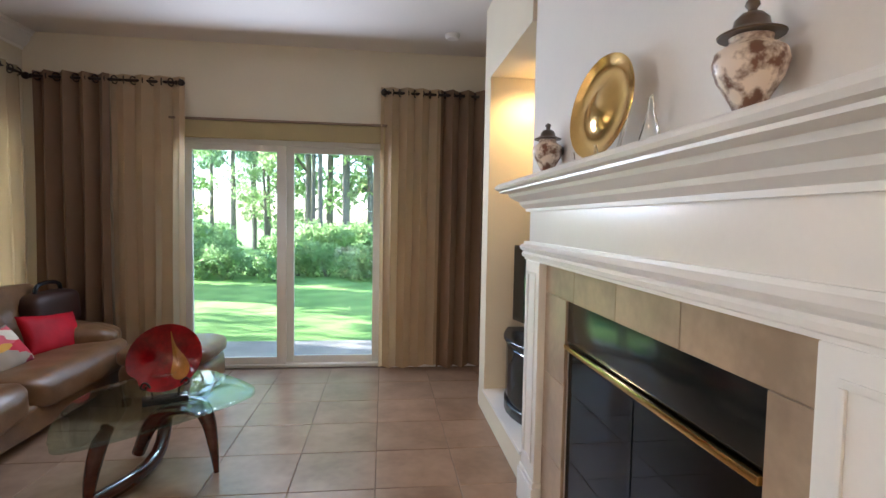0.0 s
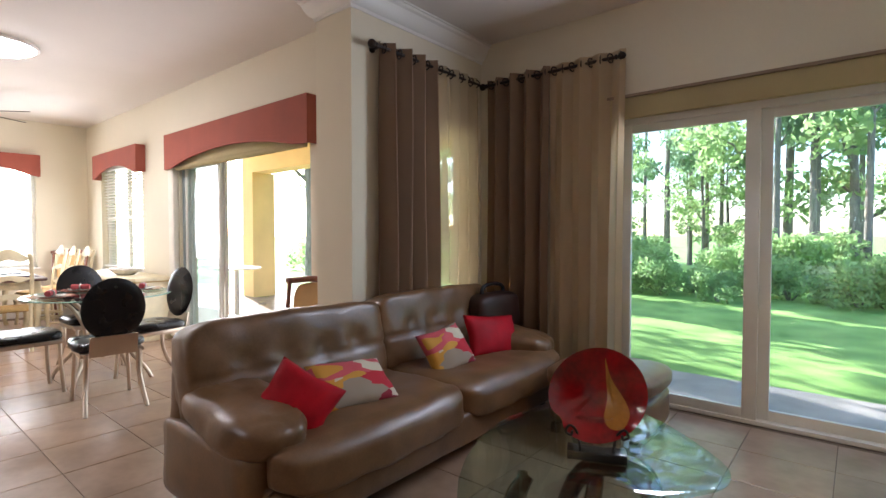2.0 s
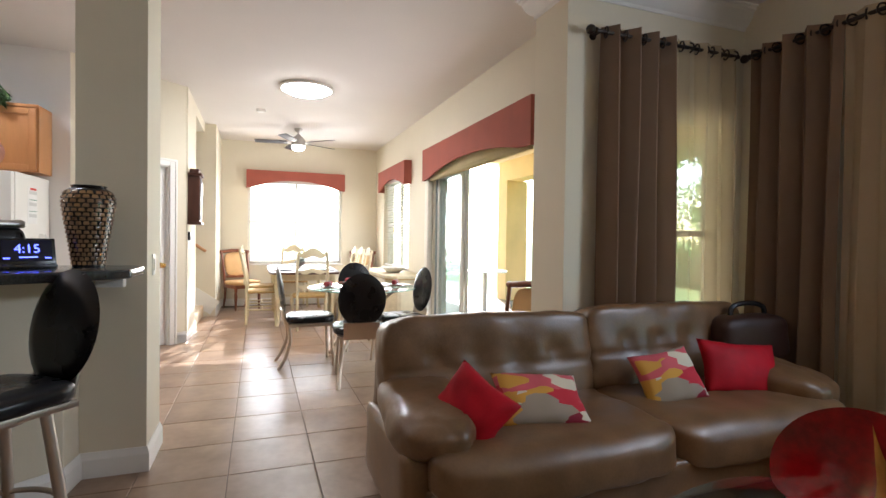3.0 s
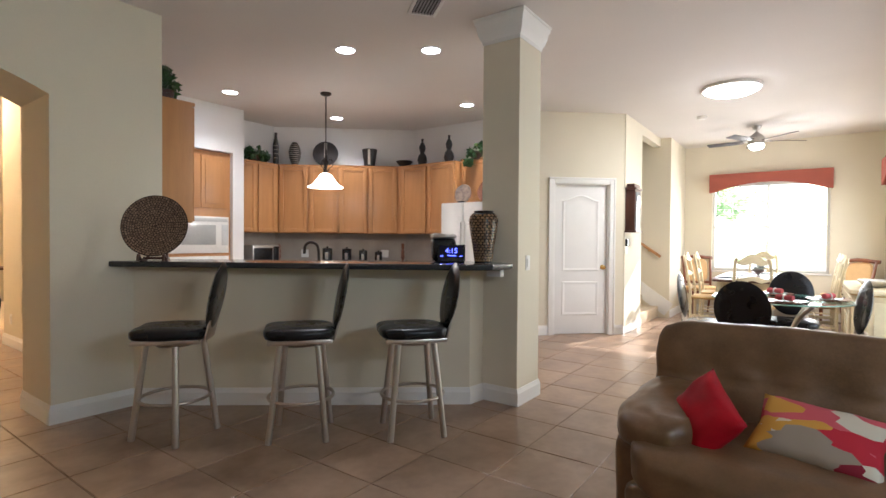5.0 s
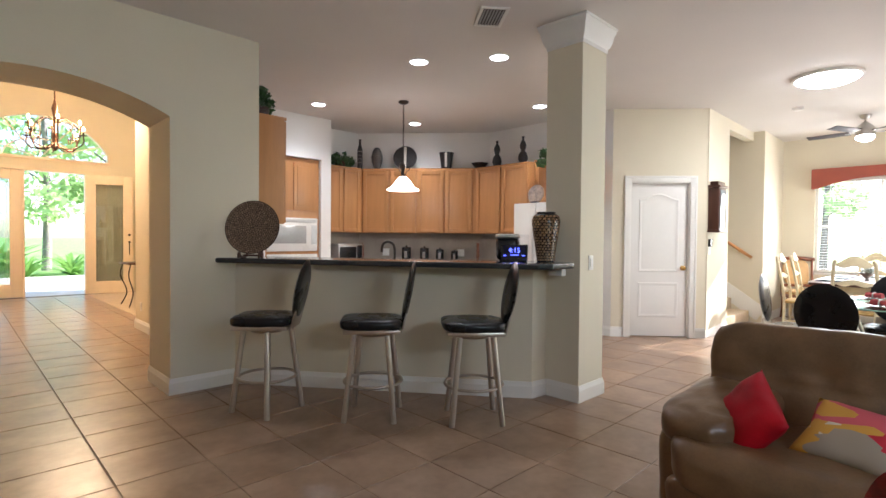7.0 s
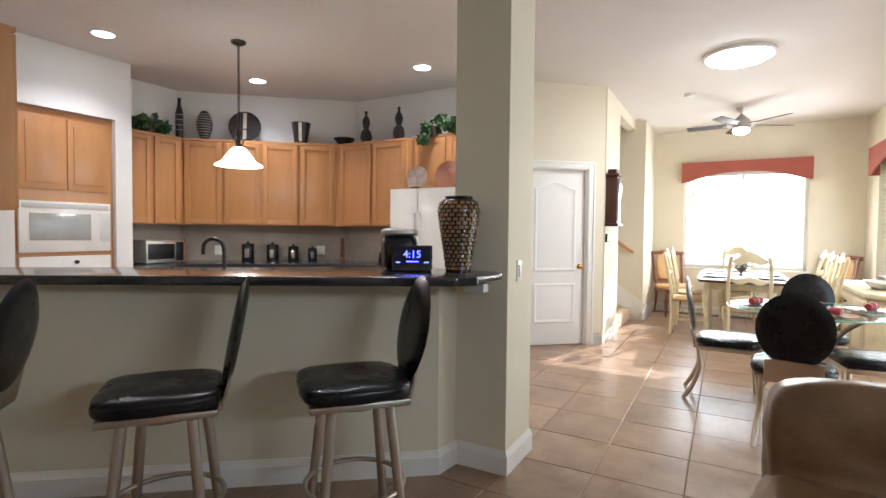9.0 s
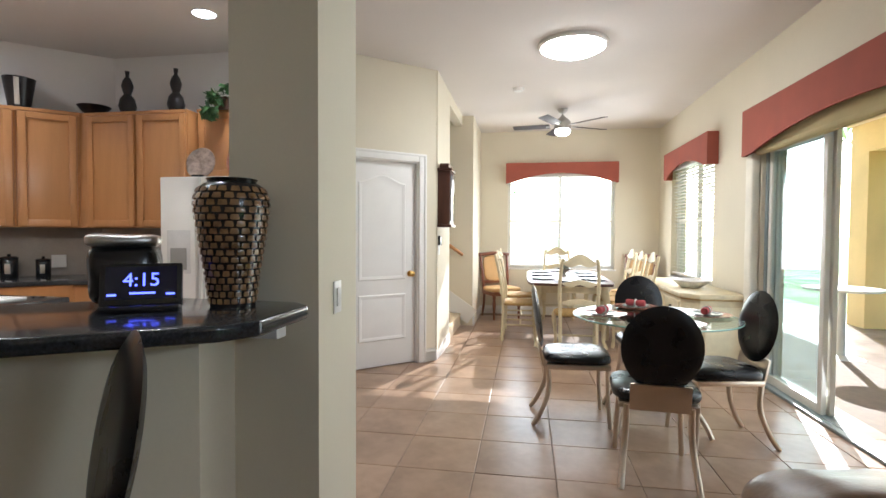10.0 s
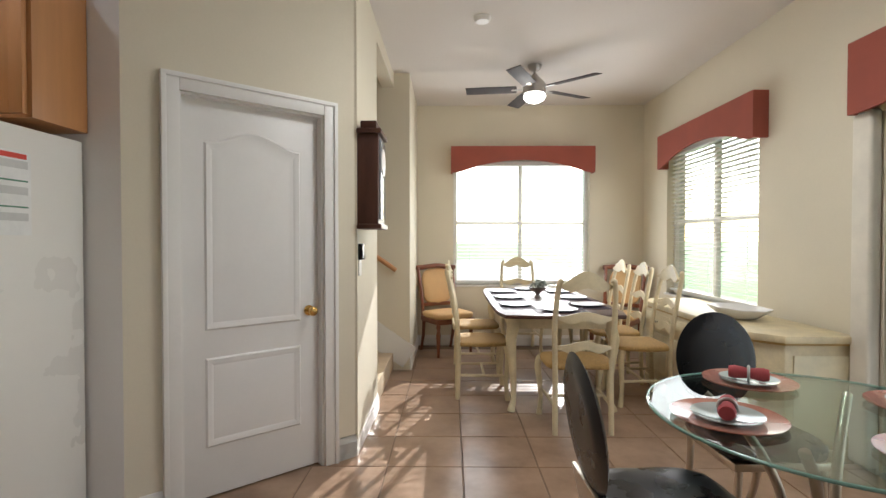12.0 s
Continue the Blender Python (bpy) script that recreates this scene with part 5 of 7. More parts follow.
switch_plate("white rocker light switch on the column", pose(-4.56, -2.10, 1.09, 0, 0, 0))
th = thing("thermostat", "small black wall thermostat on a white plate", "thermostat", pose(-8.03, -2.33, 1.20))
part("plate", boxes((-0.04, 0.04, 0, 0.008, -0.10, 0.0), bevel=0.002), TRIM, th)
part("display", boxes((-0.045, 0.045, 0, 0.03, 0.0, 0.10), bevel=0.006), BLACKP, th)
WALNUT = mat("dark_walnut", (0.075, 0.028, 0.016), 0.4, vary=0.35, scale=5, bump=0.08, stretch=(3, 3, 0.5))
ck = thing("wall_clock", "dark carved wooden wall clock with a glazed door", "clock", pose(-8.10, -2.33, 1.39))
part("case", boxes((-0.14, 0.14, 0, 0.13, 0.03, 0.58), (-0.16, 0.16, 0, 0.15, 0.0, 0.03), (-0.16, 0.16, 0, 0.15, 0.58, 0.61), bevel=0.006), WALNUT, ck)
part("crest", prism([(x, 0.02 + 0.0 * k) for k, x in enumerate((-0.14, 0.14))] + [(0.14, 0.12), (-0.14, 0.12)], 0.61, 0.66, 0.01), WALNUT, ck)
part("door", boxes((-0.11, 0.11, 0.13, 0.142, 0.06, 0.55), bevel=0.003), mat("clock_glass", (0.25, 0.27, 0.30), 0.08, 0.0, bump=0), ck, "glazed clock door")
part("dial", moved(lathe([(0, 0), (0.085, 0), (0.085, 0.004), (0, 0.005)], 28), Matrix.Translation((0, 0.142, 0.42)) @ Matrix.Rotation(radians(-90), 4, "X")), TRIM, ck, "white clock dial")

# stairs
CARPET = MATS["beige_carpet"]
st = thing("staircase", "carpeted stairs climbing away behind the wall", "stairs")
st["kind"] = "structure"
for k in range(9):
    part("step", boxes((-9.97, -8.81, -2.34 - 0.26 * k - 0.28, -2.34 - 0.26 * k, max(0.003, 0.18 * k - 0.02), 0.18 * (k + 1)), bevel=0.012), CARPET, st)
part("stringer", moved(boxes((0, 0.018, -2.6, 0.12, 0, 0.24)), Matrix.Translation((-9.975, -2.34, 0.10)) @ Matrix.Rotation(radians(-34.7), 4, "X")), TRIM, st)
hr = thing("handrail", "light wooden handrail on the stair wall", "handrail")
part("rail", tube([(-9.90, -2.30, 1.02), (-9.90, -4.2, 2.34)], 0.024, 10), OAK, hr)
part("bracket", join(tube([(-9.98, -2.5, 1.10), (-9.90, -2.5, 1.15)], 0.008), tube([(-9.98, -3.5, 1.80), (-9.90, -3.5, 1.84)], 0.008)), BRASS, hr)

# ceiling fixtures
fl = thing("ceiling_light", "round white flush ceiling light, glowing", "ceiling light", pose(-7.43, -1.03, H) @ Matrix.Scale(1.12, 4))
part("rim", lathe([(0.0, 0), (0.27, 0), (0.275, -0.02), (0.26, -0.03), (0.0, -0.03)][::-1], 40), TRIM, fl)
g_ = part("dome", lathe([(0.0, -0.085), (0.10, -0.080), (0.19, -0.062), (0.245, -0.035), (0.25, -0.03)], 40, cap=False), glow("dome_glow", (1.0, 0.96, 0.88), 14.0), fl, "glowing white dome", smooth=180)
fan = thing("ceiling_fan", "brushed nickel ceiling fan with five dark blades and light", "ceiling fan", pose(-9.77, -0.95, H))
NICKEL = mat("brushed_nickel", (0.50, 0.48, 0.45), 0.32, 1.0, vary=0.1, bump=0.05, fine=200)
part("canopy", lathe([(0, -0.06), (0.03, -0.06), (0.055, -0.04), (0.07, -0.0), (0, 0)], 24), NICKEL, fan)
part("downrod", tube([(0, 0, -0.05), (0, 0, -0.10)], 0.013, 10), NICKEL, fan)
part("motor", lathe([(0, -0.29), (0.085, -0.29), (0.108, -0.275), (0.112, -0.19), (0.085, -0.15), (0.04, -0.11), (0.025, -0.09), (0, -0.09)], 28), NICKEL, fan)
part("light_bowl", lathe([(0, -0.36), (0.05, -0.352), (0.09, -0.33), (0.105, -0.295), (0.0, -0.292)], 28), glow("fan_bowl_glow", (1.0, 0.93, 0.82), 9.0), fan, "glowing light bowl", smooth=180)
for k in range(5):
    a = radians(-97 + 72 * k)
    bl = part("blade", moved(boxes((0.17, 0.66, -0.066, 0.066, -0.004, 0.004), bevel=0.003), Matrix.Translation((0, 0, -0.225)) @ Matrix.Rotation(a, 4, "Z") @ Matrix.Rotation(radians(11), 4, "X")), mat("dark_fan_blade", (0.022, 0.014, 0.012), 0.65, bump=0.05), fan, "dark wooden blade")
    part("blade_arm", moved(boxes((0.09, 0.22, -0.02, 0.02, -0.008, -0.003), bevel=0.002), Matrix.Translation((0, 0, -0.225)) @ Matrix.Rotation(a, 4, "Z")), NICKEL, fan)
single("smoke_detector", lathe([(0, -0.035), (0.05, -0.035), (0.058, -0.025), (0.065, -0.004), (0.065, 0), (0, 0)], 24), TRIM, "round white smoke detector on the ceiling", "smoke detector", pose(-8.72, -1.52, H))
vt = thing("ceiling_vent", "grey slatted air vent in a white frame on the ceiling", "vent", pose(-3.92, -2.62, H, 0, 0, 52))
part("frame", boxes((-0.17, 0.17, -0.11, -0.085, -0.012, 0), (-0.17, 0.17, 0.085, 0.11, -0.012, 0), (-0.17, -0.145, -0.085, 0.085, -0.012, 0), (0.145, 0.17, -0.085, 0.085, -0.012, 0), bevel=0.003), TRIM, vt)
part("backing", boxes((-0.145, 0.145, -0.085, 0.085, -0.003, 0)), mat("vent_shadow_grey", (0.10, 0.10, 0.10), 0.8), vt)
for k in range(7):
    part("slat", moved(boxes((-0.145, 0.145, -0.010, 0.010, -0.001, 0.001)), pose(0, -0.07 + k * 0.0235, -0.008, 35)), mat("vent_slat_grey", (0.35, 0.35, 0.35), 0.5), vt)

# glass breakfast table and its chairs
CHROME = mat("satin_champagne_metal", (0.60, 0.52, 0.43), 0.30, 1.0, vary=0.08, bump=0.03, fine=150)
BLACKL = mat("black_leather", (0.008, 0.008, 0.009), 0.27, vary=0.3, scale=6, bump=0.05, fine=120)
BLACKL.node_tree.nodes["Principled BSDF"].inputs["Specular IOR Level"].default_value = 0.32
TX, TY = -6.56, -0.52
rt = thing("round_table", "round glass table on curved champagne metal legs", "table", pose(TX, TY, 0))
part("glass_top", lathe([(0, 0.736), (0.548, 0.736), (0.556, 0.743), (0.548, 0.750), (0, 0.750)], 64), pane("round_table_glass", (0.80, 0.90, 0.87), 0.11), rt, "round clear glass top", smooth=30)
part("glass_edge", moved(ring(0.553, 0.0055, 96, 8), pose(0, 0, 0.743)), mat("green_glass_edge", (0.25, 0.45, 0.38), 0.06, vary=0.1, bump=0, coat=0.5), rt, "green polished glass edge", smooth=180)
for k in range(4):
    a = radians(45 + 90 * k)
    c, s = math.cos(a), math.sin(a)
    part("leg", tube([(c * r, s * r, z) for r, z in [(p.x, p.z) for p in curve_pts([(0.42, 0, 0.0), (0.36, 0, 0.10), (0.18, 0, 0.30), (0.13, 0, 0.42), (0.22, 0, 0.60), (0.38, 0, 0.735)], 5)]], 0.017, 8), CHROME, rt, smooth=60)
part("ring", moved(ring(0.15, 0.010, 32, 8), pose(0, 0, 0.36)), CHROME, rt, smooth=180)


def oval_pad(w, h, d, seed=0):
    bm = bmesh.new()
    n, rr = 36, 6
    rows = []
    for side in (-1, 1):
        for r in (range(rr + 1) if side < 0 else range(rr, -1, -1)):
            f = r / rr
            rows.append([bm.verts.new((f * w / 2 * math.cos(2 * math.pi * k / n), side * d / 2 * math.sqrt(max(0.0, 1 - f ** 4)), f * h / 2 * math.sin(2 * math.pi * k / n))) for k in range(n)])
    for p, q in zip(rows, rows[1:]):
        for k in range(n):
            bm.faces.new((p[k], p[(k + 1) % n], q[(k + 1) % n], q[k]))
    bmesh.ops.remove_doubles(bm, verts=bm.verts, dist=0.0002)
    bmesh.ops.recalc_face_normals(bm, faces=bm.faces)
    return bm


def metal_chair(m):
    """A chair with an oval black back and curved champagne legs; it faces local +y."""
    c = thing("dining_chair", "black leather chair with oval back and champagne metal legs", "chair", m, "chairs round the glass table")
    part("seat", moved(cushion(0.44, 0.44, 0.075, 0.05, seed=51), pose(0, 0, 0.425)), BLACKL, c, smooth=180)
    part("seat_frame", boxes((-0.20, 0.20, -0.21, 0.21, 0.395, 0.43), bevel=0.01), CHROME, c)
    part("backrest", moved(oval_pad(0.40, 0.46, 0.045), pose(0, -0.275, 0.735, 8)), BLACKL, c, smooth=60)
    part("back_support", moved(boxes((-0.15, 0.15, -0.008, 0.008, 0, 0.15), bevel=0.005), pose(0, -0.235, 0.40, 12)), CHROME, c)
    for sx in (-1, 1):
        part("leg", tube(curve_pts([(sx * 0.17, 0.19, 0.41), (sx * 0.18, 0.195, 0.2), (sx * 0.19, 0.21, 0.0)], 4), 0.015, 8), CHROME, c, smooth=60)
        part("leg", tube(curve_pts([(sx * 0.16, -0.21, 0.42), (sx * 0.165, -0.20, 0.25), (sx * 0.18, -0.25, 0.10), (sx * 0.19, -0.31, 0.0)], 4), [0.017] * 12 + [0.015], 8), CHROME, c, smooth=60)
    return c


mc = metal_chair(pose(-6.52, -1.06, 0, 0, 0, 2))
copy_thing(mc, pose(-5.80, -0.70, 0, 0, 0, 84))
copy_thing(mc, pose(-6.30, -0.21, 0, 0, 0, 190))
copy_thing(mc, pose(-7.12, -0.44, 0, 0, 0, -88))
PINK = mat("pink_glass", (0.66, 0.30, 0.22), 0.12, vary=0.1, bump=0.02, coat=0.4)
PINK.node_tree.nodes["Principled BSDF"].inputs["Transmission Weight"].default_value = 0.45
PLATEGLASS = mat("pale_plate_glass", (0.62, 0.74, 0.72), 0.1, vary=0.05, bump=0.02, coat=0.4)
PLATEGLASS.node_tree.nodes["Principled BSDF"].inputs["Transmission Weight"].default_value = 0.5
CHINA = mat("pale_china", (0.70, 0.74, 0.74), 0.15, vary=0.05, bump=0.02)
ROSE = mat("rose_napkin", (0.40, 0.065, 0.07), 0.9, vary=0.2, bump=0.5, fine=200)
for ang in (0, 90, 180, 270):
    a = radians(ang + 8)
    px, py = TX + 0.365 * math.cos(a), TY + 0.365 * math.sin(a)
    single("charger", lathe([(0, 0), (0.11, 0), (0.165, 0.012), (0.168, 0.016), (0.11, 0.006), (0, 0.005)], 36), PINK, "pink glass charger plate on the glass table", "plate", pose(px, py, 0.7505), "place settings")
    single("plate", lathe([(0, 0), (0.07, 0), (0.105, 0.012), (0.107, 0.016), (0.07, 0.006), (0, 0.005)], 32), PLATEGLASS, "pale glass plate on a pink charger", "plate", pose(px, py, 0.7565), "place settings")
    nk = thing("napkin", "rolled rose napkin in a silver ring", "napkin", pose(px, py, 0.790, 0, 0, ang + 60), "place settings")
    part("roll", moved(lathe([(0, -0.07), (0.022, -0.07), (0.027, -0.05), (0.020, 0.0), (0.027, 0.05), (0.022, 0.07), (0, 0.07)], 16), Matrix.Rotation(radians(90), 4, "Y")), ROSE, nk, smooth=60)
    part("napkin_ring", moved(ring(0.026, 0.006, 20, 6), Matrix.Rotation(radians(90), 4, "Y")), NICKEL, nk, "silver ring", smooth=180)

# long dining table, cream ladderback chairs
CREAM = mat("cream_painted_wood", (0.68, 0.58, 0.37), 0.45, vary=0.18, scale=8, bump=0.15, fine=60)
RUSH = mat("woven_rush", (0.46, 0.29, 0.10), 0.8, vary=0.35, scale=40, bump=0.8, fine=160, stretch=(1, 5, 1))
dt = thing("dining_table", "long dining table with dark top and cream carved legs", "table", pose(-9.68, -0.90, 0))
part("tabletop", prism([(p.x, p.y) for p in curve_pts([(-1.05, -0.38, 0), (-1.0, -0.46, 0), (-0.6, -0.50, 0), (0.6, -0.50, 0), (1.0, -0.46, 0), (1.05, -0.38, 0), (1.07, 0, 0), (1.05, 0.38, 0), (1.0, 0.46, 0), (0.6, 0.50, 0), (-0.6, 0.50, 0), (-1.0, 0.46, 0), (-1.05, 0.38, 0), (-1.07, 0, 0), (-1.05, -0.38, 0)], 3)[:-1]], 0.735, 0.765, 0.006), WALNUT, dt, "dark stained tabletop", smooth=30)
part("apron", boxes((-0.92, 0.92, -0.40, -0.375, 0.64, 0.735), (-0.92, 0.92, 0.375, 0.40, 0.64, 0.735), (-0.92, -0.895, -0.375, 0.375, 0.64, 0.735), (0.895, 0.92, -0.375, 0.375, 0.64, 0.735), bevel=0.004), CREAM, dt)
for sx in (-1, 1):
    for sy in (-1, 1):
        part("leg", tube([(sx * (0.89 + o), sy * (0.37 + o * 0.7), z) for o, z in ((0.0, 0.735), (0.01, 0.64), (0.035, 0.56), (0.02, 0.40), (0.0, 0.20), (0.0, 0.08), (0.03, 0.02), (0.035, 0.0))], [0.045, 0.048, 0.042, 0.032, 0.024, 0.021, 0.030, 0.028], 10), CREAM, dt, smooth=60)


def ladder_chair(m, label="cream painted ladderback chair with a woven rush seat"):
    """Faces local +y."""
    c = thing("ladderback_chair", label, "chair", m, "chairs round the dining table")
    for sx in (-1, 1):
        part("back_post", tube(curve_pts([(sx * 0.19, -0.20, 0.0), (sx * 0.19, -0.19, 0.45), (sx * 0.20, -0.225, 0.75), (sx * 0.185, -0.28, 1.02), (sx * 0.16, -0.29, 1.06)], 4), 0.019, 8), CREAM, c, smooth=60)
        part("leg", tube(curve_pts([(sx * 0.22, 0.20, 0.45), (sx * 0.235, 0.215, 0.36), (sx * 0.215, 0.20, 0.15), (sx * 0.225, 0.215, 0.0)], 4), [0.024, 0.026, 0.026, 0.026, 0.025, 0.023, 0.021, 0.019, 0.018, 0.018, 0.019, 0.022, 0.022], 8), CREAM, c, smooth=60)
        part("stretcher", tube([(sx * 0.19, -0.19, 0.20), (sx * 0.215, 0.20, 0.20)], 0.012, 7), CREAM, c)
    part("stretcher", tube([(-0.20, 0.02, 0.20), (0.20, 0.02, 0.20)], 0.012, 7), CREAM, c)
    for k, (z, hh) in enumerate(((0.60, 0.05), (0.80, 0.05), (1.02, 0.06))):
        n = 14
        bm = bmesh.new()
        rows = []
        y = -0.20 - 0.10 * max(0, (z - 0.55))
        for i in range(n + 1):
            u = 2 * i / n - 1
            up = (0.035 * math.cos(u * math.pi) + 0.03 * (1 - u * u)) if k == 2 else 0.018 * math.cos(u * math.pi * 1.0)
            lo = 0.014 * math.cos(u * math.pi * 2)
            yy = y - 0.03 * (1 - u * u)
            rows.append([bm.verts.new((u * 0.19, yy + o, zz)) for o, zz in ((-0.008, z - hh / 2 + lo), (0.008, z - hh / 2 + lo), (0.008, z + hh / 2 + up), (-0.008, z + hh / 2 + up))])
        for p, q in zip(rows, rows[1:]):
            for j in range(4):
                bm.faces.new((p[j], q[j], q[(j + 1) % 4], p[(j + 1) % 4]))
        bm.faces.new(rows[0])
        bm.faces.new(rows[-1][::-1])
        bmesh.ops.recalc_face_normals(bm, faces=bm.faces)
        part("slat", bm, CREAM, c, smooth=40)
    part("seat", moved(cushion(0.46, 0.42, 0.05, 0.05, seed=61), pose(0, 0.01, 0.435)), RUSH, c, "woven rush seat", smooth=180)
    return c


lc = ladder_chair(pose(-8.50, -0.86, 0, 0, 0, 90))
for x, y, r in ((-10.95, -0.92, -90), (-9.25, -1.50, 0), (-10.05, -1.50, 2), (-9.10, -0.20, 180), (-9.70, -0.20, 178), (-10.28, -0.20, 181)):
    copy_thing(lc, pose(x, y, 0, 0, 0, r))
PLUM = mat("dark_plum_placemat", (0.035, 0.022, 0.035), 0.8, bump=0.4, fine=200)
for k, (x, y, r) in enumerate(((-9.15, -1.20, 0), (-9.70, -1.20, 0), (-10.25, -1.20, 0), (-9.15, -0.60, 0), (-9.70, -0.60, 0), (-10.25, -0.60, 0), (-8.85, -0.90, 90), (-10.52, -0.90, 90))):
    single("placemat", moved(boxes((-0.20, 0.20, -0.14, 0.14, 0, 0.003), bevel=0.001, seg=1), Matrix.Rotation(radians(r), 4, "Z")), PLUM, "dark plum placemat on the dining table", "placemat", pose(x, y, 0.7653), "dining settings")
    single("plate", lathe([(0, 0), (0.09, 0), (0.135, 0.014), (0.137, 0.018), (0.09, 0.006), (0, 0.005)], 32), CHINA, "pale china plate on a dark placemat", "plate", pose(x, y, 0.7687), "dining settings")
cp = thing("centerpiece", "small silver bowl with pale flowers on the table", "centerpiece", pose(-9.85, -0.90, 0.7653))
part("bowl", lathe([(0, 0), (0.05, 0), (0.02, 0.02), (0.03, 0.04), (0.10, 0.09), (0.102, 0.095), (0.03, 0.05), (0, 0.045)], 28), NICKEL, cp, smooth=60)
_me = leaf_cloud([(0, 0, 0.11, 0.09), (0.05, 0.03, 0.12, 0.05)], 120, 0.022, 17)
_me.materials.append(mat("silver_foliage", (0.35, 0.38, 0.33), 0.7))
_ob = new("foliage", _me)
_ob.parent = cp

# buffet
bf = thing("buffet", "cream painted sideboard with moulded panels and drawers", "sideboard", pose(-8.83, 0.34, 0))
PALE = mat("pale_cream_panel", (0.76, 0.68, 0.47), 0.45, vary=0.1, scale=8, bump=0.12)
_pl = [(-0.95, 0.28), (0.95, 0.28), (0.95, -0.13), (0.80, -0.26), (-0.80, -0.26), (-0.95, -0.13)]
part("body", prism(_pl, 0.08, 0.70, 0.006), CREAM, bf)
part("plinth", prism([(x * 1.01, y * 1.03 if y < 0 else y) for x, y in _pl], 0.0, 0.08, 0.008), CREAM, bf)
part("top", prism([(x * 1.03, y * 1.08 if y < 0 else y) for x, y in _pl], 0.715, 0.76, 0.010), CREAM, bf, "moulded cream top")
part("top_moulding", prism([(x * 1.015, y * 1.04 if y < 0 else y) for x, y in _pl], 0.70, 0.715, 0.005), mat("antique_gold_edge", (0.46, 0.30, 0.10), 0.5), bf)
for x0, x1 in ((-0.76, -0.27), (-0.25, 0.25), (0.27, 0.76)):
    dr = part("drawer", boxes((x0, x1, -0.272, -0.262, 0.52, 0.67), bevel=0.005), CREAM, bf)
    part("pull", moved(lathe([(0, 0), (0.012, 0.0), (0.008, 0.012), (0.014, 0.022), (0, 0.026)], 12), Matrix.Translation(((x0 + x1) / 2, -0.272, 0.595)) @ Matrix.Rotation(radians(90), 4, "X")), IRON, dr)
    dd = part("door", boxes((x0, x1, -0.270, -0.262, 0.11, 0.50), bevel=0.005), CREAM, bf)
    part("panel", boxes((x0 + 0.06, x1 - 0.06, -0.277, -0.269, 0.17, 0.44), bevel=0.004), PALE, dd)
part("end_panel", boxes((0.951, 0.958, -0.08, 0.24, 0.14, 0.64), bevel=0.003), PALE, bf)
tr_ = thing("serving_tray", "white scalloped ceramic serving dish on the sideboard", "dish", pose(-8.55, 0.32, 0.76, 0, 0, 8))
_b = bmesh.new()
_rows = []
for f, z in ((0.0, 0.006), (0.55, 0.006), (0.85, 0.05), (1.0, 0.075), (1.0, 0.082), (0.83, 0.058), (0.52, 0.014), (0.0, 0.014)):
    _rows.append([_b.verts.new((f * 0.25 * math.cos(2 * math.pi * k / 48) * (1 + 0.05 * math.cos(8 * 2 * math.pi * k / 48) * (f > 0.8)), f * 0.16 * math.sin(2 * math.pi * k / 48) * (1 + 0.05 * math.cos(8 * 2 * math.pi * k / 48) * (f > 0.8)), z)) for k in range(48)])
for _p0, _q0 in zip(_rows, _rows[1:]):
    for k in range(48):
        _b.faces.new((_p0[k], _p0[(k + 1) % 48], _q0[(k + 1) % 48], _q0[k]))
bmesh.ops.remove_doubles(_b, verts=_b.verts, dist=0.0002)
part("dish", _b, mat("white_ceramic", (0.74, 0.73, 0.70), 0.2, vary=0.05, bump=0.02), tr_, smooth=60)

# wooden side chairs with tan upholstery
TAN = mat("tan_upholstery", (0.60, 0.38, 0.17), 0.85, vary=0.12, scale=6, bump=0.3, fine=220)
CHERRY = mat("cherry_wood", (0.20, 0.065, 0.028), 0.3, vary=0.3, scale=6, bump=0.08, stretch=(3, 3, 0.6))


def side_chair(m, label, crest=False):
    """Faces local +y."""
    c = thing("side_chair", label, "chair", m, "wooden side chairs")
    part("seat", moved(cushion(0.50, 0.46, 0.08, 0.05, seed=71), pose(0, 0.02, 0.42)), TAN, c, "tan upholstered seat", smooth=180)
    part("seat_frame", boxes((-0.24, 0.24, -0.21, 0.24, 0.37, 0.43), bevel=0.008), CHERRY, c)
    for sx in (-1, 1):
        part("leg", tube([(sx * 0.21, 0.20, 0.40), (sx * 0.21, 0.20, 0.33), (sx * 0.21, 0.20, 0.31), (sx * 0.21, 0.20, 0.25), (sx * 0.21, 0.20, 0.10), (sx * 0.21, 0.20, 0.0)], [0.026, 0.026, 0.018, 0.028, 0.020, 0.014], 10), CHERRY, c, smooth=60)
        part("leg", tube([(sx * 0.20, -0.20, 0.40), (sx * 0.20, -0.22, 0.2), (sx * 0.20, -0.28, 0.0)], [0.022, 0.02, 0.017], 8), CHERRY, c)
        part("back_post", tube([(sx * 0.21, -0.20, 0.40), (sx * 0.22, -0.23, 0.70), (sx * 0.235, -0.30, 1.0)], [0.022, 0.02, 0.02], 8), CHERRY, c)
    part("backrest", moved(cushion(0.36, 0.05, 0.40, 0.04, seed=72), pose(0, -0.235, 0.57, 12)), TAN, c, "tan upholstered back panel", smooth=180)
    part("rail", boxes((-0.21, 0.21, -0.245, -0.215, 0.53, 0.575), bevel=0.006), CHERRY, c)
    part("crest_rail", tube(curve_pts([(-0.27, -0.32, 0.985), (-0.15, -0.295, 0.995), (0, -0.29, 1.01), (0.15, -0.295, 0.995), (0.27, -0.32, 0.985)], 4), 0.030, 9), CHERRY, c, smooth=60)
    return c


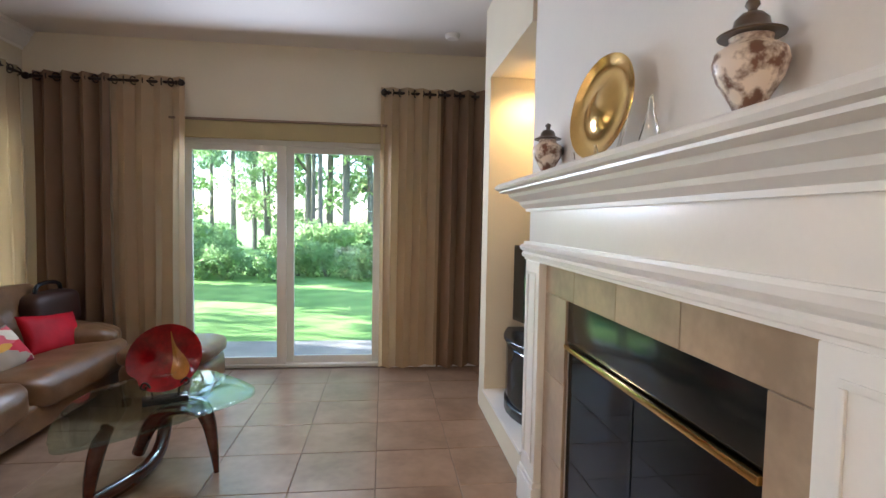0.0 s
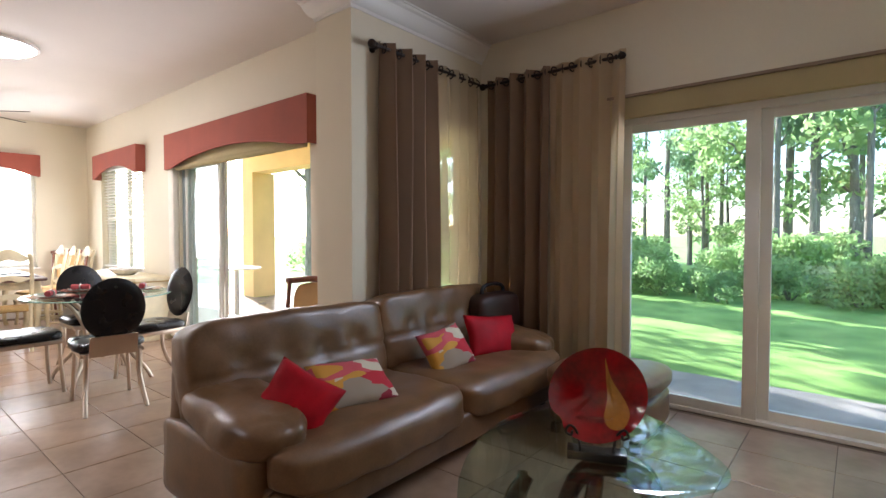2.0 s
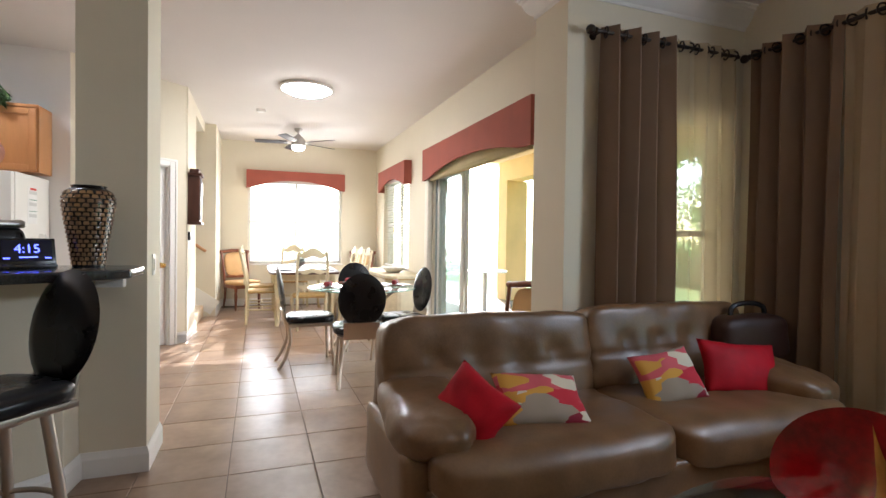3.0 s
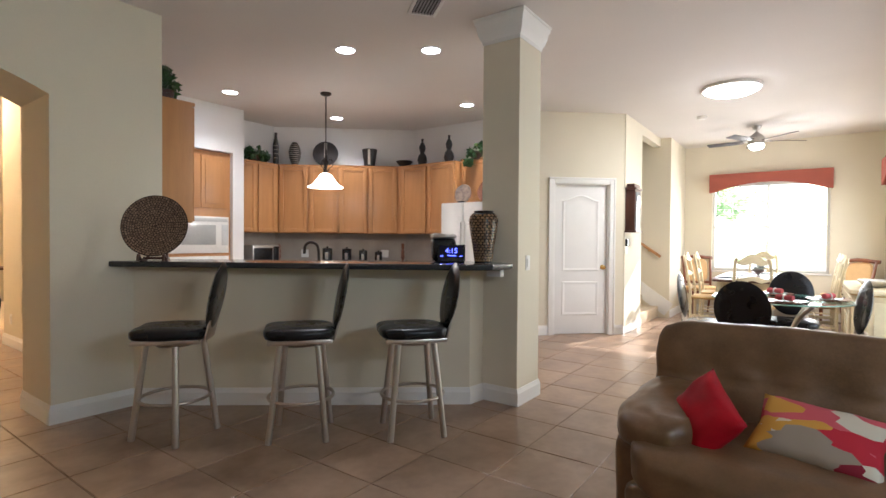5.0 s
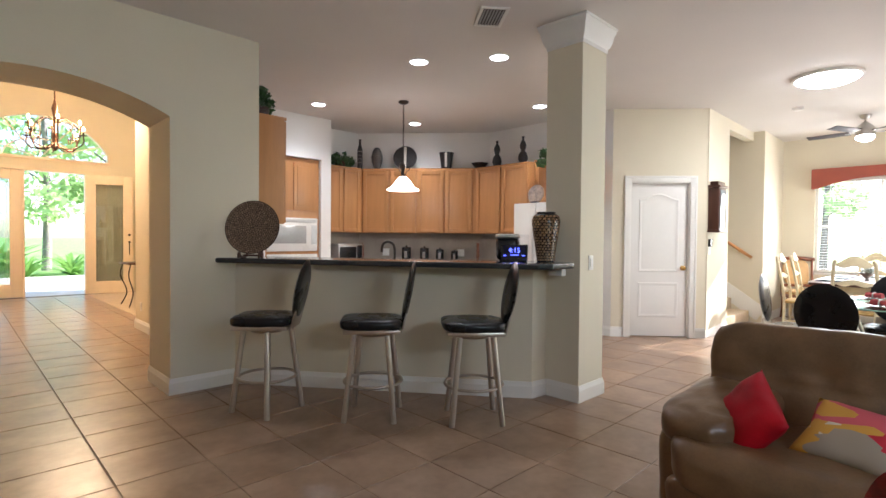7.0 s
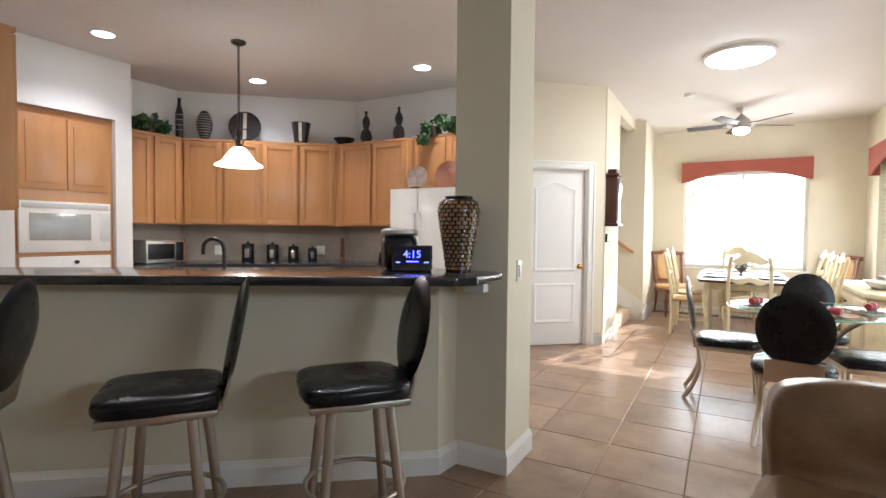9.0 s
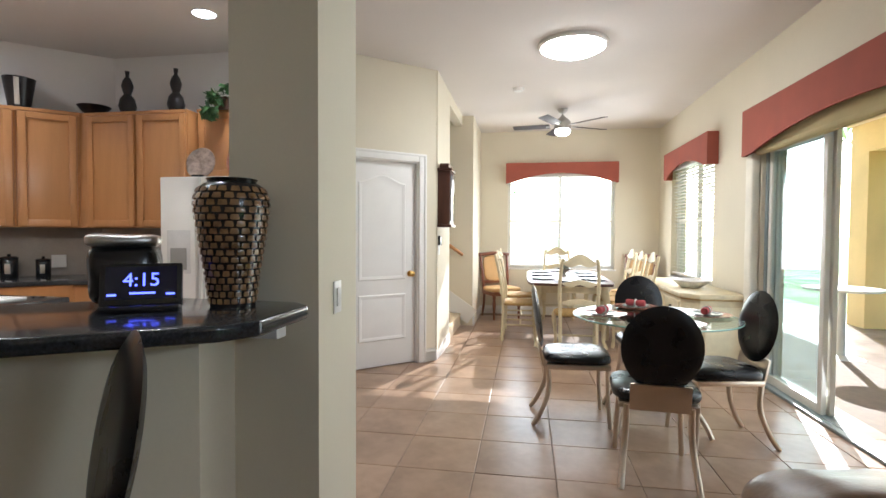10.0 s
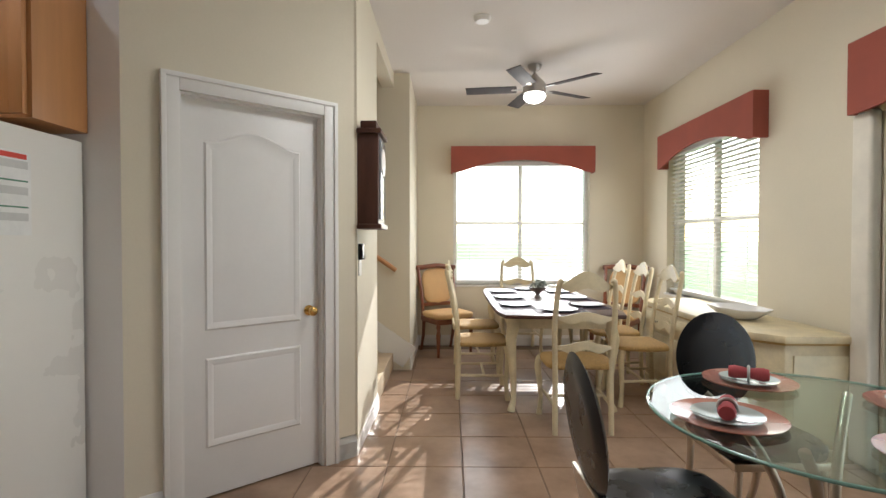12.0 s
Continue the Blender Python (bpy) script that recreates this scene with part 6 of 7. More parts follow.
side_chair(pose(-10.78, -1.80, 0, 0, 0, -62), "cherry wood side chair with tan upholstery by the window")
side_chair(pose(-10.72, 0.16, 0, 0, 0, -128), "cherry wood side chair with tan upholstery in the corner")
side_chair(pose(-4.75, 0.25, 0, 0, 0, 205) @ Matrix.Scale(0.90, 4), "carved wooden chair with tan back behind the sofa")

# ---- breakfast bar ----
BAR = [(-2.50, YA - 0.002), (-3.93, -2.16), (-4.02, -2.095), (-4.31, -2.095), (-4.37, -2.16), (-4.392, -2.34), (-4.392, -2.66), (-2.93, -4.60), (-2.89, YA - 0.002)]
single("breakfast_counter", prism(BAR, 1.052, 1.095, 0.012, 3), COUNTER, "dark polished breakfast bar top on the half wall", "counter", smooth=40)
structure("bar_bracket", boxes((-4.33, -4.27, -2.30, -2.18, 0.99, 1.05), bevel=0.004), TRIM, "small white bracket under the bar end", "bracket")
SATIN = mat("satin_nickel_tube", (0.56, 0.50, 0.44), 0.33, 1.0, vary=0.08, bump=0.03, fine=150)


def bar_stool(m, turned):
    """Faces local +y; swivel seat over four splayed legs set on the diagonal."""
    s = thing("bar_stool", "black leather swivel bar stool on four nickel legs", "stool", m, "stools at the breakfast bar")
    part("seat", moved(cushion(0.42, 0.42, 0.075, 0.05, seed=81), pose(0, 0.01, 0.635)), BLACKL, s, smooth=180)
    part("seat_pan", boxes((-0.19, 0.19, -0.19, 0.20, 0.612, 0.64), bevel=0.008), SATIN, s)
    part("swivel", lathe([(0.0, 0.58), (0.11, 0.58), (0.12, 0.595), (0.10, 0.612), (0, 0.612)], 24), SATIN, s)
    part("backrest", moved(oval_pad(0.40, 0.46, 0.045), pose(0, -0.25, 0.885, 11)), BLACKL, s, smooth=60)
    part("back_bracket", moved(boxes((-0.13, 0.13, -0.006, 0.006, 0, 0.14), bevel=0.004), pose(0, -0.20, 0.612, 14)), SATIN, s)
    for k in range(4):
        a = radians(turned + 90 * k)
        c, t = math.cos(a), math.sin(a)
        part("leg", tube([(c * 0.165, t * 0.165, 0.595), (c * 0.245, t * 0.245, 0.0)], 0.020, 10), SATIN, s, smooth=60)
    part("foot_ring", moved(ring(0.205, 0.011, 40, 8), pose(0, 0, 0.25)), SATIN, s, smooth=180)
    return s


bar_stool(pose(-2.575, -3.60, 0, 0, 0, 228), 16)
bar_stool(pose(-3.075, -2.975, 0, 0, 0, 231), 38)
bar_stool(pose(-3.555, -2.435, 0, 0, 0, 229), 47)

# things on the bar
def scale_vase():
    v = thing("mosaic_vase", "tall brown vase covered in overlapping bark scales", "vase", pose(-4.265, -2.325, 1.095) @ Matrix.Diagonal((0.97, 0.97, 0.90, 1)))
    prof = [(0.0, 0.0), (0.068, 0.0), (0.070, 0.02), (0.082, 0.12), (0.100, 0.24), (0.112, 0.33), (0.112, 0.37), (0.100, 0.405), (0.080, 0.42), (0.072, 0.425), (0.078, 0.435), (0.070, 0.437), (0.060, 0.425), (0.0, 0.42)]
    part("body", lathe(prof, 40), mat("black_vase_body", (0.018, 0.014, 0.012), 0.2, bump=0.05), v, smooth=60)

    def rad(z):
        for (r0, z0), (r1, z1) in zip(prof[1:8], prof[2:9]):
            if z0 <= z <= z1:
                return r0 + (r1 - r0) * (z - z0) / max(1e-6, z1 - z0)
        return 0.07
    bm = bmesh.new()
    rr = random.Random(6)
    for row in range(17):
        z = 0.012 + row * 0.0235
        n = 20
        for k in range(n):
            a0 = 2 * math.pi * (k + 0.5 * (row % 2)) / n + rr.uniform(-0.02, 0.02)
            w = 2 * math.pi / n * 0.40
            hh = 0.0185 * rr.uniform(0.85, 1.05)
            pts = []
            for u, f in ((-1, 0.1), (-0.8, 1.0), (0.8, 1.0), (1, 0.1), (0.6, 0.0), (-0.6, 0.0)):
                r = rad(z + f * hh) + (0.0045 if f < 0.5 else 0.002)
                pts.append(bm.verts.new((r * math.cos(a0 + u * w), r * math.sin(a0 + u * w), z + f * hh)))
            c = bm.verts.new(((rad(z + hh / 2) + 0.0055) * math.cos(a0), (rad(z + hh / 2) + 0.0055) * math.sin(a0), z + hh / 2))
            for i in range(6):
                bm.faces.new((pts[i], pts[(i + 1) % 6], c))
    m = mat("bark_scale", (0.30, 0.17, 0.065), 0.28, vary=0.5, scale=22, bump=0.2, colour2=(0.11, 0.055, 0.022), coat=0.3)
    sc = part("scale_cover", bm, m, v, "brown and tan bark scales")
    sc["kind"] = "stuff"


scale_vase()
cl = thing("alarm_clock", "black tablet clock with blue digits on the bar", "clock", pose(-4.11, -2.515, 1.095, 0, 0, 122))
part("body", moved(boxes((-0.105, 0.105, -0.012, 0.012, 0.0, 0.125), bevel=0.006), pose(0, 0, 0.012, -14)), BLACKP, cl)
part("foot", boxes((-0.10, 0.10, -0.05, 0.06, 0.0, 0.02), bevel=0.006), BLACKP, cl)
part("screen", moved(boxes((-0.09, 0.09, -0.0145, -0.0125, 0.02, 0.115)), pose(0, 0, 0.012, -14)), mat("dark_screen", (0.01, 0.01, 0.03), 0.1, bump=0), cl)
GLOWB = glow("blue_digit_glow", (0.10, 0.12, 1.0), 1.4)


def lettering(text, size, extrude=0.0006):
    cu = bpy.data.curves.new("txt", "FONT")
    cu.body, cu.size, cu.align_x, cu.align_y, cu.extrude = text, size, "CENTER", "CENTER", extrude
    ob = bpy.data.objects.new("txt", cu)
    me = ob.to_mesh()
    bm = bmesh.new()
    bm.from_mesh(me)
    ob.to_mesh_clear()
    bpy.data.objects.remove(ob)
    bpy.data.curves.remove(cu)
    return bm


_tilt = pose(0, 0, 0.012, -14)
part("digits", moved(lettering("4:15", 0.055), _tilt @ Matrix.Translation((0, -0.0155, 0.074)) @ Matrix.Rotation(radians(90), 4, "X")), GLOWB, cl, "glowing blue time digits", smooth=None)
for _x0, _x1, _z in ((-0.03, 0.035, 0.034), (-0.085, -0.062, 0.030), (0.062, 0.085, 0.030)):
    part("status_bar", moved(boxes((_x0, _x1, -0.016, -0.0146, _z, _z + 0.0055)), _tilt), GLOWB, cl, smooth=None)
bb = thing("coffee_maker", "black rounded coffee maker with a silver lid", "coffee maker", pose(-4.25, -2.69, 1.095, 0, 0, 128))
part("body", moved(cushion(0.20, 0.20, 0.19, 0.04, seed=91), pose(0, 0, 0)), BLACKP, bb, smooth=180)
part("lid", moved(cushion(0.19, 0.19, 0.04, 0.10, seed=92), pose(0, 0, 0.18)), NICKEL, bb, smooth=180)


def mosaic_plate():
    p = thing("mosaic_plate", "round brown mosaic plate on a dark wooden stand", "plate", Matrix.Translation((-2.745, -4.24, 1.352)) @ Matrix.Rotation(radians(136), 4, "Z") @ Matrix.Rotation(radians(80), 4, "X"))
    part("dish", lathe([(0, -0.012), (0.10, -0.010), (0.19, 0.004), (0.226, 0.016), (0.23, 0.022), (0.22, 0.022), (0.18, 0.010), (0.10, -0.003), (0, -0.004)], 56), mat("dark_plate_ground", (0.05, 0.03, 0.022), 0.4), p, smooth=60)
    bm = bmesh.new()
    rr = random.Random(9)

    def zz(r):
        return -0.004 + 0.001 * (r / 0.1) if r < 0.10 else (-0.003 + 0.013 * (r - 0.10) / 0.08 if r < 0.18 else 0.010 + 0.012 * (r - 0.18) / 0.04)
    r = 0.012
    while r < 0.215:
        n = max(5, int(2 * math.pi * r / 0.0185))
        for k in range(n):
            a, w = 2 * math.pi * (k + rr.uniform(-0.1, 0.1)) / n, math.pi / n * 0.74
            q = [bm.verts.new((ra * math.cos(b), ra * math.sin(b), zz(ra) + 0.0045)) for ra, b in ((r, a - w), (r + 0.012, a - w), (r + 0.012, a + w), (r, a + w))]
            bm.faces.new(q)
        r += 0.0165
    m = mat("mosaic_chip", (0.36, 0.25, 0.17), 0.35, vary=0.5, scale=60, bump=0.1, colour2=(0.13, 0.075, 0.05))
    part("mosaic_cover", bm, m, p, "brown shell mosaic", smooth=None)["kind"] = "stuff"
    st_ = thing("plate_stand", "dark carved wooden plate stand on the bar", "stand", pose(-2.745, -4.24, 1.095, 0, 0, 136))
    for sx in (-0.085, 0.085):
        part("foot", tube(curve_pts([(sx, -0.10, 0.0), (sx, -0.085, 0.045), (sx, -0.045, 0.012), (sx * 0.8, 0.03, 0.02), (sx * 0.5, 0.06, 0.16)], 5), 0.011, 8), WALNUT, st_, smooth=60)
    part("crossbar", tube([(-0.085, 0.0, 0.02), (0.085, 0.0, 0.02)], 0.009, 8), WALNUT, st_)


mosaic_plate()

# ---- kitchen ----
CT = 0.92


def cab_run(name, label, m, widths, z0, z1, depth, knob=False):
    """Wall cabinets along local x from 0, fronts at y = 0 facing -y, each unit a thing."""
    x = 0.0
    for w in widths:
        c = thing(name, label, "cabinet", m @ Matrix.Translation((x, 0, 0)), name + " row")
        part("body", boxes((0.001, w - 0.001, 0.0, depth, z0, z1), bevel=0.002), OAK, c)
        n = 2 if w > 0.55 else 1
        for k in range(n):
            a, b = w * k / n + 0.018, w * (k + 1) / n - 0.018
            d = part("door", boxes((a, b, -0.012, -0.001, z0 + 0.012, z1 - 0.035), bevel=0.003), OAK, c)
            f = 0.055
            fr = boxes((a, a + f, -0.026, -0.011, z0 + 0.012, z1 - 0.035), (b - f, b, -0.026, -0.011, z0 + 0.012, z1 - 0.035), (a + f, b - f, -0.026, -0.011, z0 + 0.012, z0 + 0.012 + f), (a + f, b - f, -0.026, -0.011, z1 - 0.035 - f, z1 - 0.035), bevel=0.003)
            part("door_frame", fr, OAK, d)
        part("cornice", boxes((0, w, -0.022, depth, z1 - 0.03, z1), bevel=0.006), OAK, c)
        x += w


_ang = math.degrees(math.atan2(-6.70 + 5.36, -5.62 + 6.75))
# angled run: from the right-hand end (near the fridge run) to the left
cab_run("wall_cabinet", "maple wall cabinet with framed doors on the angled wall", Matrix.Translation((-5.60, -6.70, 0)) @ Matrix.Rotation(radians(_ang + 180), 4, "Z"), [0.44, 0.44, 0.44, 0.44], 1.36, 2.38, 0.30)
cab_run("wall_cabinet", "maple wall cabinet with framed doors beside the fridge", Matrix.Translation((-6.76, -5.30, 0)) @ Matrix.Rotation(radians(90), 4, "Z"), [0.50, 0.50], 1.36, 2.38, 0.39)
cab_run("wall_cabinet", "maple wall cabinet above the fridge", Matrix.Translation((-6.85, -4.27, 0)) @ Matrix.Rotation(radians(90), 4, "Z"), [0.88], 1.80, 2.40, 0.30)
cab_run("wall_cabinet", "maple wall cabinet in the kitchen corner", Matrix.Translation((-4.90, -6.70, 0)) @ Matrix.Rotation(radians(180), 4, "Z"), [0.66], 1.36, 2.38, 0.29)
cab_run("wall_cabinet", "maple wall cabinet on the hall side wall", Matrix.Translation((-3.20, -4.58, 0)) @ Matrix.Rotation(radians(-90), 4, "Z"), [0.60, 0.55], 1.40, 2.42, 0.31)
structure("cabinet_filler", prism([(-6.755, -5.30), (-6.735, -5.375), (-6.95, -5.57), (-7.06, -5.45), (-7.06, -5.30)], 1.36, 2.38), OAK, "maple filler between the wall cabinets", "cabinet")
structure("cabinet_filler", prism([(-5.56, -6.70), (-5.60, -6.705), (-5.80, -6.90), (-5.72, -6.98), (-5.56, -6.98)], 1.36, 2.38), OAK, "maple filler between the wall cabinets", "cabinet")
# base units and worktops
single("base_cabinet", prism([(-6.45, -4.36), (-6.45, -5.15), (-5.30, -6.40), (-4.92, -6.40), (-4.92, -6.98), (-5.74, -6.98), (-7.06, -5.46), (-7.06, -4.36)], 0.0, CT - 0.04), OAK, "maple base cabinets along the angled kitchen wall", "cabinet")
single("worktop", prism([(-6.42, -4.36), (-6.42, -5.17), (-5.28, -6.37), (-4.92, -6.37), (-4.92, -6.985), (-5.74, -6.985), (-7.065, -5.46), (-7.065, -4.36)], CT - 0.04, CT, 0.006), COUNTER, "dark polished worktop along the angled wall", "worktop")
single("backsplash", prism([(-7.06, -4.36), (-7.06, -5.45), (-5.73, -6.97), (-4.92, -6.97), (-4.92, -6.985), (-5.735, -6.985), (-7.075, -5.46), (-7.075, -4.36)], CT, 1.36), mat("taupe_backsplash", (0.36, 0.31, 0.26), 0.5, vary=0.15, scale=5, bump=0.05), "taupe backsplash under the wall cabinets", "backsplash")
# sink side along the bar
single("sink_cabinet", prism([(-2.96, -4.64), (-4.42, -2.70), (-4.90, -3.06), (-3.44, -5.00)], 0.0, 0.86), OAK, "maple sink cabinet behind the bar", "cabinet")
single("sink_worktop", prism([(-2.94, -4.64), (-4.42, -2.68), (-4.93, -3.06), (-3.45, -5.03)], 0.86, 0.90, 0.004), COUNTER, "dark worktop on the sink side", "worktop")
isl = single("kitchen_island", boxes((-5.45, -4.55, -5.0, -4.25, 0, 0.88), bevel=0.004), OAK, "maple kitchen island with a dark top", "island")
single("island_top", boxes((-5.50, -4.50, -5.05, -4.20, 0.88, 0.92), bevel=0.006), COUNTER, "dark polished island worktop", "worktop")
snk = thing("sink", "white double sink set in the island", "sink", pose(-4.97, -4.62, 0.92, 0, 0, 0))
part("rim", boxes((-0.40, 0.40, -0.26, -0.22, 0, 0.012), (-0.40, 0.40, 0.22, 0.26, 0, 0.012), (-0.40, -0.36, -0.22, 0.22, 0, 0.012), (0.36, 0.40, -0.22, 0.22, 0, 0.012), bevel=0.004), TRIM, snk)
part("basin", boxes((-0.36, 0.36, -0.22, 0.22, 0.001, 0.003)), TRIM, snk)
fc = thing("faucet", "dark bronze gooseneck kitchen faucet", "faucet", pose(-4.35, -4.32, 0.90, 0, 0, -40))
part("base", lathe([(0, 0), (0.03, 0), (0.032, 0.01), (0.02, 0.03), (0.017, 0.10), (0, 0.10)], 18), IRON, fc)
part("neck", tube(curve_pts([(0, 0, 0.08), (0, 0, 0.24), (0.02, 0, 0.31), (0.08, 0, 0.335), (0.13, 0, 0.30), (0.14, 0, 0.22)], 5), 0.014, 10), IRON, fc, smooth=60)
part("lever", tube([(0.0, 0.02, 0.09), (0.0, 0.08, 0.13)], 0.008, 8), IRON, fc)
# fridge
WAPP = mat("white_appliance", (0.78, 0.76, 0.71), 0.28, vary=0.03, scale=3, bump=0.08, fine=150)
fr = thing("refrigerator", "white side-by-side refrigerator with papers on its side", "refrigerator")
part("body", boxes((-7.14, -6.43, -4.26, -3.41, 0.02, 1.76), bevel=0.006), WAPP, fr)
for ya, yb in ((-4.26, -3.915), (-3.905, -3.41)):
    dd = part("door", boxes((-6.425, -6.36, ya + 0.002, yb - 0.002, 0.08, 1.755), bevel=0.010), WAPP, fr)
part("handle", boxes((-6.36, -6.32, -3.95, -3.93, 0.5, 1.5), bevel=0.006), WAPP, fr)
part("handle", boxes((-6.36, -6.32, -3.89, -3.87, 0.5, 1.5), bevel=0.006), WAPP, fr)
part("dispenser", boxes((-6.362, -6.356, -4.20, -4.00, 1.00, 1.34), bevel=0.003), mat("pale_dispenser", (0.66, 0.65, 0.62), 0.4), fr, "pale water dispenser panel")
part("dispenser_recess", boxes((-6.357, -6.352, -4.17, -4.03, 1.03, 1.20), bevel=0.003), mat("grey_recess", (0.30, 0.29, 0.27), 0.5), fr, "grey dispenser recess")
PX = -6.86
pp = thing("paper_notice", "printed paper calendar stuck on the fridge side", "paper")
part("sheet", boxes((PX, PX + 0.20, -3.4095, -3.4085, 1.34, 1.66)), mat("white_paper", (0.80, 0.80, 0.78), 0.9), pp)
for k in range(5):
    part("print_bar", boxes((PX + 0.015, PX + 0.17, -3.4084, -3.4078, 1.595 - k * 0.05, (1.601 if k % 2 else 1.625) - k * 0.05)), mat("print_green" if k % 2 else "print_grey", (0.10, 0.25, 0.16) if k % 2 else (0.60, 0.60, 0.58), 0.9), pp)
part("header", boxes((PX + 0.02, PX + 0.15, -3.4084, -3.4078, 1.632, 1.652)), mat("print_red", (0.6, 0.08, 0.06), 0.9), pp)
dk = thing("agate_disc", "round brown agate disc on a stand over the fridge", "ornament", Matrix.Translation((-6.58, -4.06, 1.890)) @ Matrix.Rotation(radians(80), 4, "Y"))
part("disc", lathe([(0, -0.006), (0.128, -0.006), (0.132, 0.0), (0.128, 0.006), (0, 0.006)], 36), mat("agate", (0.34, 0.25, 0.19), 0.2, vary=0.5, scale=14, bump=0.05), dk)
part("foot", boxes((0.105, 0.128, -0.05, 0.05, -0.03, 0.03), bevel=0.004), BLACKP, dk)
single("copper_plate", moved(lathe([(0, 0), (0.08, 0.002), (0.148, 0.022), (0.151, 0.026), (0.08, 0.008), (0, 0.006)], 36), Matrix.Identity(4)), mat("copper", (0.72, 0.38, 0.28), 0.25, 1.0), "round copper plate leaning over the fridge", "plate", Matrix.Translation((-6.64, -3.70, 1.910)) @ Matrix.Rotation(radians(78), 4, "Y"))
# oven cabinet
oc = thing("oven_cabinet", "tall maple cabinet with built-in white microwave and oven", "cabinet")
part("body", boxes((-4.735, -3.905, -7.1, -6.56, 0.0, 2.395)), OAK, oc)
for xa, xb in ((-4.69, -4.335), (-4.315, -3.95)):
    d = part("door", boxes((xa, xb, -6.56, -6.545, 1.66, 2.33), bevel=0.003), OAK, oc)
    part("panel", boxes((xa + 0.05, xb - 0.05, -6.546, -6.538, 1.72, 2.27), bevel=0.004), OAK, d)
mw = part("microwave", boxes((-4.70, -3.94, -6.56, -6.53, 1.08, 1.55), bevel=0.006), WAPP, oc, "built-in white microwave")
part("window", boxes((-4.52, -4.02, -6.531, -6.526, 1.19, 1.44), bevel=0.003), mat("grey_oven_glass", (0.42, 0.42, 0.40), 0.1), mw)
part("vent_grille", boxes((-4.68, -3.96, -6.531, -6.526, 1.485, 1.53), bevel=0.002), mat("pale_grille", (0.60, 0.59, 0.56), 0.4), mw)
part("keypad", boxes((-4.69, -4.60, -6.531, -6.527, 1.18, 1.45), bevel=0.002), mat("pale_keypad", (0.62, 0.62, 0.60), 0.5), mw)
ov = part("oven", boxes((-4.70, -3.94, -6.56, -6.53, 0.40, 1.04), bevel=0.006), WAPP, oc, "built-in white oven")
part("handle", tube([(-4.62, -6.49, 0.90), (-4.02, -6.49, 0.90)], 0.012, 8), WAPP, ov)
part("knob", moved(lathe([(0, 0), (0.02, 0), (0.018, 0.02), (0, 0.022)], 16), Matrix.Translation((-4.39, -6.53, 0.98)) @ Matrix.Rotation(radians(-90), 4, "X")), BLACKP, ov)
# worktop clutter
to = thing("toaster_oven", "silver countertop toaster oven", "toaster oven", pose(-5.28, -6.70, CT, 0, 0, 180))
part("body", boxes((-0.22, 0.22, -0.16, 0.14, 0.01, 0.26), bevel=0.010), NICKEL, to)
part("glass_door", boxes((-0.20, 0.10, -0.166, -0.158, 0.05, 0.22), bevel=0.003), BLACKP, to)
part("control_panel", boxes((0.115, 0.205, -0.166, -0.158, 0.03, 0.24), bevel=0.003), BLACKP, to)
for (x, y), s in zip(((-6.13, -6.23), (-6.32, -6.01), (-6.49, -5.83), (-6.64, -5.65)), (1.15, 1.1, 0.98, 0.86)):
    cn = thing("canister", "black lidded canister with a silver clasp", "canister", pose(x, y, CT, 0, 0, 40) @ Matrix.Scale(s, 4), "kitchen canisters")
    part("body", lathe([(0, 0), (0.062, 0), (0.064, 0.005), (0.064, 0.16), (0.06, 0.165), (0, 0.165)], 24), BLACKP, cn)
    part("lid", lathe([(0.066, 0.165), (0.067, 0.18), (0.05, 0.19), (0.012, 0.193), (0.015, 0.21), (0, 0.215)], 24), BLACKP, cn)
    part("clasp", boxes((0.060, 0.068, -0.02, 0.02, 0.04, 0.13), bevel=0.002), NICKEL, cn)
fg = single("carved_figure", lathe([(0, 0), (0.03, 0), (0.032, 0.03), (0.018, 0.05), (0.034, 0.09), (0.020, 0.13), (0.030, 0.17), (0.016, 0.20), (0.026, 0.24), (0.020, 0.27), (0.03, 0.29), (0.0, 0.30)], 18), CHERRY, "turned reddish wooden pepper mill on the worktop", "pepper mill", pose(-6.85, -5.34, CT))
single("carved_figure", lathe([(0, 0), (0.03, 0), (0.032, 0.03), (0.018, 0.05), (0.034, 0.09), (0.020, 0.13), (0.030, 0.17), (0.016, 0.20), (0.026, 0.24), (0.0, 0.28)], 18), CHERRY, "turned reddish wooden pepper mill by the toaster oven", "pepper mill", pose(-5.62, -6.72, CT))
kt = thing("kettle", "black kettle beside the fridge", "kettle", pose(-6.78, -4.62, CT))
part("body", lathe([(0, 0), (0.08, 0), (0.085, 0.02), (0.07, 0.13), (0.03, 0.16), (0, 0.165)], 24), BLACKP, kt)
part("handle", tube(curve_pts([(-0.06, 0, 0.13), (-0.05, 0, 0.20), (0.05, 0, 0.20), (0.06, 0, 0.13)], 5), 0.008, 8), BLACKP, kt)
for x, y in ((-6.02, -6.62), (-6.83, -5.69)):
    switch_plate("white power outlet on the taupe backsplash", Matrix.Translation((x, y, 1.05)) @ Matrix.Rotation(radians(-48.7 + 0), 4, "Z"), 0.11)
# ornaments over the cabinets
EBONY = mat("ebony_glaze", (0.022, 0.018, 0.017), 0.3, vary=0.4, scale=12, bump=0.1)
IVORY = mat("ivory_stripe", (0.55, 0.50, 0.42), 0.4)
TOPZ = 2.38


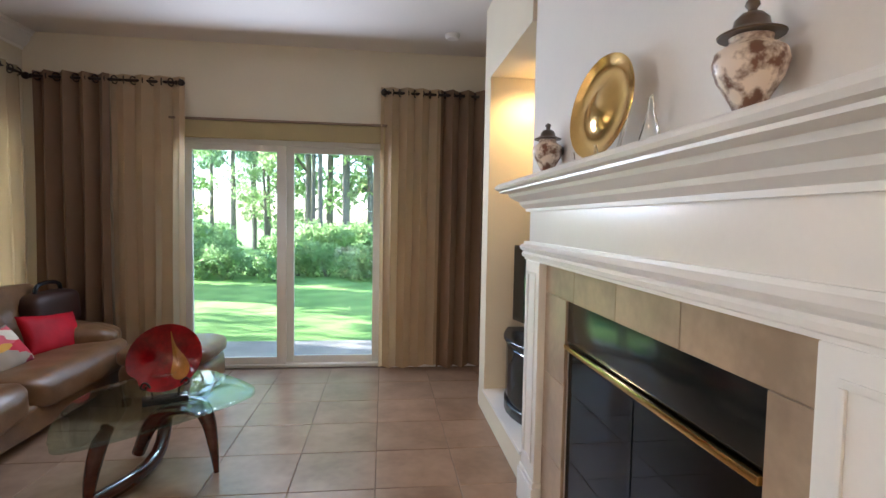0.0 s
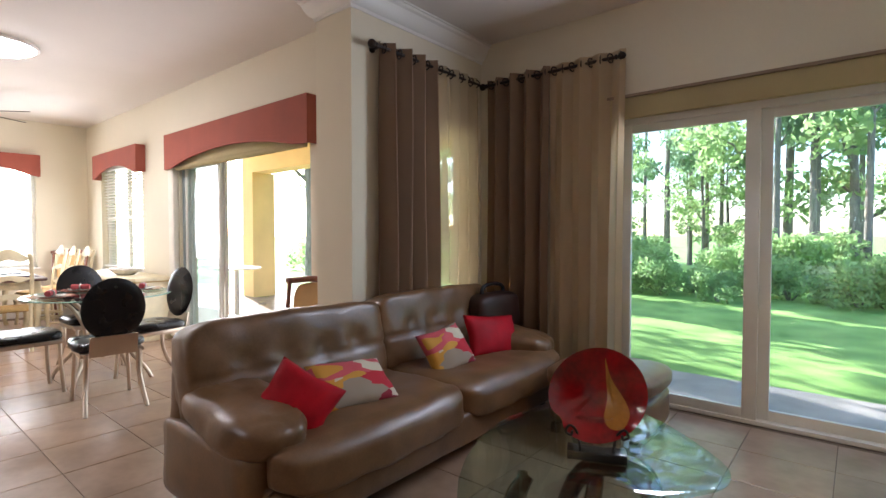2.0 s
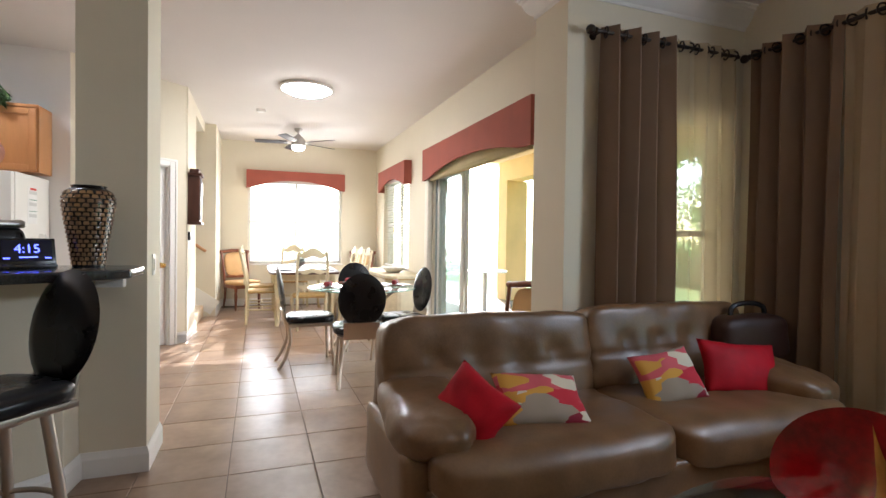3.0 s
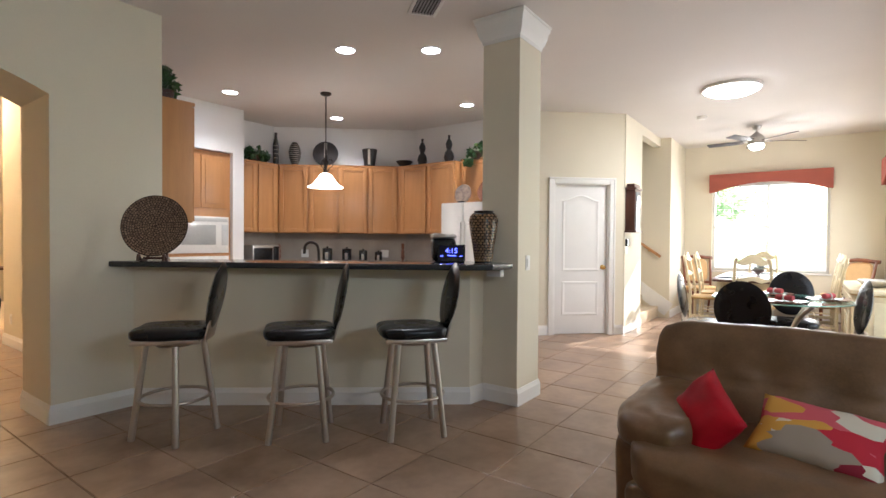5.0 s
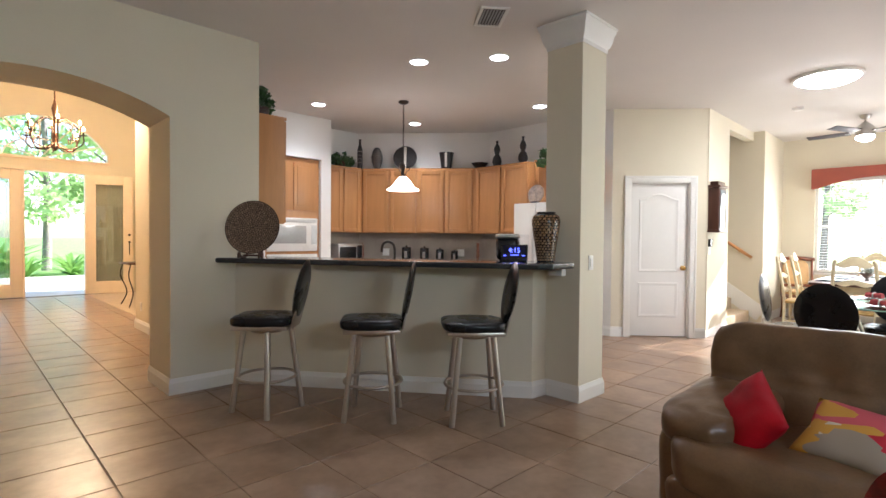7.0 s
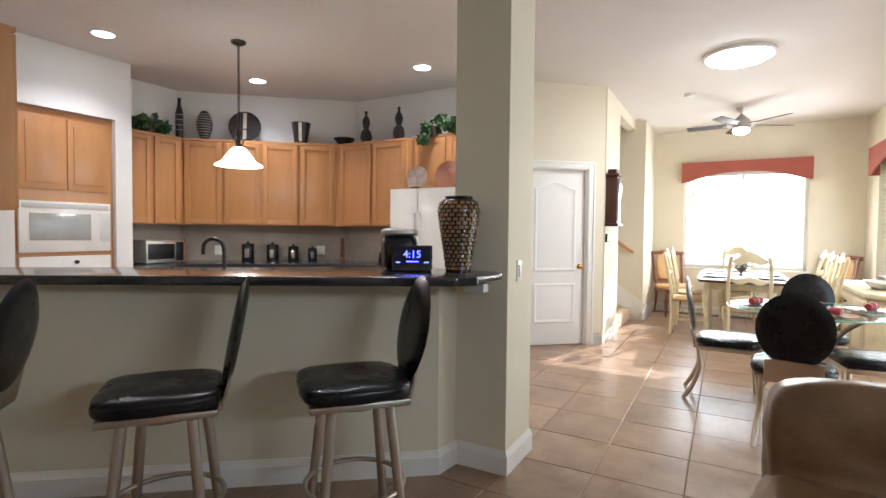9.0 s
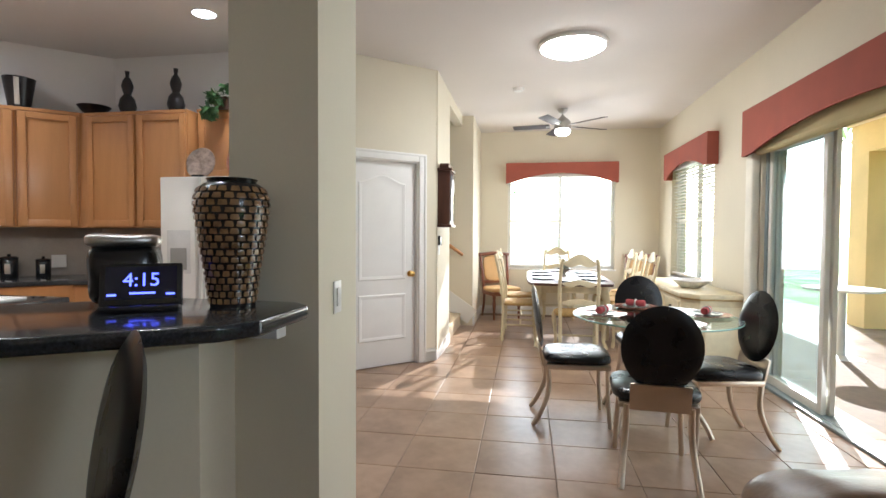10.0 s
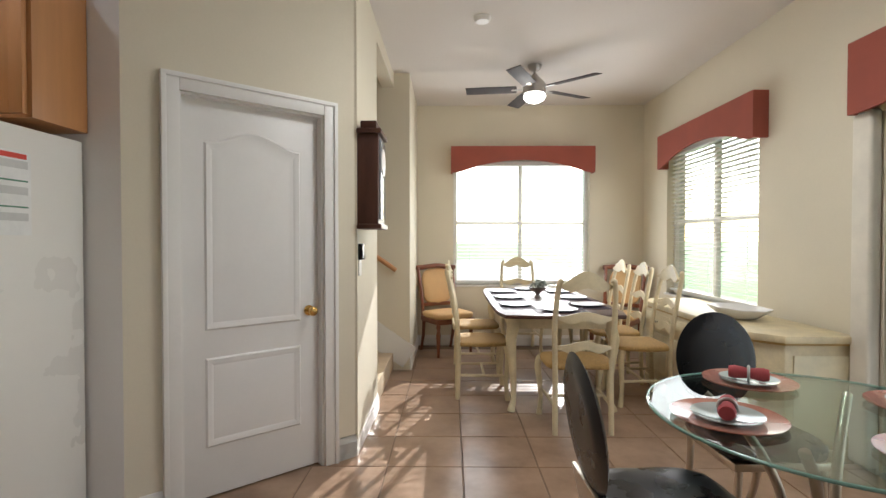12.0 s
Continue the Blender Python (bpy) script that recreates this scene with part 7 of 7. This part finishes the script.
def banded(label, at, prof, bands, group=""):
    v = thing("striped_vase", label, "vase", pose(*at), group)
    part("body", lathe(prof, 28), EBONY, v, smooth=60)

    def rad(z):
        for (r0, z0), (r1, z1) in zip(prof, prof[1:]):
            if z0 <= z <= z1 and z1 > z0:
                return r0 + (r1 - r0) * (z - z0) / (z1 - z0)
        return 0.02
    for z in bands:
        part("stripe", lathe([(rad(z) + 0.0005, z), (rad(z + 0.003) + 0.002, z + 0.003), (rad(z + 0.006) + 0.0005, z + 0.006)], 28, cap=False), IVORY, v)


banded("tall slim black vase with pale rings on the cabinets", (-5.62, -6.80, TOPZ), [(0, 0), (0.038, 0), (0.042, 0.02), (0.044, 0.30), (0.030, 0.36), (0.020, 0.40), (0.018, 0.47), (0.024, 0.48), (0, 0.482)], [0.10, 0.16, 0.22, 0.28])
banded("rounded black and ivory striped vase on the cabinets", (-5.81, -6.60, TOPZ), [(0, 0), (0.045, 0), (0.05, 0.02), (0.085, 0.12), (0.092, 0.20), (0.075, 0.28), (0.045, 0.33), (0.035, 0.345), (0, 0.346)], [0.03, 0.06, 0.09, 0.12, 0.15, 0.18, 0.21, 0.24, 0.27, 0.30])
rp = thing("round_platter", "round black platter with a pale stripe on the cabinets", "platter", Matrix.Translation((-6.15, -6.30, TOPZ + 0.19)) @ Matrix.Rotation(radians(41), 4, "Z") @ Matrix.Rotation(radians(82), 4, "Y"))
part("disc", lathe([(0, 0), (0.12, 0.002), (0.19, 0.014), (0.192, 0.02), (0.12, 0.01), (0, 0.008)], 44), EBONY, rp, smooth=60)
part("stripe", boxes((-0.188, 0.188, -0.02, 0.02, 0.011, 0.018)), IVORY, rp)
tp = thing("tapered_pot", "tapered black pot with a pale stripe on the cabinets", "pot", pose(-6.54, -5.75, TOPZ, 0, 0, 40))
part("body", lathe([(0, 0), (0.075, 0), (0.08, 0.02), (0.115, 0.25), (0.118, 0.26), (0.108, 0.26), (0.07, 0.03), (0, 0.025)], 28), EBONY, tp, smooth=60)
part("stripe", moved(boxes((0, 0.006, -0.018, 0.018, 0, 0.225), bevel=0.001), pose(0.083, 0, 0.025, 0, 8.5, 0)), IVORY, tp)
bwl = single("black_bowl", lathe([(0, 0), (0.06, 0), (0.07, 0.01), (0.135, 0.09), (0.13, 0.092), (0.06, 0.018), (0, 0.016)], 32), EBONY, "low black bowl on the kitchen cabinets", "bowl", pose(-6.88, -5.34, TOPZ))
for x, y in ((-6.9, -5.01), (-6.9, -4.52)):
    single("gourd_vase", lathe([(0, 0), (0.05, 0), (0.055, 0.02), (0.075, 0.08), (0.06, 0.15), (0.030, 0.19), (0.045, 0.24), (0.050, 0.27), (0.035, 0.32), (0.015, 0.35), (0.018, 0.39), (0.022, 0.40), (0, 0.401)], 24), EBONY, "dark gourd-shaped vase on the kitchen cabinets", "vase", pose(x, y, TOPZ), "gourd vases")


def ivy(label, at, blobs, n, seed):
    v = thing("ivy_plant", label, "plant", pose(*at), "cabinet plants")
    me = leaf_cloud(blobs, n, 0.035, seed)
    me.materials.append(mat("dark_ivy_leaf", (0.045, 0.11, 0.03), 0.45, vary=0.5, scale=30))
    o = new("leaves", me)
    o.parent = v
    part("pot", lathe([(0, 0), (0.07, 0), (0.09, 0.10), (0.08, 0.10), (0, 0.09)], 20), WALNUT, v)


ivy("trailing green ivy plant on the corner cabinet", (-5.28, -6.85, TOPZ), [(0, 0, 0.13, 0.15), (0.13, 0.03, 0.10, 0.11), (-0.12, 0.03, 0.10, 0.11)], 420, 31)
ivy("trailing green ivy plant hanging over the fridge cabinet", (-6.85, -4.02, TOPZ), [(0, 0.12, 0.14, 0.14), (0, 0.26, 0.10, 0.12), (0.10, -0.02, 0.08, 0.09), (0.16, -0.03, -0.06, 0.07), (0.05, 0.36, 0.06, 0.10)], 460, 32)
ivy("trailing green ivy plant on the hall side cabinet", (-3.05, -4.78, 2.42), [(0, 0, 0.14, 0.14), (-0.08, -0.12, 0.10, 0.10), (0.05, 0.08, 0.20, 0.10)], 420, 33)
# pendant and recessed lights
pd = thing("pendant_lamp", "iron pendant lamp with a white bell glass shade", "pendant lamp", pose(-5.0, -4.97, -0.075))
part("canopy", lathe([(0, 3.04), (0.04, 3.043), (0.065, 3.06), (0.065, 3.075), (0, 3.075)], 24), IRON, pd)
part("chain", join(*[moved(ring(0.013, 0.003, 12, 5), Matrix.Translation((0, 0, 3.03 - 0.022 * k)) @ Matrix.Rotation(radians(90 * (k % 2)), 4, "Z") @ Matrix.Rotation(radians(90), 4, "X") @ Matrix.Diagonal((0.8, 1.2, 1, 1))) for k in range(28)]), IRON, pd)
part("stem", lathe([(0, 2.12), (0.03, 2.12), (0.032, 2.14), (0.015, 2.17), (0.02, 2.22), (0.035, 2.26), (0.012, 2.29), (0.012, 2.40), (0.005, 2.43), (0, 2.43)], 16), IRON, pd)
for k in range(3):
    a = radians(30 + 120 * k)
    part("scroll", tube([(math.cos(a) * r, math.sin(a) * r, z) for r, z in ((0.015, 2.28), (0.06, 2.30), (0.09, 2.26), (0.075, 2.21), (0.045, 2.20), (0.025, 2.14))], 0.006, 7), IRON, pd)
part("shade", lathe([(0.045, 2.125), (0.07, 2.105), (0.11, 2.05), (0.15, 1.995), (0.205, 1.965), (0.208, 1.958), (0.20, 1.960), (0.145, 1.985), (0.10, 2.04), (0.06, 2.10), (0.04, 2.118)], 36, cap=False), glow("shade_glow", (1.0, 0.93, 0.82), 1.6), pd, "glowing white bell shade", smooth=60)
for x, y in ((-4.19, -3.77), (-4.64, -3.13), (-4.32, -5.87), (-5.9, -5.78), (-6.37, -3.87)):
    rl = thing("recessed_light", "recessed white ceiling downlight, glowing", "downlight", pose(x, y, H), "kitchen downlights")
    part("trim_ring", moved(ring(0.088, 0.008, 32, 6), pose(0, 0, -0.002)), TRIM, rl, smooth=180)
    part("lens", lathe([(0, -0.004), (0.08, -0.004), (0.08, 0.0), (0, 0.0)], 28), glow("downlight_glow", (0.93, 0.95, 1.0), 9.0), rl, "glowing lens")

# ---- entrance hall ----
IVP = mat("cream_door_paint", (0.78, 0.66, 0.50), 0.4, vary=0.04, bump=0.05)
OBSC = pane("leaded_glass", (0.80, 0.86, 0.84), 0.16)


def entry_leaf(name, label, m, w, z1, handle=False):
    d = thing(name, label, "door", m)
    d["kind"] = "structure"
    s = 0.17 if w > 0.6 else 0.12
    leaf = part("leaf", boxes((0, s, 0, 0.045, 0.01, z1), (w - s, w, 0, 0.045, 0.01, z1), (s, w - s, 0, 0.045, 0.01, 0.26), (s, w - s, 0, 0.045, z1 - 0.18, z1), bevel=0.004), IVP, d)
    g = part("pane", boxes((s, w - s, 0.018, 0.026, 0.26, z1 - 0.18)), OBSC, leaf)
    g.visible_shadow = False
    part("moulding", boxes((s - 0.01, s + 0.02, -0.01, 0.055, 0.25, z1 - 0.17), (w - s - 0.02, w - s + 0.01, -0.01, 0.055, 0.25, z1 - 0.17), (s, w - s, -0.01, 0.055, 0.25, 0.28), (s, w - s, -0.01, 0.055, z1 - 0.20, z1 - 0.17), bevel=0.004), IVP, leaf)
    zc = z1 / 2
    part("leading", join(*[tube([(s + 0.05, 0.022, z), (w - s - 0.05, 0.022, z)], 0.004, 5) for z in (0.35, zc - 0.4, zc + 0.4, z1 - 0.28)], *[tube([(x, 0.022, 0.30), (x, 0.022, z1 - 0.22)], 0.004, 5) for x in (s + 0.06, w - s - 0.06)],
                            tube([(w / 2 + 0.06 * math.cos(2 * math.pi * k / 20), 0.022, zc + 0.20 * math.sin(2 * math.pi * k / 20)) for k in range(21)], 0.005, 5)), FRAME_DARK, leaf)
    if handle:
        part("handle", join(tube(curve_pts([(w - 0.07, -0.02, 1.12), (w - 0.07, -0.07, 1.05), (w - 0.07, -0.06, 0.92), (w - 0.07, -0.02, 0.86)], 4), 0.010, 8), tube([(w - 0.07, 0, 1.14), (w - 0.07, -0.03, 1.14)], 0.025, 12), tube([(w - 0.07, 0, 1.30), (w - 0.07, -0.03, 1.30)], 0.028, 12)), IRON, d, "dark bronze handle set")
    return d


EZ = 2.60
entry_leaf("door_4", "cream front door leaf with leaded glass, standing open", pose(-2.98, -13.26, 0.0, 0, 0, 168), 0.88, EZ, True)
entry_leaf("window_4", "cream sidelight with leaded glass beside the door", pose(-1.93, -13.38, 0.0, 0, 0, 0), 0.80, EZ)
structure("trim_entry", boxes((-1.97, -1.93, -13.42, -13.28, 0, EZ), (-3.02, -2.98, -13.42, -13.28, 0, EZ), (-3.40, -1.05, -13.46, -13.24, EZ, EZ + 0.06), (-3.44, -1.0, -13.30, -13.25, 2.83, 2.89), (-3.40, -3.02, -13.43, -13.31, 0, EZ), bevel=0.004), IVP, "cream painted front door frame", "trim")
tw = thing("window_5", "arched transom window with fan bars over the door", "window")
tw["kind"] = "structure"
part("glazing_bar", join(*[tube([(-2.225 + 1.15 * c, -13.37, 2.88 + 0.85 * s) for c, s in ((0.1 * math.cos(a), 0.1 * math.sin(a)), (math.cos(a), math.sin(a)))], 0.016, 6) for a in (radians(25), radians(60), radians(90), radians(120), radians(155))], tube([(-2.225 + 0.6 * math.cos(radians(k)), -13.37, 2.86 + 0.42 * math.sin(radians(k))) for k in range(0, 181, 12)], 0.016, 6)), IVP, tw)

cd = thing("chandelier", "wrought iron chandelier with scrolled candle arms", "chandelier", pose(-2.0, -9.3, 0))
RUST = mat("aged_bronze_iron", (0.11, 0.06, 0.035), 0.45, 0.7, bump=0.2)
part("stem", lathe([(0, 2.50), (0.02, 2.52), (0.05, 2.56), (0.02, 2.62), (0.035, 2.70), (0.015, 2.80), (0.02, 3.0), (0.04, 3.12), (0.012, 3.25), (0.01, 3.47), (0, 3.47)], 16), RUST, cd)
part("chain", tube([(0, 0, 3.45), (0, 0, 4.3)], 0.008, 6), RUST, cd)
for k in range(8):
    a = 2 * math.pi * k / 8
    c, s = math.cos(a), math.sin(a)
    L = 0.42 if k % 2 else 0.30
    zz = 2.72 if k % 2 else 2.86
    arm = part("arm", tube([(c * p.x, s * p.x, p.z) for p in curve_pts([(0.03, 0, 2.62), (0.12, 0, 2.54), (L * 0.75, 0, 2.55), (L, 0, zz - 0.1), (L, 0, zz)], 4)], 0.010, 7), RUST, cd, smooth=60)
    part("scroll", tube([(c * p.x, s * p.x, p.z) for p in curve_pts([(0.04, 0, 2.95), (0.14, 0, 2.98), (L * 0.8, 0, 2.85), (L * 0.85, 0, 2.72), (L * 0.65, 0, 2.66), (L * 0.6, 0, 2.74)], 4)], 0.007, 6), RUST, cd, smooth=60)
    part("drip_pan", moved(lathe([(0, 0), (0.02, 0), (0.05, 0.012), (0.052, 0.016), (0.012, 0.012), (0.012, 0.07), (0, 0.072)], 16), pose(c * L, s * L, zz)), RUST, arm)
    part("bulb", moved(lathe([(0, 0.07), (0.012, 0.075), (0.018, 0.10), (0.010, 0.13), (0, 0.14)], 12), pose(c * L, s * L, zz)), glow("bulb_glow", (1.0, 0.72, 0.38), 12.0), arm, "glowing bulb", smooth=180)
ht = thing("hall_table", "small dark iron scroll table in the hall", "table", pose(-3.35, -10.6, 0.004))
part("top", boxes((-0.22, 0.22, -0.35, 0.35, 0.76, 0.79), bevel=0.006), WALNUT, ht)
for sx in (-0.17, 0.17):
    for sy in (-0.28, 0.28):
        part("leg", tube(curve_pts([(sx, sy, 0.76), (sx * 1.2, sy * 1.1, 0.55), (sx * 0.7, sy * 0.8, 0.25), (sx * 1.15, sy * 1.1, 0.0)], 5), 0.010, 7), IRON, ht)
switch_plate("white power outlet on the hall wall", Matrix.Translation((-2.738, -7.75, 0.32)) @ Matrix.Rotation(radians(-90), 4, "Z"), 0.07)

# ---- floor tiles, last ----
TSX, TSY = 0.4507, 0.4413
TX0, TY0 = -1.50 - 36 * TSX, 0.958 - 54 * TSY


def tile_mesh(w, d):
    g, b, t = 0.0025, 0.003, 0.006
    bm = bmesh.new()
    lo = [bm.verts.new(p) for p in ((g, g, -t), (w - g, g, -t), (w - g, d - g, -t), (g, d - g, -t))]
    mi = [bm.verts.new(p) for p in ((g, g, -0.0012), (w - g, g, -0.0012), (w - g, d - g, -0.0012), (g, d - g, -0.0012))]
    hi = [bm.verts.new(p) for p in ((g + b, g + b, 0), (w - g - b, g + b, 0), (w - g - b, d - g - b, 0), (g + b, d - g - b, 0))]
    bm.faces.new(hi)
    for a, c in ((lo, mi), (mi, hi)):
        for k in range(4):
            bm.faces.new((a[k], a[(k + 1) % 4], c[(k + 1) % 4], c[k]))
    return bm


floor_ob = bpy.data.objects["floor"]
one = mesh_of("tile", tile_mesh(TSX, TSY), TILE)
rest = bmesh.new()
count = 0
rng = random.Random(4)
for i in range(80):
    for j in range(90):
        x, y = TX0 + i * TSX, TY0 + j * TSY
        hall = -4.4 < x < -0.6 and -13.5 < y < -7.2
        room = -11.2 < x < 0.5 and -7.2 < y < YN - 0.2
        if not (hall or room) or x + TSX < XW or (x < -4.6 and y > YD - 0.1):
            continue
        near_way = (-7.6 < x < -0.4 and -3.4 < y < 1.7 and not (y > 0.1 and x < -4.2))
        if near_way and count < 300:
            count += 1
            shared("tile", one, floor_ob, pose(x, y, rng.uniform(-0.0006, 0.0006)))
        else:
            z = rng.uniform(-0.0006, 0.0006)
            g, b = 0.0025, 0.003
            v = [rest.verts.new((x + px, y + py, z + pz)) for px, py, pz in ((g, g, -0.006), (TSX - g, g, -0.006), (TSX - g, TSY - g, -0.006), (g, TSY - g, -0.006), (g + b, g + b, 0), (TSX - g - b, g + b, 0), (TSX - g - b, TSY - g - b, 0), (g + b, TSY - g - b, 0))]
            rest.faces.new(v[4:])
            for k in range(4):
                rest.faces.new((v[k], v[(k + 1) % 4], v[4 + (k + 1) % 4], v[4 + k]))
far_tiles = part("far_tiles", rest, TILE, floor_ob, smooth=None)
far_tiles["kind"] = "stuff"
